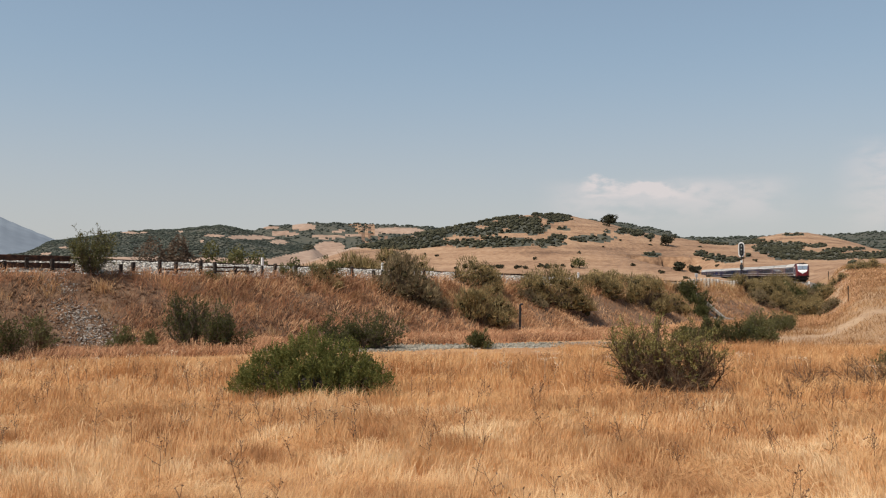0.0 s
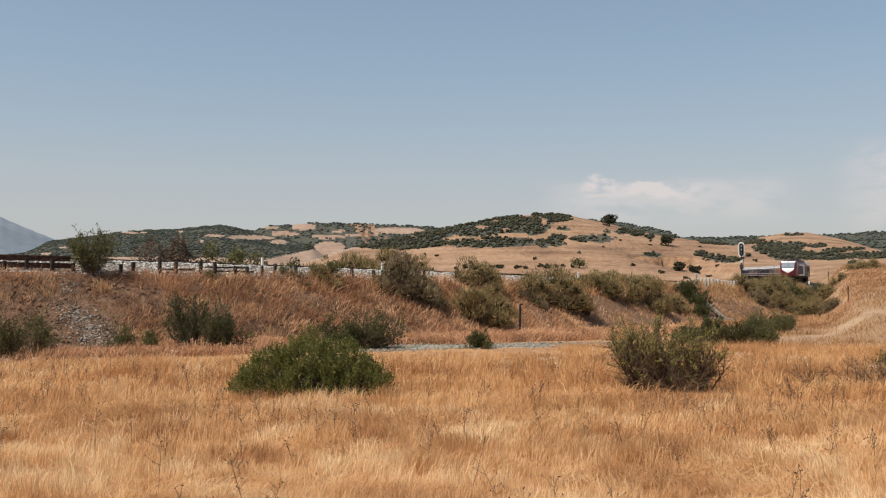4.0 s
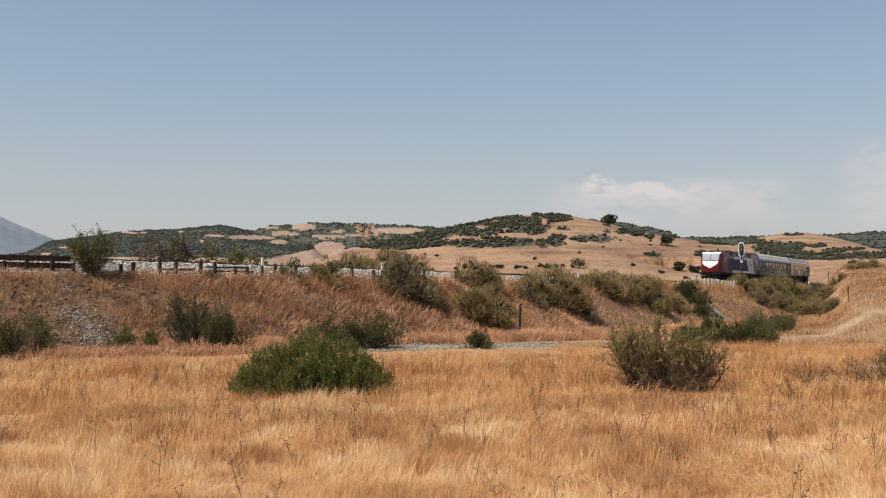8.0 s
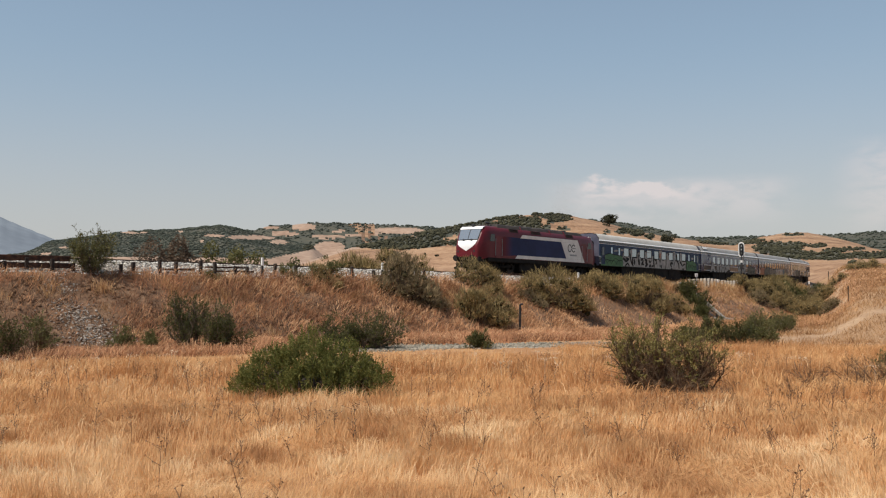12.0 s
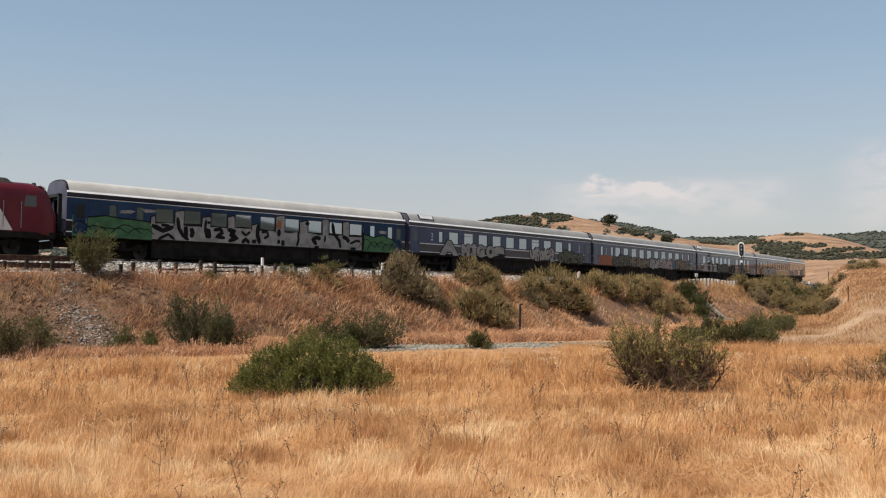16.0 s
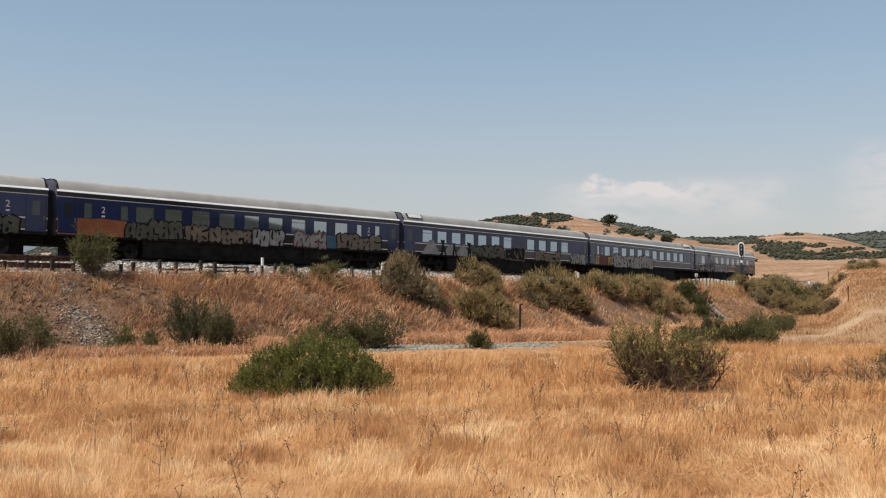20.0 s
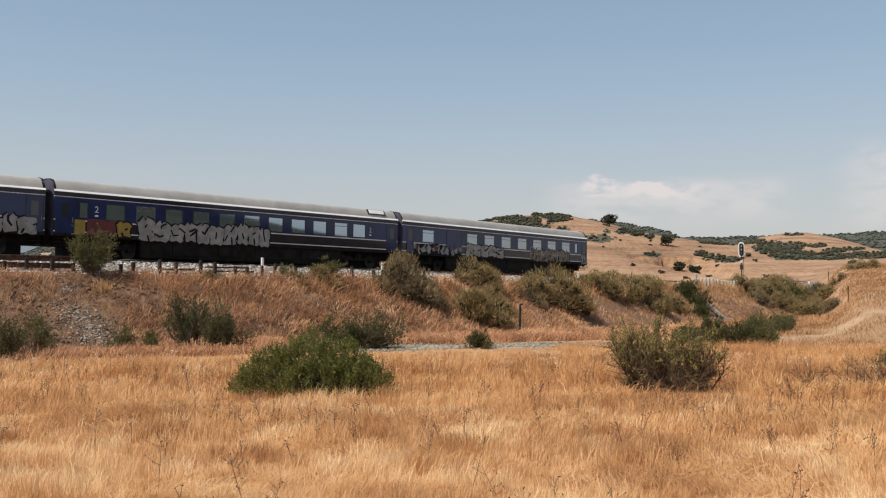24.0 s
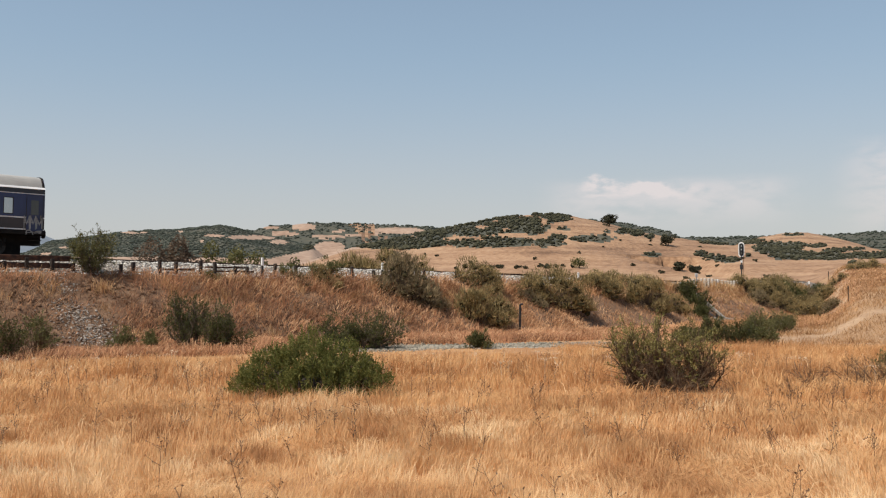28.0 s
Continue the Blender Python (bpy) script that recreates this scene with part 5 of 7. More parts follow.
        for k in range(3):
            box(bm, e * 12.55 - 0.35, e * 12.55 + 0.35, 1.05, 1.33, 0.45 + 0.2 * k, 0.48 + 0.2 * k)
        part("step", bm, UNDER, car)
    for a, b, z0 in ((5.6, 3.0, 0.12), (2.4, 0.6, 0.2), (-0.4, -3.4, 0.12), (-4.2, -6.0, 0.22)):
        part("underfloor_box", boxes((b, a, 0.5, 1.28, z0, 1.0), (b, a, -1.28, -0.5, z0, 1.0), bevel=0.02), UNDER, car)
    for x in number:
        lettering(car, "class_number", "2", 0.52, x + 0.13, 2.42, HALF + 0.006, LINE_WHITE)
        part("number_bar", boxes((x - 0.1, x + 0.1, HALF + 0.001, HALF + 0.006, 2.18, 2.28)), LINE_WHITE, car)
    return car


def nine(first):
    return [first - 1.885 * k for k in range(9)]


def coach_one():
    c = coach("navy passenger coach covered in huge silver and green graffiti", [7.0, 5.1, 3.2, 1.4, -0.5, -2.5, -4.45, -6.3, -8.15], [10.3, 8.6, -9.75, -11.5], bars=(3,), doors=((12.65, 11.8), (-12.0, -12.7)), length=26.05, top=ROOF_GREY, glass=DULL_GLASS, clean=(10.3, 8.6, -9.75), band=SKY_SPRAY)
    rng = random.Random(5)
    for x0, x1 in ((12.7, 7.8), (-8.9, -12.7)):
        hills = wavy(rng, x0, x1, 1.02, 1.95, 0.33, 0.85)
        patch(c, [(x, z + 0.08) if z > 1.2 else (x, z) for x, z in hills], SPRAY_BLACK, 1, name="graffiti_rim")
        patch(c, hills, SPRAY_GREEN, 1, 0.0065, "green sprayed hills with black outline")
    for x, z in ((9.45, 2.6), (8.0, 2.75), (-10.7, 2.5)):
        bm = bmesh.new()
        slab(bm, blob(rng, x, z, 0.42, 0.10, 12, 0.25), HALF + 0.001, HALF + 0.004)
        part("graffiti", bm, SILVER, c, "small pale sprayed cloud")
    # one broad silver piece: a sprayed ground with bars rising between the windows, cut up by black lines
    patch(c, wavy(rng, 8.05, -9.0, 0.98, 2.14, 0.05, 0.9), SPRAY_BLACK, 4, 0.004, "black rim of the silver graffiti", "graffiti_rim")
    patch(c, wavy(rng, 7.85, -8.85, 1.08, 2.02, 0.07, 0.5), SILVER, 4, 0.0065, "broad silver sprayed ground", "graffiti_ground")
    mids = [8.0, 7.0, 5.1, 3.2, 1.4, -0.5, -2.5, -4.45, -6.3, -8.15, -9.0]
    tops = (2.5, 2.95, 2.7, 2.85, 2.45, 3.15, 2.9, 3.16, 3.1, 2.85)
    for k, (p, q) in enumerate(zip(mids, mids[1:])):
        hi = p - 0.62 if k else p - 0.05
        lo = q + 0.62 if k < 9 else q + 0.1
        lean = rng.uniform(-0.06, 0.06)
        bar = [(hi - 0.03, 1.85), (lo + 0.03, 1.85), (lo + 0.03 + lean, tops[k] - 0.1), (lo + 0.16 + lean, tops[k]), (hi - 0.12 + lean, tops[k] - 0.04), (hi - 0.02 + lean, tops[k] - 0.16)]
        patch(c, bar, SILVER, 5, 0.0068, "silver bar sprayed up between the windows", "graffiti_block")
        bm = bmesh.new()
        stroke_bar(bm, [(hi - 0.02, 1.95), (hi - 0.03 + lean / 2, 2.4), (hi - 0.02 + lean, tops[k] - 0.12), (lo + 0.1 + lean, tops[k] + 0.02), (lo + 0.02 + lean, tops[k] - 0.1)], 0.075, HALF + 0.0105)
        part("graffiti_stroke", bm, SPRAY_BLACK, c)
    cuts = (((7.85, 1.92), (7.1, 1.62), (6.4, 1.9)), ((7.4, 1.1), (6.75, 1.42), (6.3, 1.12)), ((6.15, 2.5), (6.02, 1.8), (5.75, 1.4), (5.35, 1.14)), ((5.2, 1.9), (5.08, 1.6), (5.2, 1.3)), ((4.15, 2.5), (4.22, 1.8), (4.05, 1.4)), ((3.6, 1.85), (3.1, 1.95), (2.95, 1.7), (3.4, 1.45), (2.75, 1.4)), ((2.6, 1.95), (2.05, 1.85), (2.35, 1.62), (1.85, 1.45), (2.5, 1.2)), ((1.55, 1.9), (1.2, 1.65), (0.85, 1.9)), ((1.5, 1.15), (1.2, 1.4), (0.9, 1.15)), ((0.25, 2.4), (0.3, 1.7), (0.1, 1.15)), ((0.0, 1.9), (-0.45, 2.0), (-0.55, 1.7), (-0.2, 1.5)))
    cuts += (((-1.4, 1.2), (-1.42, 1.5)), ((-1.4, 1.72), (-1.42, 2.2)), ((-3.0, 2.05), (-3.05, 1.6), (-2.9, 1.1)), ((-3.6, 2.7), (-3.95, 2.75)), ((-4.6, 1.3), (-4.25, 1.65), (-4.6, 1.8), (-4.95, 1.72)), ((-5.35, 2.0), (-5.3, 1.5)), ((-6.0, 2.9), (-6.15, 2.1), (-6.6, 1.7), (-6.75, 1.15)), ((-6.9, 2.0), (-7.3, 1.85), (-7.55, 1.6)), ((-7.6, 1.5), (-8.2, 1.75), (-8.6, 1.7)), ((-8.8, 2.4), (-8.85, 1.8), (-8.8, 1.1)))
    for k, run in enumerate(cuts):
        fine = [(p[0] + (q[0] - p[0]) * f, p[1] + (q[1] - p[1]) * f) for p, q in zip(run, run[1:]) for f in (0, 0.33, 0.66)] + [run[-1]]
        bm = bmesh.new()
        stroke_bar(bm, fine, (0.30, 0.18, 0.24)[k % 3], HALF + 0.0112 + 0.0004 * (k % 4), 0.5)
        part("graffiti_stroke", bm, SPRAY_BLACK, c)
    for x, z, w, h in ((5.55, 1.62, 0.16, 0.34), (4.0, 1.62, 0.22, 0.3), (3.95, 2.3, 0.12, 0.1), (-1.75, 1.3, 0.14, 0.2), (-4.6, 1.12, 0.2, 0.1), (-7.9, 1.12, 0.26, 0.14), (6.95, 1.95, 0.3, 0.1), (0.55, 1.28, 0.16, 0.14)):
        bm = bmesh.new()
        slab(bm, blob(rng, x, z, w, h, 10, 0.12), HALF + 0.002, HALF + 0.0104)
        part("graffiti_stroke", bm, SPRAY_BLACK, c)
    patch(c, [(-1.2, 2.3), (-1.55, 2.2), (-1.62, 2.7), (-1.3, 2.78)], SPRAY_ORANGE, 7, 0.0125)
    # hill lines on the green
    for x0, x1 in ((12.6, 7.9), (-8.9, -12.6)):
        for k in range(5):
            x = x0 - (x0 - x1) * (k + 0.3) / 5
            w = abs(x0 - x1) / 6 * rng.uniform(0.9, 1.4)
            top = rng.uniform(1.55, 1.95)
            bm = bmesh.new()
            stroke_bar(bm, [(x + w, 1.2), (x + w * 0.6, 1.55), (x + w * 0.15, top), (x - w * 0.2, top - 0.03), (x - w * 0.6, 1.62), (x - w, 1.35)], 0.06, HALF + 0.009 + 0.0004 * k)
            part("graffiti_stroke", bm, SPRAY_BLACK, c)
    return c


def coach_two():
    c = coach("navy second-class coach with silver bubble-letter graffiti", [7.75 - 1.9 * k for k in range(9)], [9.35, -9.25], bars=(1, 6), number=(10.4, -10.9), sky=(10.9,), glass=DULL_GLASS)
    word = ((9.2, "A", 1.4, 1.9), (6.75, "M", 1.15, 1.1), (5.35, "i", 1.35, 1.5), (4.75, "G", 1.15, 1.15), (3.45, "O", 1.15, 1.1), (2.35, "S", 1.1, 2.4))
    for x, ch, size, sq in word:
        lettering(c, "graffiti_outline", ch, size, x, 1.2, HALF + 0.006, SPRAY_BLACK, 0.17, sq)
        lettering(c, "graffiti_letter", ch, size, x, 1.2, HALF + 0.012, SILVER, 0.105, sq, "silver bubble letter with black rim")
    letters(c, -2.8, -6.7, 1.12, 2.15, 5, SILVER, SPRAY_BLACK, 8)
    letters(c, -7.4, -11.5, 1.1, 2.05, 5, SPRAY_OLIVE, SPRAY_BLACK, 9)
    return c


def coach_three():
    c = coach("navy second-class coach with an orange sprayed band and graffiti", nine(7.7), [11.2, 9.0, -9.05, -10.8], bars=(2, 6), number=(10.3, -9.95), glass=DULL_GLASS, clean=(11.2,))
    rng = random.Random(31)
    patch(c, wavy(rng, 12.95, 8.9, 1.08, 2.08, 0.05), SPRAY_ORANGE, 1, label="broad orange spray band")
    letters(c, 8.9, 5.2, 1.1, 2.02, 5, SPRAY_OLIVE, SPRAY_BLACK, 32)
    letters(c, 5.0, 0.2, 1.1, 1.95, 6, SPRAY_TAN, SPRAY_BLACK, 33)
    letters(c, 0.1, -2.4, 1.1, 1.95, 4, SILVER, SPRAY_BLACK, 34)
    letters(c, -3.3, -6.0, 1.1, 2.05, 4, SILVER, SPRAY_RED, 35)
    patch(c, [(-6.1, 1.1), (-7.1, 1.1), (-7.1, 2.0), (-6.1, 2.0)], SPRAY_TEAL, 2)
    letters(c, -7.0, -11.2, 1.1, 2.05, 4, SPRAY_TAN, SPRAY_BLACK, 36)
    return c


def coach_four():
    c = coach("navy coach with grey and tan graffiti below its windows", [10.3, 8.55, 6.8, 5.1, 3.4, 1.6, -0.1, -3.55, -5.35, -7.2, -9.0], [], bars=(0, 6, 10), doors=((12.9, 11.75), (-12.0, -12.9)), sky=(11.6,))
    for x, w, h in ((9.9, 1.1, 1.15), (7.6, 0.9, 0.9), (6.0, 0.95, 0.95)):
        bm = bmesh.new()
        slab(bm, [(x + w, 1.1), (x - w, 1.1), (x - w * 0.25, 1.1 + h), (x + w * 0.1, 1.05 + h)], HALF + 0.002, HALF + 0.008)
        g = part("graffiti", bm, SILVER, c, "spiky silver sprayed form")
    for x, w, h in ((8.6, 0.12, 1.2), (7.2, 0.1, 1.0), (5.3, 0.12, 1.15)):
        bm = bmesh.new()
        slab(bm, [(x + w, 1.1), (x - w, 1.1), (x - w * 3, 1.1 + h), (x - w, 1.05 + h)], HALF + 0.002, HALF + 0.011)
        part("graffiti_stroke", bm, SPRAY_BLACK, c)
        bm = bmesh.new()
        slab(bm, [(x - w * 5, 1.1), (x - w * 3.6, 1.1), (x + w, 1.1 + h), (x - w, 1.05 + h)], HALF + 0.002, HALF + 0.012)
        part("graffiti_stroke", bm, SPRAY_BLACK, c)
    letters(c, 5.0, 0.4, 1.1, 1.98, 6, SPRAY_OLIVE, SPRAY_BLACK, 42)
    letters(c, 0.2, -2.6, 1.1, 2.0, 3, SPRAY_BLACK, SPRAY_TAN, 43)
    letters(c, -4.2, -8.2, 1.1, 1.85, 5, SPRAY_TAN, SPRAY_BLACK, 44)
    letters(c, -10.0, -12.6, 1.05, 1.95, 3, SILVER, SPRAY_BLACK, 45)
    return c


def coach_five():
    c = coach("navy second-class coach with white lining and silver graffiti", [9.4, 7.5, 5.62, 3.75, 1.87, 0, -1.88, -3.75, -5.6, -7.5, -9.2], [11.3], bars=(1, 5, 9), number=(10.55, -10.25), sky=(-11.0,))
    patch(c, [(12.0, 1.1), (11.2, 1.1), (11.2, 1.95), (12.0, 1.95)], SPRAY_YELLOW, 1)
    patch(c, [(11.1, 1.1), (9.2, 1.1), (9.2, 2.02), (11.1, 2.05)], SPRAY_RED, 2)
    letters(c, 9.3, 8.4, 1.15, 1.9, 1, SPRAY_YELLOW, SPRAY_BLACK, 51)
    letters(c, 8.0, -1.4, 1.0, 2.12, 10, SILVER, SPRAY_BLACK, 52)
    return c


def coach_six():
    c = coach("navy rear coach with a blue luggage door and graffiti", [10.05, 4.6, 2.3, -0.05, -2.4, -4.7, -7.0, -9.35], [-11.1], bars=(0, 1, 2, 3, 4, 5, 6, 7), doors=((12.5, 11.75), (-12.05, -12.9)), wide=1.38, glass=DULL_GLASS, clean=(0,))
    part("luggage_door", boxes((6.0, 7.85, HALF - 0.02, HALF + 0.012, 1.25, 3.12), bevel=0.008), BLUE, c, "plain blue sliding luggage door")
    part("door_gap", boxes((5.94, 6.0, HALF - 0.02, HALF + 0.006, 1.25, 3.14), (7.85, 7.91, HALF - 0.02, HALF + 0.006, 1.25, 3.14)), RUBBER, c)
    shards(c, 12.4, 6.0, 61)
    letters(c, 5.4, 0.3, 1.15, 2.0, 5, SILVER, SPRAY_BLACK, 63)
    letters(c, -3.6, -9.9, 1.1, 2.05, 7, SPRAY_TAN, SPRAY_BLACK, 64, weight=0.1)
    scribble(c, -3.5, -9.6, 1.15, 2.2, 7, SILVER, 66, 0.075)
    scribble(c, -11.9, -12.9, 1.25, 2.0, 3, SILVER, 65, 0.06)
    scribble(c, -12.0, -12.9, 1.0, 1.2, 2, SILVER, 67, 0.06)
    for y in (0.9, -0.9):
        bm = bmesh.new()
        tube(bm, (-13.0, y, 1.5), (-13.05, y, 1.5), 0.1, n=12)
        part("tail_lamp", bm, SPRAY_RED, c)
    return c


def locomotive():
    car = thing("locomotive", "dark red diesel locomotive with blue side panel and white cab front", "locomotive")
    W = 1.45
    # stations: x, half width, top height, bottom height
    st = [(9.44, 1.02, 1.95, 1.15), (9.40, 1.12, 2.2, 1.0), (9.22, 1.2, 2.52, 0.95), (8.92, 1.3, 3.18, 0.95), (8.70, 1.36, 3.62, 1.0), (8.35, 1.42, 3.78, 1.08), (7.9, W, 3.84, 1.12), (0, W, 3.86, 1.12)]
    st = st + [(-x, w, t, b) for x, w, t, b in st[-2::-1]]
    rows = []
    for x, w, t, b in st:
        k = 1.0 if t > 3.6 else 0.35
        half = [(w, b), (w + 0.01, b + 0.5 * (t - b)), (w, t - 0.5 * k), (w - 0.16 * k, t - 0.16 * k), (w - 0.5 * k, t - 0.02), (0, t)]
        rows.append([(x, y, z) for y, z in half] + [(x, -y, z) for y, z in half[-2::-1]])
    rows = np.array(rows)
    n, m = rows.shape[:2]
    idx = np.arange(n * m).reshape(n, m)
    quads = np.stack([idx[:-1, :-1], idx[1:, :-1], idx[1:, 1:], idx[:-1, 1:]], -1).reshape(-1, 4)
    bm = bmesh.new()
    vs = [bm.verts.new(p) for p in rows.reshape(-1, 3)]
    for q in quads:
        bm.faces.new([vs[i] for i in q])
    bm.faces.new([vs[i] for i in idx[0]])
    bm.faces.new([vs[i] for i in idx[-1][::-1]])
    body = part("body", bm, LOCO_RED, car)
    body.data.polygons.foreach_set("use_smooth", np.array([abs(p.normal.x) < 0.5 or p.center.z > 1.9 for p in body.data.polygons]))
    for e in (1, -1):
        # sloping cab front: white apron ending in a point, two windscreens, lamps
        def front(name, pts, mat, lift, parent=body, label=""):
            """Points (y, z) laid on the cab's sloping front."""
            b2 = bmesh.new()
            zs, xs = (1.15, 1.95, 2.2, 2.52, 3.18, 3.62, 3.78), (9.44, 9.44, 9.40, 9.22, 8.92, 8.70, 8.35)
            vv = [[b2.verts.new((e * (float(np.interp(z, zs, xs)) + lift - dd), y, z + (lift - dd) * 0.6)) for y, z in pts] for dd in (0.0, 0.05)]
            b2.faces.new(vv[0])
            b2.faces.new(vv[1][::-1])
            for i in range(len(pts)):
                j = (i + 1) % len(pts)
                b2.faces.new((vv[0][i], vv[1][i], vv[1][j], vv[0][j]))
            return part(name, b2, mat, parent, label)
        front("apron", [(-1.02, 2.52), (1.02, 2.52), (0.92, 2.2), (0, 2.2), (-0.92, 2.2)], LOCO_WHITE, 0.03, label="white cab front panel")
        front("apron", [(-0.92, 2.2), (0, 2.2), (0.92, 2.2), (0.68, 1.98), (0, 1.98), (-0.68, 1.98)], LOCO_WHITE, 0.032)
        front("apron", [(-0.68, 1.98), (0, 1.98), (0.68, 1.98), (0, 1.62)], LOCO_WHITE, 0.03)
        front("brow", [(-1.18, 3.5), (1.18, 3.5), (1.2, 3.62), (1.18, 3.74), (-1.18, 3.74), (-1.2, 3.62)], LOCO_WHITE, 0.03)
        front("windscreen_frame", [(-1.06, 2.54), (1.06, 2.54), (1.12, 3.18), (1.14, 3.48), (-1.14, 3.48), (-1.12, 3.18)], RUBBER, 0.022)
        for y0, y1 in ((-1.02, -0.035), (0.035, 1.02)):
            ws = front("windscreen", [(y0, 2.60), (y1, 2.60), (y1 * 1.05, 3.18), (y1 * 1.07, 3.45), (y0 * 1.07, 3.45), (y0 * 1.05, 3.18)], LOCO_GLASS, 0.045)
        for y in (-0.42, 0.42):
            bm = bmesh.new()
            tube(bm, (e * 9.15, y, 2.56), (e * 9.3, y, 2.58), 0.09, n=12)
            part("headlight", bm, BLACK_PAINT, body)
        for y in (-0.86, 0.86):
            bm = bmesh.new()
            tube(bm, (e * 9.38, y, 1.62), (e * 9.46, y, 1.62), 0.09, n=14)
            part("headlight", bm, BLACK_PAINT, body)
        bm = bmesh.new()
        tube(bm, (e * 8.45, 0, 3.84), (e * 8.62, 0, 3.86), 0.13, n=12)
        part("top_light", bm, BLACK_PAINT, body)
        part("buffer_beam", boxes((e * 9.05 - 0.3, e * 9.05 + 0.3, -1.28, 1.28, 0.78, 1.15), bevel=0.03), UNDER, car)
        bm = bmesh.new()
        slab(bm, [(-1.25, 0.25), (1.25, 0.25), (1.25, 0.7), (-1.25, 0.7)], e * 9.2 - 0.05, e * 9.2 + 0.05)
        part("snow_plough", bm, UNDER, car, "", pose(0, 0, 0, 0, 0, -90))
        buffers(car, e * 9.85, e)
        bogie(car, e * 5.7, 2.9)
    for sign in (1, -1):
        def side(name, pts, mat, proud, label="", parent=body):
            b2 = bmesh.new()
            slab(b2, pts, sign * (W - 0.02), sign * (W + 0.012 + proud))
            return part(name, b2, mat, parent, label)
        side("blue_panel", [(6.25, 1.3), (6.25, 2.98), (4.5, 2.98), (-2.85, 2.98), (-3.75, 1.42), (4.5, 1.42)], LOCO_BLUE, 0.002, "dark blue side panel")
        side("stripe", [(3.7, 2.96), (3.35, 3.26), (-5.6, 3.26), (-5.6, 2.96)], LOCO_GREY, 0.004)
        side("stripe", [(4.4, 1.16), (4.1, 1.45), (-6.4, 1.45), (-6.4, 1.16)], LOCO_GREY, 0.004)
        side("grey_panel", [(-2.88, 2.955), (-5.6, 2.955), (-5.6, 3.262), (-5.75, 3.262), (-7.0, 1.158), (-6.41, 1.158), (-6.41, 1.455), (-3.78, 1.455)], LOCO_GREY, 0.005)
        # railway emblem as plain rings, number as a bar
        for cx, a0, a1 in ((-4.35, 14, 346), (-5.02, 40, 320)):
            b2 = bmesh.new()
            arc = [radians(a0 + (a1 - a0) * i / 18) for i in range(19)]
            pts = [(cx + 0.34 * math.cos(q) * -1, 2.45 + 0.38 * math.sin(q)) for q in arc] + [(cx + 0.25 * math.cos(q) * -1, 2.45 + 0.28 * math.sin(q)) for q in arc[::-1]]
            slab(b2, pts, sign * W, sign * (W + 0.022))
            part("emblem", b2, BLACK_PAINT, body)
        side("emblem", [(-4.85, 2.42), (-4.85, 2.48), (-5.4, 2.48), (-5.4, 2.42)], BLACK_PAINT, 0.010)
        side("number_bar", [(-4.35, 1.72), (-4.35, 1.88), (-5.6, 1.88), (-5.6, 1.72)], GALVANISED, 0.008)
        for x in (6.85, -6.95):
            d = side("cab_door", [(x + 0.42, 1.1), (x + 0.42, 3.0), (x - 0.42, 3.0), (x - 0.42, 1.1)], LOCO_RED, 0.004)
            for q in (0.46, -0.46):
                b2 = bmesh.new()
                tube(b2, (x + q, sign * (W + 0.05), 1.3), (x + q, sign * (W + 0.05), 2.75), 0.022, n=6)
                part("handrail", b2, GALVANISED, d)
        for x in (7.75, -7.85):
            side("cab_window", [(x + 0.3, 2.5), (x + 0.22, 3.1), (x - 0.35, 3.1), (x - 0.35, 2.5)], CAB_GLASS, 0.006)
        for x, w in ((1.2, 1.5), (-4.4, 1.2), (4.6, 1.3)):
            b2 = bmesh.new()
            for k in range(5):
                z = 3.42 + k * 0.06
                y = W - 0.02 - max(0, z - 3.3) * 0.35
                box(b2, x - w / 2, x + w / 2, sign * y - 0.05, sign * y + 0.05, z, z + 0.04)
            part("vent_grille", b2, SOOT, body)
        side("sill", [(8.3, 0.80), (8.3, 1.12), (-8.3, 1.12), (-8.3, 0.80)], UNDER, 0.004)
    for x0, x1, z, f, r in ((6.9, 3.3, 4.06, 0.5, 0.0), (3.26, -1.3, 4.10, 0.0, 0.0), (-1.34, -3.7, 4.10, 0.0, 0.0), (-3.74, -7.3, 4.04, 0.0, 0.7)):
        bm = bmesh.new()
        half = ((1.33, 3.52), (1.06, 3.98), (0.8, z))
        ends = [[bm.verts.new((x + e * (lean * (zz - 3.5) * 1.6), y, zz)) for y, zz in half + tuple((-y, zz) for y, zz in half[::-1])] for x, e, lean in ((x0, -1, f), (x1, 1, r))]
        for i in range(6):
            j = (i + 1) % 6
            bm.faces.new((ends[0][i], ends[0][j], ends[1][j], ends[1][i]))
        bm.faces.new(ends[0])
        bm.faces.new(ends[1][::-1])
        part("roof_hatch", bm, SOOT, body, "sooty roof hatch")
    for x in (3.28, -1.32, -3.72):
        for sign in (1, -1):
            bm = bmesh.new()
            tube(bm, (x, sign * 1.35, 3.5), (x, sign * 1.08, 3.98), 0.06, n=6)
            part("roof_rib", bm, LOCO_RED, body)
    for x, r in ((2.0, 0.5), (0.6, 0.5), (-2.4, 0.45), (-5.2, 0.42)):
        bm = bmesh.new()
        tube(bm, (x, 0, 4.0), (x, 0, 4.2), r, r * 0.92, n=18)
        part("roof_fan", bm, SOOT, body)
    bm = bmesh.new()
    tube(bm, (6.9, 0.35, 3.8), (6.9, 0.35, 4.12), 0.05, n=8)
    tube(bm, (6.6, 0.35, 4.12), (7.25, 0.35, 4.16), 0.06, 0.1, n=10)
    part("horn", bm, BLACK_PAINT, body)
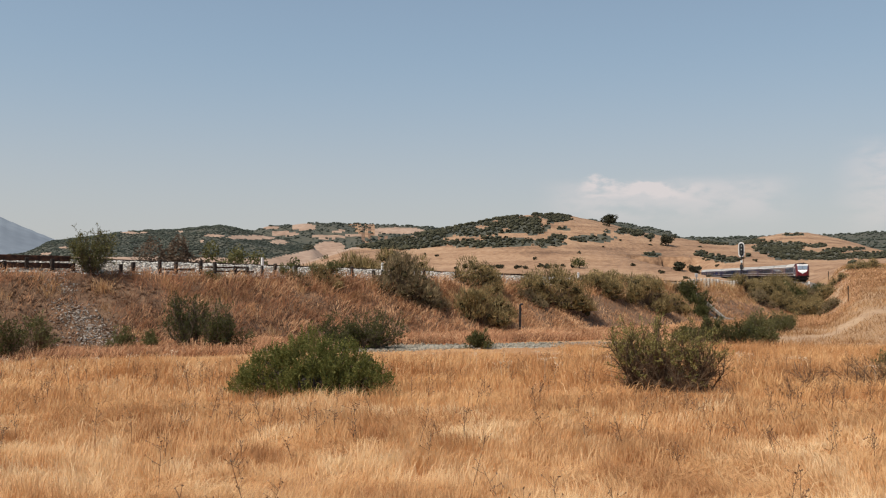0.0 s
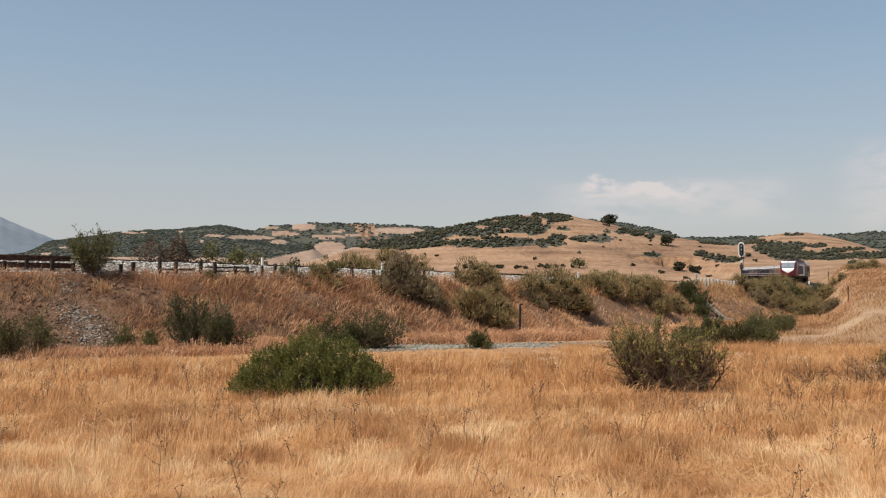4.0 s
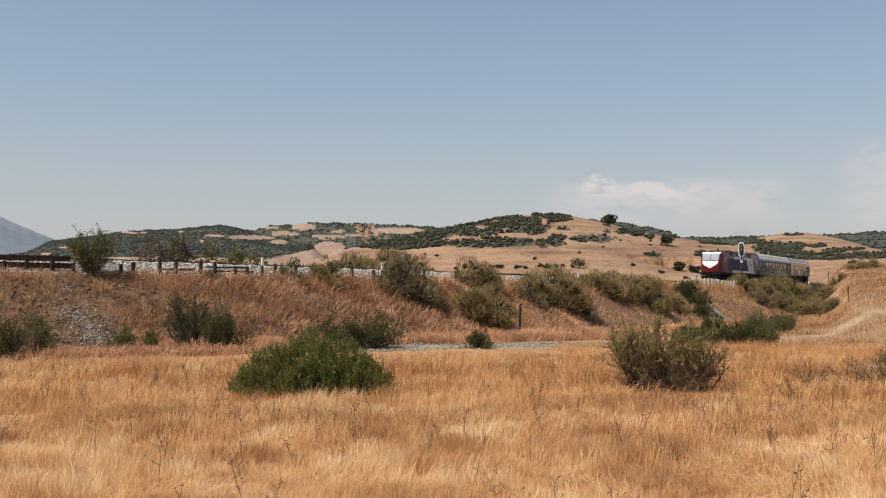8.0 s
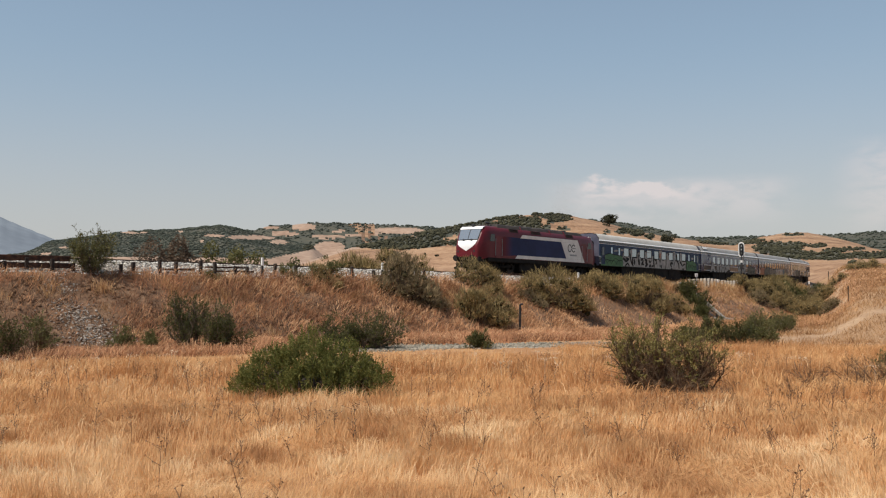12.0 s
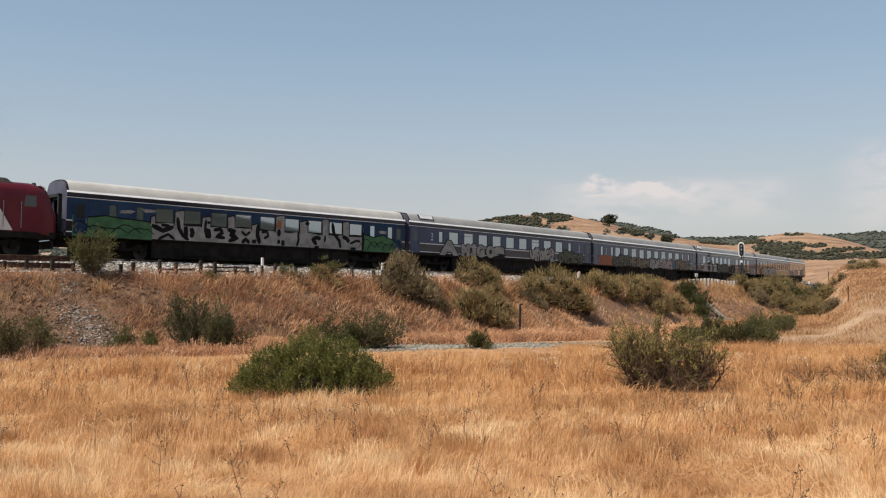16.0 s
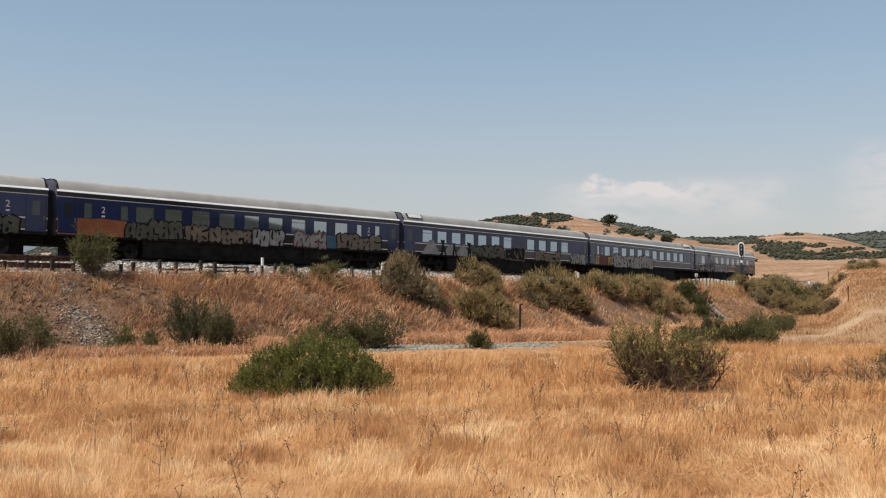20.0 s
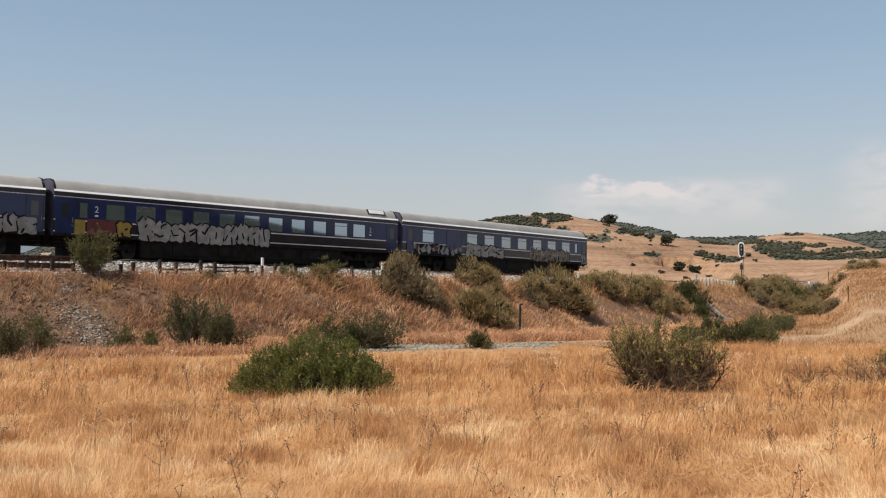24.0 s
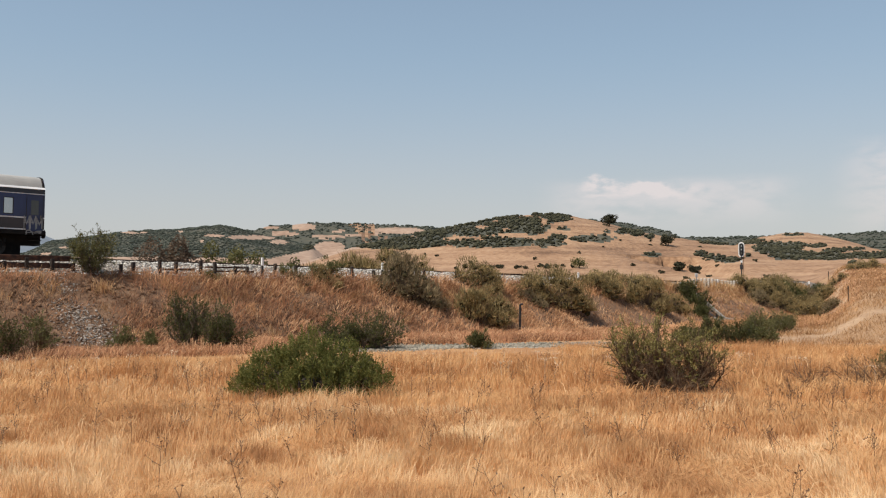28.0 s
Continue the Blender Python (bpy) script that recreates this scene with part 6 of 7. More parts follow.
    part("fuel_tank", boxes((-3.4, 3.4, -1.25, 1.25, 0.0, 1.1), bevel=0.1), UNDER, car)
    part("underframe", boxes((-8.9, 8.9, -1.25, 1.25, 0.75, 1.14)), UNDER, car)
    # deepened dark beam fills in the shade beneath the locomotive
    part("beam_and_shade_fill", boxes((-8.7, 8.7, -0.6, 0.6, -0.08, 0.8)), UNDER, car)
    return car


LOCO = locomotive()
COACHES = [coach_one(), coach_two(), coach_three(), coach_four(), coach_five(), coach_six()]

# ---- plants ----


def at_ground(x, y, sink=0.0):
    return pose(x, y, float(ground(x, y)) - sink)


def shrub(x, y, w, h, leaf, label, seed, stems=14, twigs=13, sprays=4, size=0.05, bare=0.0, depth=None, name="shrub", category="shrub", flat=0.5, drift=0.0, wood=None):
    """A shrub: stems fan out from the root, side twigs leave them, leafy sprays sit on the twigs."""
    rng = np.random.default_rng(seed)
    ob = thing(name, label, category, m=at_ground(x, y, 0.05))
    depth = depth or w * 0.8
    th, rho = rng.uniform(0, 2 * np.pi, stems), np.sqrt(rng.uniform(0.02, 1, stems))
    end = np.stack([w * 0.47 * rho * np.cos(th), depth * 0.47 * rho * np.sin(th), np.zeros(stems)], 1)
    end[:, 2] = h * (1.0 - flat * rho ** 2 - drift * end[:, 0] / w) * rng.uniform(0.6, 1.0, stems)
    root = rng.normal(0, 0.10, (stems, 3)) * [w, depth, 0]
    mid = root * 0.5 + end * [0.6, 0.6, 0.45] + rng.normal(0, 0.05, (stems, 3)) * h
    mid[:, 2] = np.maximum(mid[:, 2], 0.05)
    thick = 0.010 + 0.009 * h
    v1, q1 = sticks(root, mid, thick, thick * 0.65)
    v2, q2 = sticks(mid, end, thick * 0.65, thick * 0.2)
    k = np.repeat(np.arange(stems), twigs)
    u = rng.uniform(0.1, 1.0, len(k))
    a = np.where(u[:, None] < 0.5, root[k] + (mid - root)[k] * u[:, None] * 2, mid[k] + (end - mid)[k] * (u[:, None] * 2 - 1))
    way = (end - root)[k]
    way = way / (np.linalg.norm(way, axis=1)[:, None] + 1e-9)
    way = 0.55 * way + rng.normal(0, 0.55, (len(k), 3)) + [0, 0, 0.25]
    way /= np.linalg.norm(way, axis=1)[:, None]
    length = rng.uniform(0.4, 1.2, len(k)) * 0.24 * (h + 0.3 * w) * (1.2 - 0.55 * u)
    b = a + way * length[:, None]
    b[:, 2] = np.maximum(b[:, 2], 0.04 * h)
    v3, q3 = sticks(a, b, thick * 0.28, thick * 0.12)
    part("branchwork", fast_mesh("branchwork", np.concatenate([v1, v2, v3]), np.concatenate([q1, q2 + len(v1), q3 + len(v1) + len(v2)])), wood or (TWIG if bare > 0.25 else BARK), ob)
    leafy = rng.random(len(k)) > bare * np.clip(1.75 - 1.3 * u, 0.3, 1.5)
    n = np.repeat(np.nonzero(leafy)[0], sprays)
    c = a[n] + (b - a)[n] * rng.uniform(0.25, 1.0, (len(n), 1)) + rng.normal(0, 0.6 * size, (len(n), 3))
    aim = way[n] * 0.7 + rng.normal(0, 0.45, (len(n), 3)) + [0, 0, 0.35]
    aim /= np.linalg.norm(aim, axis=1)[:, None]
    v, f = shoots(c, aim, rng.uniform(2.0, 5.0, len(n)) * size, 8, size * 1.15, rng)
    part("foliage", fast_mesh("foliage", v, f), leaf, ob)
    return ob


def broom(x, y, w, h, mat, label, seed, strands=5600):
    """A broom bush: a soft mound of thin upright green stems, in several heads that follow the slope."""
    rng = np.random.default_rng(seed)
    ob = thing("broom_bush", label, "shrub", m=at_ground(x, y, 0.1))
    here = float(ground(x, y))
    knots = 34 if w > 3.3 else 22
    c = np.stack([rng.uniform(-0.46, 0.46, knots) * w, rng.uniform(-0.32, 0.32, knots) * w, np.zeros(knots)], 1)
    foot = np.array([0.75 * (float(ground(x + a, y + b)) - here) for a, b in c[:, :2]])
    rad = rng.uniform(0.15, 0.22, knots) * w
    c[:, 2] = foot + np.maximum((1 - 0.75 * (np.abs(c[:, 0]) / (0.5 * w)) ** 3) * h * rng.uniform(0.22, 0.88, knots) - rad * 0.45, 0.08 * h)
    k = rng.integers(0, knots, strands)
    d = rng.normal(size=(strands, 3))
    d /= np.linalg.norm(d, axis=1)[:, None]
    d[:, 2] = d[:, 2] * 0.9 + 0.1
    base = c[k] + d * (rad[k] * rng.uniform(0.3, 0.95, strands) ** 0.5)[:, None]
    base[:, 2] = np.maximum(base[:, 2], foot[k] * 0.5)
    tuft = rng.normal(0, 0.25, (knots, 3))
    way = d * 0.5 + tuft[k] + rng.normal(0, 0.2, (strands, 3)) + [0, 0, 0.55]
    end = base + way * (h * rng.uniform(0.04, 0.11, strands) * np.where(rng.random(strands) < 0.04, 1.6, 1))[:, None]
    v, q = slivers(base, end, 0.024 * (h / 2) ** 0.5, rng)
    part("foliage", fast_mesh("foliage", v, q), mat, ob)
    # dark blocks put the bush's inner shade into shape and colour
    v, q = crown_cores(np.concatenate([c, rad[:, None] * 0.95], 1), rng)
    tagged(part("shade_core", fast_mesh("shade_core", v, q), BROOM_SHADE, ob), kind="stuff")
    root = np.stack([c[:, 0] * 0.4, c[:, 1] * 0.4, foot * 0.4], 1)
    v, q = sticks(np.repeat(root, 4, 0), base[:4 * knots], 0.03, 0.012)
    part("trunk", fast_mesh("trunk", v, q), BARK, ob)
    return ob


def leafy_bush(x, y, lobes, leaf, label, seed, per=950):
    """A dense bush of several lobes, each a shell of upright leafy shoots over dark shade blocks."""
    rng = np.random.default_rng(seed)
    ob = thing("bush", label, "bush", m=at_ground(x, y, 0.05))
    base, way, cores, ends = [], [], [], []
    for cx, cy, rx, ry, top in lobes:
        n = int(per * rx * top / 0.6)
        d = rng.normal(size=(n, 3))
        d[:, 2] = np.abs(d[:, 2]) * 1.1 + 0.02
        d /= np.linalg.norm(d, axis=1)[:, None]
        lump = 1 + 0.10 * np.sin(d[:, 0] * 9 + cx * 20) * np.sin(d[:, 1] * 8 + cy * 17 + d[:, 2] * 7)
        tufts = max(10, n // 7)
        k = rng.integers(0, tufts, n)
        push = rng.uniform(0.92, 1.08, tufts)
        base.append(np.array([cx, cy, 0]) + d[k] * [rx, ry, top * 0.86] * (lump[k] * push[k] * rng.uniform(0.80, 1.0, n))[:, None] + rng.normal(0, 0.042, (n, 3)))
        way.append(d[k] * 0.6 + rng.normal(0, 0.20, (n, 3)) + [0, 0, 0.6])
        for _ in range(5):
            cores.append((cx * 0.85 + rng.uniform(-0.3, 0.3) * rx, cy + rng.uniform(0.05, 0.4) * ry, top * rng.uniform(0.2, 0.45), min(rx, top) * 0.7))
        ends.append(np.array([cx, cy, top * 0.7]) + rng.normal(0, 0.2, (9, 3)) * [rx, ry, top])
    base, way = np.concatenate(base), np.concatenate(way)
    way /= np.linalg.norm(way, axis=1)[:, None]
    v, f = shoots(base, way, rng.uniform(0.09, 0.21, len(base)), 12, 0.031, rng)
    part("foliage", fast_mesh("foliage", v, f), leaf, ob)
    # solid blocks in dark wood colour stand in for shade between the shoots
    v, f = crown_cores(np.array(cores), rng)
    part("inner_shade", fast_mesh("inner_shade", v, f), OLD_WOOD, ob)
    ends = np.concatenate(ends)
    v, q = sticks(ends * [0.2, 0.2, 0], ends, 0.02, 0.006)
    part("branchwork", fast_mesh("branchwork", v, q), BARK, ob)
    return ob


leafy_bush(-2.38, 16.95, ((0.02, 0.1, 0.78, 0.7, 1.26), (-0.72, -0.05, 0.55, 0.55, 0.94), (-1.08, -0.1, 0.36, 0.4, 0.52), (0.62, 0.1, 0.55, 0.6, 0.98), (1.08, -0.05, 0.42, 0.45, 0.62), (0.15, -0.42, 0.7, 0.4, 0.72)), LEAF_GREEN, "dense fresh-green bush standing in dry grass", 101)
shrub(3.92, 17.95, 1.8, 1.38, LEAF_PALE, "open olive-green thorn bush with bare lower branches", 102, stems=34, twigs=40, sprays=6, size=0.022, bare=0.82, name="bush", category="bush", flat=0.3, drift=-0.05)
shrub(4.3, 17.7, 2.3, 0.7, LEAF_PALE, "low tangle of thorn twigs with few leaves", 105, stems=34, twigs=36, sprays=3, size=0.02, bare=1.7, name="bush", category="bush")
shrub(4.86, 17.95, 1.5, 1.15, LEAF_PALE, "half-dead thorn bush with tangled bare twigs", 103, stems=22, twigs=40, sprays=4, size=0.021, bare=1.0, name="bush", category="bush", flat=0.15)
shrub(8.5, 18.6, 1.9, 0.8, STRAW, "dry thistle clump with arching brown stalks", 104, stems=22, twigs=14, sprays=2, size=0.02, bare=0.6, name="thistle_clump", category="thistle", wood=WEED)
shrub(7.3, 18.4, 1.5, 0.66, EDGE_GRASS, "dry thistle clump with arching brown stalks", 107, stems=18, twigs=16, sprays=2, size=0.018, bare=0.7, name="thistle_clump", category="thistle", wood=WEED)
shrub(6.4, 17.0, 1.3, 0.5, EDGE_GRASS, "dry thistle clump with arching brown stalks", 108, stems=14, twigs=14, sprays=2, size=0.018, bare=0.7, name="thistle_clump", category="thistle", wood=WEED)
shrub(9.05, 19.0, 0.9, 0.85, LEAF_OLIVE, "dull green weed among dry thistles", 106, stems=12, twigs=12, sprays=3, size=0.024, bare=0.35, name="weed_clump", category="weed", wood=WEED)
DARK_SHRUB = "dark green shrub at the foot of the embankment"
for k, (x, y, w, h, leaf, bare) in enumerate(((-11.75, 43.0, 2.3, 3.0, LEAF_DARK, 0.2), (-9.8, 41.8, 2.2, 2.5, LEAF_DARK, 0.1), (-16.2, 34.2, 2.2, 1.8, LEAF_DARK, 0.55), (-16.7, 38.4, 1.9, 1.9, LEAF_OLIVE, 0.65), (-14.4, 42.0, 1.5, 1.2, LEAF_OLIVE, 0.62), (-13.0, 41.6, 1.0, 0.9, LEAF_OLIVE, 0.6), (-5.0, 43.4, 2.6, 1.75, LEAF_DARK, 0.1), (-3.3, 43.6, 3.2, 2.25, LEAF_DARK, 0.1), (1.75, 43.4, 1.15, 0.95, LEAF_DARK, 0.15),
                                       (12.2, 46.6, 1.5, 1.25, LEAF_OLIVE, 0.35), (13.7, 47.4, 2.0, 1.65, LEAF_DARK, 0.15), (15.3, 48.2, 2.3, 1.45, LEAF_DARK, 0.2), (16.9, 49.6, 1.6, 1.1, LEAF_OLIVE, 0.3), (20.3, 60.5, 2.4, 1.9, LEAF_OLIVE, 0.2), (22.6, 66.0, 2.6, 1.7, LEAF_OLIVE, 0.2), (25.4, 71.0, 2.4, 1.7, LEAF_OLIVE, 0.2), (28.0, 76.5, 2.4, 1.7, LEAF_OLIVE, 0.2))):
    shrub(x, y, w, h, leaf, DARK_SHRUB if leaf is LEAF_DARK else "open olive-green shrub at the foot of the embankment", 120 + k, stems=24 if h > 1.2 else 13, twigs=18, sprays=3, size=0.05, bare=bare, flat=0.62 if k else 0.42)
for k, (x, y, w, h) in enumerate(((25.5, 97.0, 2.4, 2.3), (26.1, 94.6, 2.2, 2.0), (25.4, 91.8, 1.6, 1.3))):
    shrub(x, y, w, h, LEAF_DARK, "dark shrub crowding the drain channel", 150 + k, stems=16, twigs=14, size=0.08, flat=0.3)
shrub(-19.05, 50.6, 2.4, 2.45, LEAF_OLIVE, "feathery young tree beside the railway fence", 140, stems=22, twigs=16, size=0.055, bare=0.1, flat=0.35)
shrub(-13.6, 54.9, 0.9, 0.7, LEAF_OLIVE, "low yellow-green shrub by the railway fence", 141, stems=7, twigs=8, size=0.05)
shrub(-7.7, 62.2, 2.4, 1.3, LEAF_OLIVE, "low yellow-green shrub by the railway fence", 142, stems=14, twigs=12, size=0.06, bare=0.2)
shrub(-10.1, 60.0, 1.3, 0.8, LEAF_OLIVE, "low yellow-green shrub by the railway fence", 143, stems=10, twigs=9, size=0.05, bare=0.3)
for k, (q, d, h) in enumerate(((-23.5, 4.7, 0.75), (-21.0, 4.5, 0.95), (-18.6, 4.6, 0.8), (-17.2, 4.8, 0.6), (-4.2, 4.9, 0.8), (-2.6, 4.8, 0.7), (2.4, 4.9, 0.75))):
    p = off_track(q, d)
    shrub(p[0], p[1], 0.7 * h, h, FLOWER, "dead grey-brown thistle standing by the railway fence", 400 + k, stems=6, twigs=5, sprays=2, size=0.028, bare=0.55, name="thistle", category="thistle", flat=0.2)
BANK_BROOM = ((-2.6, 64.2, 3.9, 3.1), (-0.8, 64.0, 2.4, 1.6), (2.85, 65.5, 3.7, 3.0), (2.7, 71.8, 3.5, 2.5), (4.2, 68.5, 2.2, 1.6), (9.3, 76.2, 5.2, 3.3), (7.2, 75.2, 3.2, 2.3), (14.7, 84.8, 3.8, 2.5), (17.6, 90.5, 2.6, 1.7), (18.9, 86.2, 4.2, 3.4), (22.4, 90.4, 2.6, 2.0), (20.8, 95.2, 2.6, 1.4), (25.2, 98.5, 2.2, 1.3), (13.4, 84.9, 2.6, 1.5), (7.0, 73.8, 2.4, 1.2))
FAR_BROOM = ((38.0, 117.5, 3.8, 2.3), (40.8, 119.5, 4.2, 2.4), (38.6, 113.6, 3.0, 1.9), (43.6, 122.5, 5.0, 3.0), (42.6, 117.5, 4.0, 2.4), (46.4, 125.0, 4.6, 3.2), (47.6, 130.0, 5.2, 3.4), (50.0, 128.0, 4.4, 2.8), (46.0, 118.2, 4.0, 2.6), (49.0, 121.0, 3.6, 2.4), (52.6, 133.0, 4.2, 2.4), (44.4, 111.6, 3.6, 2.2), (41.6, 107.0, 3.0, 1.9), (43.4, 104.6, 2.6, 1.6), (55.0, 141.0, 3.6, 2.2), (53.5, 126.0, 2.6, 1.4), (62.5, 140.0, 3.2, 1.8), (66.0, 143.0, 2.6, 1.6))
for k, (x, y, w, h) in enumerate(BANK_BROOM + FAR_BROOM):
    mt = BROOM_DRY if k in (0, 1, 12, 14, 17, 22, 28) else LEAF_DARK if k in (20, 25) else BROOM
    broom(x, y, w, h, mt, "browning broom bush on the railway embankment" if mt is BROOM_DRY else "dark green bush crowding the cutting's edge" if mt is LEAF_DARK else "grey-green broom bush on the railway embankment", 160 + k, strands=7000 if w > 3.4 else 4500)
for k, (x, y, w, h) in enumerate(((-8.5, 84, 4.4, 6.9), (-5.3, 82, 4.0, 5.3), (-11.3, 86, 3.6, 6.7), (-2.6, 84, 3.6, 4.5), (-7.0, 83, 3.6, 5.9), (19, 108, 4, 3.2))):
    broom(x, y, w, h, BROOM, "tall broom bush beyond the railway line", 200 + k, strands=6000)


broom(-7.7, 61.0, 2.1, 1.5, BROOM, "grey-green broom bush on the railway embankment", 230, strands=3500)
broom(-9.2, 59.6, 1.7, 0.95, BROOM_DRY, "browning broom bush on the railway embankment", 231, strands=2500)


def tree(x, y, w, h, leaf, label, seed, leaves=900, size=0.3, trunk=0.25, lobes=14, name="tree"):
    rng = np.random.default_rng(seed)
    ob = thing(name, label, "tree", m=at_ground(x, y, 0.1))
    p = lumps(rng, leaves, lobes, 0.4)
    lo, hi = np.percentile(p, 2, axis=0), np.percentile(p, 98, axis=0)
    p = (p - (lo + hi) / 2) / (hi - lo) * [w, w, h * (1 - trunk * 0.6)] + [0, 0, h * (1 + trunk * 0.6) / 2]
    v, q = leaf_quads(p, rng.uniform(0.6, 1.2, leaves) * size, rng, 0.0, 0.7)
    part("crown", fast_mesh("crown", v, q), leaf, ob)
    if leaf is OAK_FAR:
        v2, q2 = crown_cores(np.array([(rng.uniform(-0.12, 0.12) * w, rng.uniform(-0.12, 0.12) * w, h * 0.52 + rng.uniform(-0.08, 0.08) * h, rng.uniform(0.55, 0.75) * w) for _ in range(4)]), rng)
        part("inner_crown", fast_mesh("inner_crown", v2, q2), leaf, ob)
    bm = bmesh.new()
    tube(bm, (0, 0, 0), (0.05 * w, 0, h * 0.55), 0.05 * w, 0.025 * w, n=8)
    for a in range(5):
        e = p[rng.integers(0, leaves)] * 0.8 + np.array([0, 0, h * 0.1])
        tube(bm, (0.02 * w, 0, h * (0.25 + 0.05 * a)), tuple(e), 0.02 * w, 0.006 * w, n=6)
    part("trunk", bm, BARK, ob)
    return ob


BROWN_TREE, GREEN_TREE = "withered brown tree beyond the railway line", "yellow-green tree beyond the railway line"
tree(-28.0, 95, 4.6, 8.1, BROWN_LEAF, BROWN_TREE, 201, 6000, 0.15)
tree(-30.9, 96, 3.4, 6.9, BROWN_LEAF, BROWN_TREE, 202, 4500, 0.15)
tree(-25.6, 96, 2.6, 6.7, BROWN_LEAF, BROWN_TREE, 212, 3400, 0.15)
tree(-22.2, 95, 4.0, 7.6, LEAF_OLIVE, GREEN_TREE, 203, 3600, 0.15)
tree(-19.6, 96, 3.0, 6.8, LEAF_OLIVE, GREEN_TREE, 204, 2600, 0.15)
tree(-15.9, 97, 2.4, 6.1, LEAF_DARK, "dark round tree beyond the railway line", 205, 2200, 0.16)
tree(100.9, 565, 8.2, 7.2, OAK_FAR, "solitary dark oak on the bare hilltop", 206, 3400, 0.34, 0.12)
tree(119.2, 493.5, 7.0, 5.6, OAK_FAR, "solitary dark oak on the stubble slope", 207, 3000, 0.32, 0.15)
tree(54.9, 376, 5.4, 4.2, LEAF_OLIVE, "round bush at the foot of the stubble hill", 208, 800, 0.3)
tree(94.5, 372, 4.2, 3.4, OAK_FAR, "dark oak in the valley by the line", 209, 900, 0.4)
tree(101.5, 376, 4.2, 4.0, OAK_FAR, "dark oak in the valley by the line", 210, 900, 0.4)
tree(105.5, 378, 3.4, 2.8, OAK_FAR, "dark oak in the valley by the line", 211, 700, 0.4)
rng_oak = np.random.default_rng(77)
for k in range(52):
    a, r = radians(rng_oak.uniform(-6.5, 19.5)), rng_oak.uniform(300, 540)
    tree(r * math.sin(a), r * math.cos(a), rng_oak.uniform(0.9, 2.4), rng_oak.uniform(0.7, 1.5), OAK_FAR, "small dark shrub dotted on the stubble slope", 1220 + k, 260, 0.2, 0.08, 5, "hill_shrub")

for k in range(24):
    a, r = radians(rng_oak.uniform(0.8, 7.6)), rng_oak.uniform(380, 388)
    tree(r * math.sin(a), r * math.cos(a), rng_oak.uniform(1.2, 2.8), rng_oak.uniform(1.0, 1.8), OAK_FAR, "low dark hedge shrub below the stubble slope", 330 + k, 260, 0.2, 0.06, 5, "hedge_shrub")


def woods(name, n, a0, a1, r0, r1, tall, quads, size, seed, low=1.0):
    """Scrub oaks wherever the hills are wooded: a lumpy body each and leaves round it."""
    rng = np.random.default_rng(seed)
    x, y = scatter(rng, n, r0, r1, a0, a1)
    z = ground(x, y)
    q = wooded(x, y, z) & (rng.random(n) < 0.55 + 0.45 * smooth(waves(x, y, 90, 54), -0.5, 0.3))
    x, y, z = x[q], y[q], z[q]
    n = len(x)
    w = (0.45 + 0.85 * rng.random(n) ** 2.5) * tall * (1 + 0.25 * waves(x, y, 70, 53))
    c = rng.normal(size=(n, quads, 3))
    c /= np.linalg.norm(c, axis=2)[:, :, None]
    c[:, :, 2] = np.abs(c[:, :, 2]) * 1.1 - 0.25
    c = c * np.stack([w * 0.66, w * 0.66, w * 0.44], 1)[:, None] * rng.uniform(0.75, 1.08, (n, quads, 1)) + np.stack([x, y, z + w * 0.34], 1)[:, None]
    p = c.reshape(-1, 3)
    v, f = leaf_quads(p, rng.uniform(0.6, 1.3, len(p)) * size, rng, 0.2, 0.9)
    body, sides = crown_cores(np.stack([x, y, z + w * 0.34, w * 1.45], 1), rng)
    v[:, 2] -= (1 - low) * (v[:, 2] - np.repeat(z, len(v) // n))
    body[:, 2] -= (1 - low) * (body[:, 2] - np.repeat(z, 12))
    return fast_mesh(name, np.concatenate([v, body]), f, sides + len(v))


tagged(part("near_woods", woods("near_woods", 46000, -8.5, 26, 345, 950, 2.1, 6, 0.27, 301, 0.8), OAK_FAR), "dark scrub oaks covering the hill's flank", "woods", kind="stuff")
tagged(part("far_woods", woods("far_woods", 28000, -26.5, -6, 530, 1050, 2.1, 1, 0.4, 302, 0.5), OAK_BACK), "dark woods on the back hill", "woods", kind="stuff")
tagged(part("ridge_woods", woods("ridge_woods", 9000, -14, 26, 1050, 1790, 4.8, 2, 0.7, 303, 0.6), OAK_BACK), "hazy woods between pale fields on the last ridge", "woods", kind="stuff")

# ---- lineside ----


def lineside(s, d, up=-0.78):
    p = off_track(s, d, up)
    a = math.degrees(float(np.interp(s, SS, TURN)))
    return pose(p[0], p[1], float(ground(p[0], p[1])) - 0.03, 0, 0, a)


def post_mesh(h, w, seed, lean=0.02):
    rng = random.Random(seed)
    bm = boxes((-w / 2, w / 2, -w / 2, w / 2, 0, h), bevel=w * 0.14)
    for v in bm.verts:
        f = v.co.z / h
        v.co.x += f * rng.uniform(-lean, lean) + rng.uniform(-0.006, 0.006)
        v.co.y += rng.uniform(-0.006, 0.006)
        if v.co.z > h * 0.7:
            v.co.z += rng.uniform(-0.02, 0.02)
    return bm


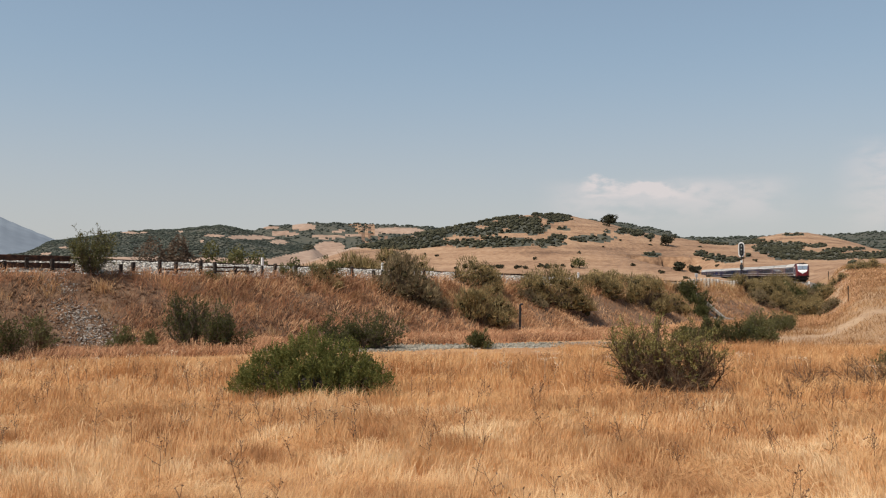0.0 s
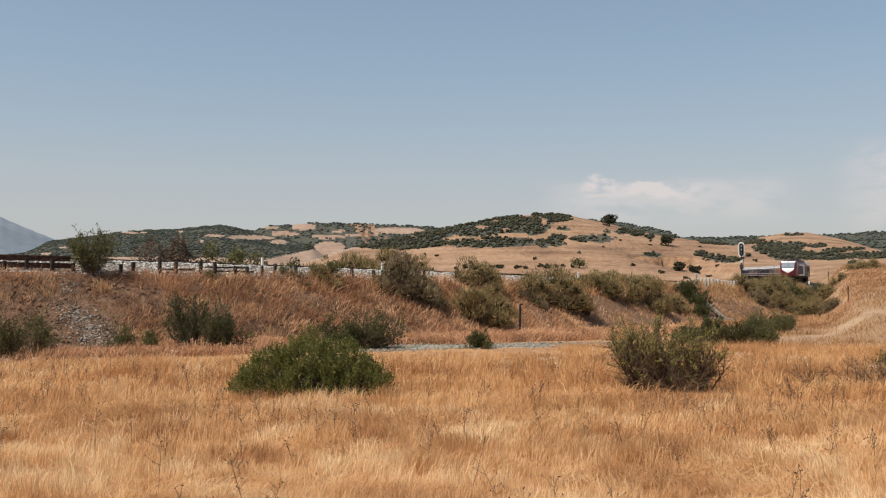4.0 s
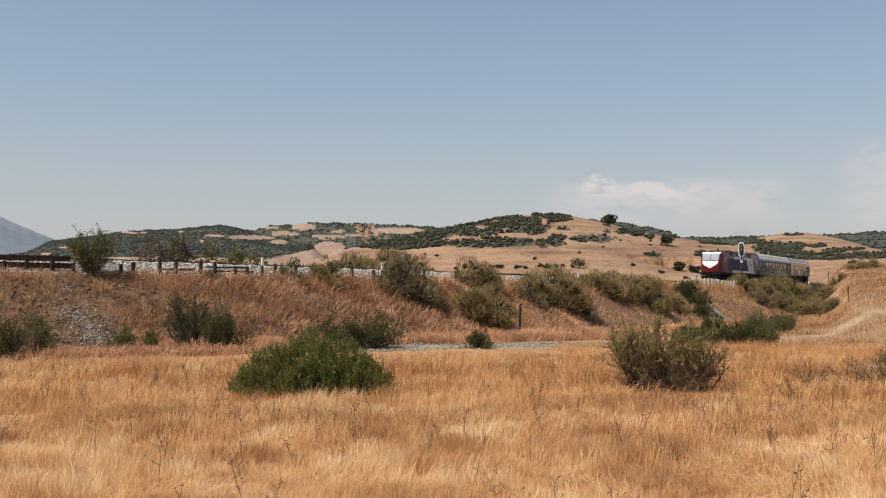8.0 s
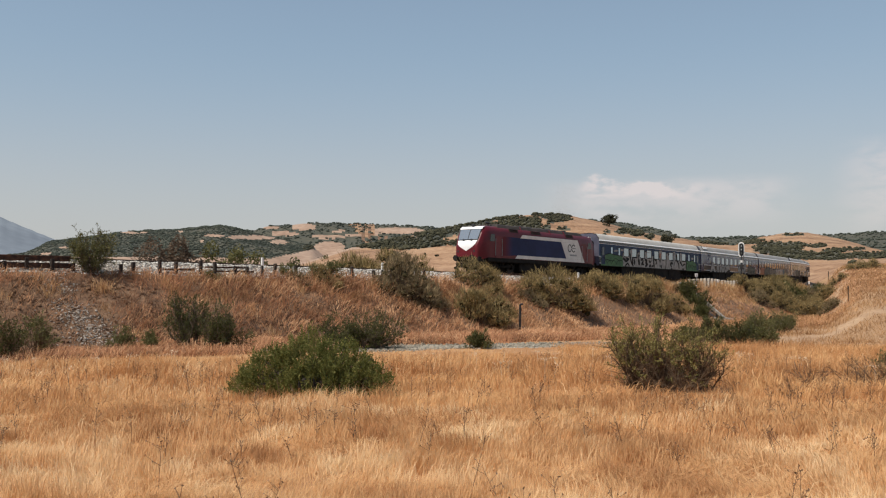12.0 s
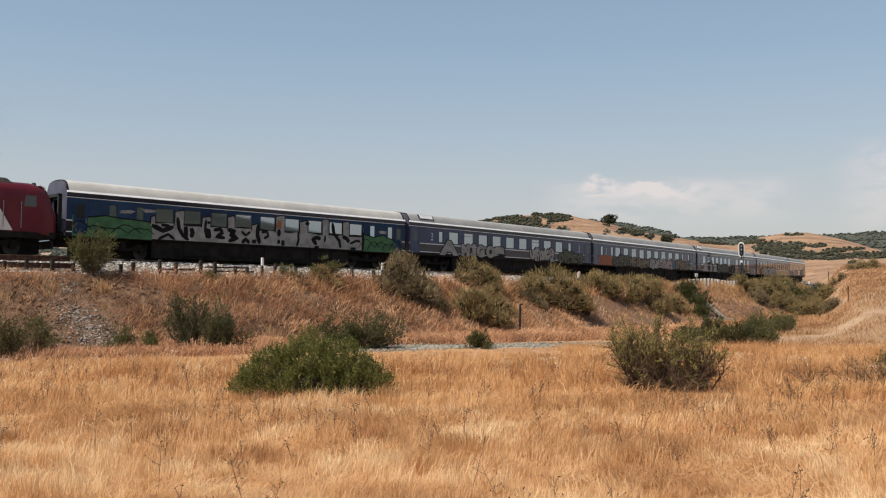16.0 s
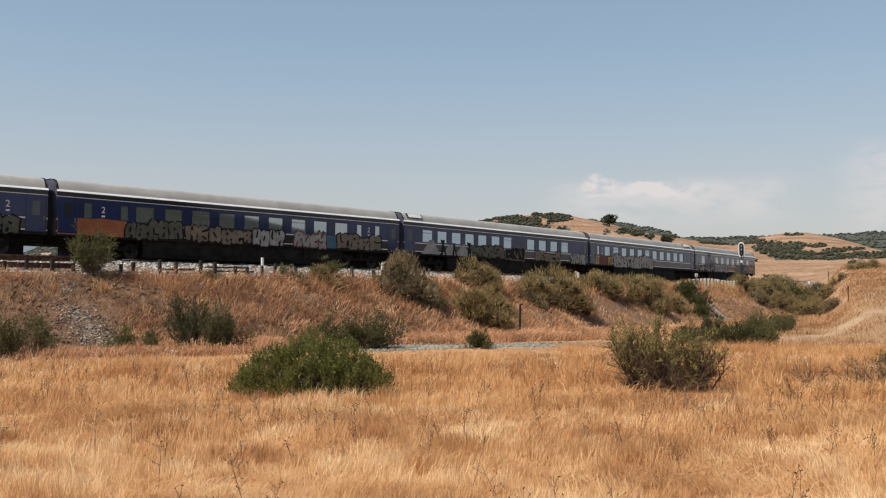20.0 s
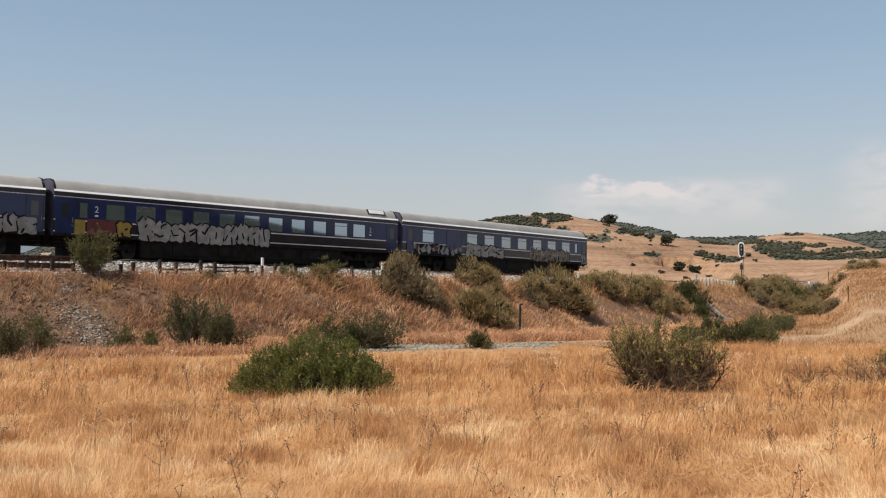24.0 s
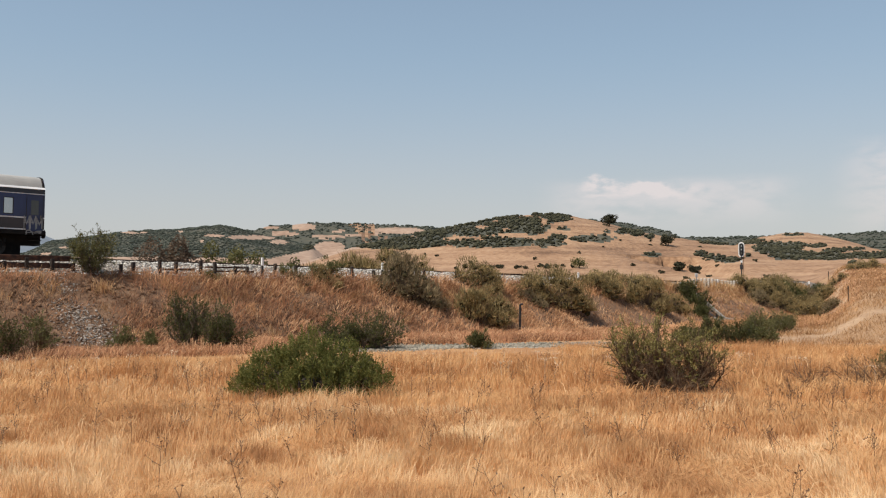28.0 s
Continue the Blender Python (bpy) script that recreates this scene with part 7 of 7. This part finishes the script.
def fence_post(s, h, w=0.16, d=4.0, mat=None, tip=0.0, label="blackened timber fence post beside the ballast"):
    ob = thing("fence_post" if not tip else "marker_post", label if not tip else "dark post with a white painted top beside the ballast", "post", "fence posts along the line" if not tip else "white-topped marker posts", lineside(s, d))
    part("shaft", post_mesh(h - tip, w, int(s * 10) + 900), mat or OLD_WOOD, ob)
    if tip:
        part("cap", boxes((-w / 2 - 0.012, w / 2 + 0.012, -w / 2 - 0.012, w / 2 + 0.012, h - tip + 0.004, h), bevel=0.02), WHITE_PAINT, ob, "white painted top")
    return ob


for s in (-24, -22.7, -21.2, -19.8, -18.4, -17.0, -15.9, -14.6, -13.5, -10.85, -10.15, -8.55, -7.55, -5.95, -5.0, -3.6, -2.75, -0.7, 0.9, 2.4, 5.6, 7.55, 12.6, 16.1, 20.6):
    fence_post(s, 0.64 + 0.18 * math.sin(s * 7.1), 0.18)
for s in np.arange(57.4, 75, 1.15):
    fence_post(float(s), 1.05 + 0.1 * math.sin(s * 5), 0.27, 4.0, PALE_POST, label="bleached pale fence post on the bank's edge")
for s in (-1.65, 8.4):
    fence_post(s, 1.15, 0.125, 4.0, BLACK_PAINT, 0.5)
for s, h in ((18.3, 0.95), (33.0, 1.0), (66.2, 1.0), (100.0, 1.1), (124.0, 1.1)):
    fence_post(s, h + 0.1, 0.16, 4.0, BLACK_PAINT, 0.5)


def fence_rail(s0, s1, h, seed, t=0.06):
    a, b = off_track(s0, 3.88, -0.95 + h), off_track(s1, 3.88, -0.95 + h + 0.04)
    rng = random.Random(seed)
    bm = boxes((0, float(np.linalg.norm(b - a)), -0.05, 0.05, -t, t), bevel=0.015)
    for v in bm.verts:
        v.co.z += rng.uniform(-0.012, 0.012)
    ob = part("fence_rail", bm, RUST)
    d = Vector(b - a)
    ob.matrix_basis = Matrix.Translation(a) @ d.to_track_quat("X", "Z").to_matrix().to_4x4()
    tagged(ob, "rusty horizontal rail fixed to the fence posts", "fence rail", "fence rails along the line")


for k, (s0, s1, h, t) in enumerate(((-26, -20, 0.58, 0.14), (-20, -13.6, 0.54, 0.14), (-26, -20, 0.16, 0.14), (-20, -13.5, 0.16, 0.14), (-8.3, -6.3, 0.16, 0.06), (-5.6, -2.7, 0.36, 0.05), (-5.3, -2.2, 0.13, 0.05), (20.4, 26, 0.6, 0.06))):
    fence_rail(s0, s1, h, k, t)


def signal():
    ob = thing("railway_signal", "railway signal with black oval head and white rim", "signal", m=lineside(77.6, 3.4))
    bm = bmesh.new()
    tube(bm, (0, 0, 0), (0, 0, 4.5), 0.085, 0.075, n=12)
    part("mast", bm, BLACK_PAINT, ob)
    part("base", boxes((-0.3, 0.3, -0.3, 0.3, 0, 0.3), bevel=0.03), CONCRETE, ob)
    turn = pose(0, 0, 0, 0, 0, 166 - math.degrees(float(np.interp(77.6, SS, TURN))))

    def oval(w, h, n=28):
        pts = []
        for i in range(n):
            a = 2 * math.pi * i / n
            cx, cz = math.cos(a) * w, math.sin(a) * w
            pts.append((cx, cz + (h - w if math.sin(a) > 0.001 else -(h - w) if math.sin(a) < -0.001 else 0)))
        return pts
    for nm, w, h, y0, y1, mt in (("rim", 0.38, 0.98, -0.02, 0.05, WHITE_PAINT), ("head", 0.27, 0.80, -0.25, 0.10, BLACK_PAINT)):
        bm = bmesh.new()
        slab(bm, [(x, z + 5.05) for x, z in oval(w, h)], y0, y1)
        hd = part(nm, bm, mt, ob, "", turn)
    for z in (4.6, 5.05, 5.5):
        bm = bmesh.new()
        tube(bm, (0, 0.10, z), (0, 0.13, z), 0.1, n=14)
        part("lens", bm, LOCO_GLASS, hd)
        bm = bmesh.new()
        box(bm, -0.13, 0.13, 0.10, 0.32, z + 0.11, z + 0.125)
        part("hood", bm, BLACK_PAINT, hd)
    part("number_plate", boxes((-0.14, 0.14, 0.09, 0.11, 3.35, 3.65)), WHITE_PAINT, ob, "", turn)
    part("relay_box", boxes((-0.2, 0.2, -0.16, 0.16, 2.5, 3.1), bevel=0.02), BLACK_PAINT, ob)
    bm = bmesh.new()
    for k in range(9):
        tube(bm, (-0.2, -0.22, 0.5 + 0.4 * k), (0.2, -0.22, 0.5 + 0.4 * k), 0.015, n=6)
    for q in (-0.2, 0.2):
        tube(bm, (q, -0.22, 0.3), (q, -0.22, 4.1), 0.02, n=6)
    part("ladder", bm, RUST, ob)


signal()


def board_post():
    ob = thing("sign_post", "thin post with a small square white board by the line", "sign", m=lineside(58.3, 4.4))
    bm = bmesh.new()
    tube(bm, (0, 0, 0), (0, 0, 1.7), 0.05, n=8)
    part("post", bm, GALVANISED, ob)
    part("board", boxes((-0.2, 0.2, -0.02, 0.02, 1.45, 1.85), bevel=0.01), WHITE_PAINT, ob, "", pose(0, 0, 0, 0, 0, -30))
    part("foot", boxes((-0.12, 0.12, -0.12, 0.12, 0, 0.5), bevel=0.02), WHITE_PAINT, ob)


board_post()


def hooked_pole():
    ob = thing("iron_pole", "short black iron pole with a bent top beside the road", "pole", m=at_ground(5.48, 66.6))
    bm = bmesh.new()
    tube(bm, (0, 0, 0), (0.03, 0, 1.95), 0.09, 0.08, n=8)
    part("shaft", bm, BLACK_PAINT, ob)
    bm = bmesh.new()
    tube(bm, (0.03, 0, 1.92), (0.22, 0, 2.0), 0.08, 0.06, n=8)
    part("bent_top", bm, BLACK_PAINT, ob)


hooked_pole()
for k, (x, y, h) in enumerate(((43.4, 100.0, 1.7), (43.0, 107.8, 1.3), (25.2, 71.8, 1.3), (62.0, 150.0, 1.5))):
    ob = part("field_post", post_mesh(h, 0.09, 700 + k, 0.1), OLD_WOOD, None, "", at_ground(x, y))
    tagged(ob, "grey wooden fence post leaning in dry grass", "post", "old field posts")


def chute():
    """A concrete channel that drains the track down the bank."""
    ob = thing("drain_chute", "stained concrete drain channel down the embankment", "drain")
    p = [off_track(54.5 - 0.9 * k, 4.4 + 1.35 * k) for k in range(6)]
    pts = [Vector((q[0], q[1], float(ground(q[0], q[1])) + 0.02)) for q in p]
    for a, b in zip(pts, pts[1:]):
        d = b - a
        m = Matrix.Translation(a) @ d.to_track_quat("X", "Z").to_matrix().to_4x4()
        # concrete floor coloured near-black to paint the channel's shade in
        part("shaded_channel_floor", boxes((0, d.length + 0.05, -0.5, 0.5, -0.15, 0.0)), UNDER, ob, "", m)
        for q in (-0.6, 0.6):
            part("channel_wall", boxes((0, d.length - 0.02, q - 0.09, q + 0.09, -0.15, 0.26), bevel=0.02), CONCRETE, ob, "", m)
    part("headwall", boxes((-1.0, 1.0, -0.15, 0.15, -0.3, 0.75), bevel=0.03), CONCRETE, ob, "", Matrix.Translation(pts[0]) @ pose(0, 0, 0, 0, 0, math.degrees(float(np.interp(54.5, SS, TURN)))))


chute()


def umbels():
    """Pale dry flower heads standing over the grass."""
    rng = np.random.default_rng(55)
    n = 46
    x, y = scatter(rng, n, 19, 25, -26, 27)
    z = ground(x, y)
    h = rng.uniform(0.38, 0.55, n)
    base = np.stack([x, y, z], 1)
    tip = base + np.stack([rng.normal(0, 0.06, n), rng.normal(0, 0.06, n), h], 1)
    v, q = sticks(base, tip, 0.006, 0.004)
    k = np.repeat(np.arange(n), 22)
    p = tip[k] + rng.normal(0, 1, (len(k), 3)) * [0.06, 0.06, 0.02]
    v2, q2 = leaf_quads(p, rng.uniform(0.012, 0.022, len(p)), rng)
    return fast_mesh("dry_flowers", np.concatenate([v, v2]), np.concatenate([q, q2 + len(v)]))


def weeds():
    """Dark dead weeds: a stalk with a few side twigs and seed heads."""
    rng = np.random.default_rng(56)
    n = 340
    x, y = scatter(rng, n, 5.5, 24, -27, 27)
    k = rng.integers(0, 24, n)
    near = rng.random(n) < 0.35
    x, y = np.where(near, x[k] + rng.normal(0, 0.45, n), x), np.where(near, y[k] + rng.normal(0, 0.45, n), y)
    base = np.stack([x, y, ground(x, y)], 1)
    h = rng.uniform(0.25, 0.55, n)
    top = base + np.stack([rng.normal(0, 0.09, n), rng.normal(0, 0.09, n), h], 1)
    k = np.repeat(np.arange(n), 9)
    u = rng.uniform(0.4, 0.95, len(k))[:, None]
    a = base[k] * (1 - u) + top[k] * u
    b = a + rng.normal(0, 1, (len(k), 3)) * [0.05, 0.05, 0.02] + [0, 0, 0.06]
    v1, q1 = sticks(base, top, 0.004, 0.002)
    v2, q2 = sticks(a, b, 0.0022, 0.0015)
    v3, q3 = leaf_quads(np.concatenate([b, top]), 0.017, rng)
    return fast_mesh("dead_weeds", np.concatenate([v1, v2, v3]), np.concatenate([q1, q2 + len(v1), q3 + len(v1) + len(v2)]))


tagged(part("dead_weeds", weeds(), WEED), "dark dead weed stalks standing in the field", "weeds", kind="stuff")
tagged(part("dry_flowers", umbels(), FLOWER), "pale dried flower heads above the grass", "flowers", kind="stuff")

# ---- exhaust ----
SMOKE = material("brown_exhaust", ((0.10, 0.085, 0.07), (0.17, 0.15, 0.125)), 1.0, size=0.3, spec=0.0, thin=0.4)
PUFFS = []


def exhaust():
    """Thin exhaust: loose drifts of tiny soot flecks, each drift rigid."""
    rng = np.random.default_rng(61)
    for k in range(5):
        n = 4200
        p = rng.normal(size=(n, 3)) * [0.5 + 0.12 * k, 0.3 + 0.08 * k, 0.5 + 0.07 * k]
        p += 0.18 * np.sin(p[:, [1, 2, 0]] * 3 + k)
        v, q = leaf_quads(p, rng.uniform(0.0035, 0.007, n), rng, 0.0, 0.8)
        ob = tagged(part("exhaust_puff", fast_mesh("exhaust_puff", v, q), SMOKE), "thin drift of brown diesel exhaust above the locomotive", "smoke", "exhaust drifts", "stuff")
        PUFFS.append(ob)


exhaust()

# ---- the train's run ----


def car_pose(s, half):
    a, b = rail_at(s - half), rail_at(s + half)
    f = a - b
    f = f / np.linalg.norm(f)
    c = (a + b) / 2
    return pose(c[0], c[1], c[2], 0, -math.degrees(math.asin(f[2])), math.degrees(math.atan2(f[1], f[0])))


def motions():
    times = [i * 1.0 for i in range(29)]
    cars = [(LOCO, -26.4 + 0.2 - 9.85, 5.7)] + [(c, -13.2 + CAR * k - (0.03 if k == 0 else 0), 9.5) for k, c in enumerate(COACHES)]
    # the train's small gains and losses on an even speed
    slip_t = (0, 6, 8, 9, 12, 14.5, 15, 17, 20, 21, 25, 26, 28)
    slip = (0.9, 0.9, 1.0, 1.1, 0.9, 0.35, 0.2, -0.2, -0.25, -0.15, 0.0, 0.15, 0.3)
    # wheels roll with the track
    ticks = [i / FPS for i in range(int(SECONDS * FPS) + 1)]
    for ob in WHEELS:
        x = ob.location.x
        walk(ob, [(t, pose(x, 0, 0.46 - 0.5 * DROP, 0, math.degrees(SPEED * t / 0.46) % 360, 0)) for t in ticks])
    # the exhaust rides with the locomotive, each drift higher and further behind
    s_loco = cars[0][1]
    for k, ob in enumerate(PUFFS):
        rows = []
        for t in times:
            s = s_loco - SPEED * (t - 17) + float(np.interp(t, slip_t, slip)) + 4.4 + 0.45 * k
            p = off_track(s, 0.0, 4.5 + 0.85 * k)
            rows.append((t, pose(p[0], p[1], p[2], 0, 0, 8 * k)))
        walk(ob, rows)
    for ob, s17, half in cars:
        walk(ob, [(t, car_pose(s17 - SPEED * (t - 17) + float(np.interp(t, slip_t, slip)), half)) for t in times])


motions()
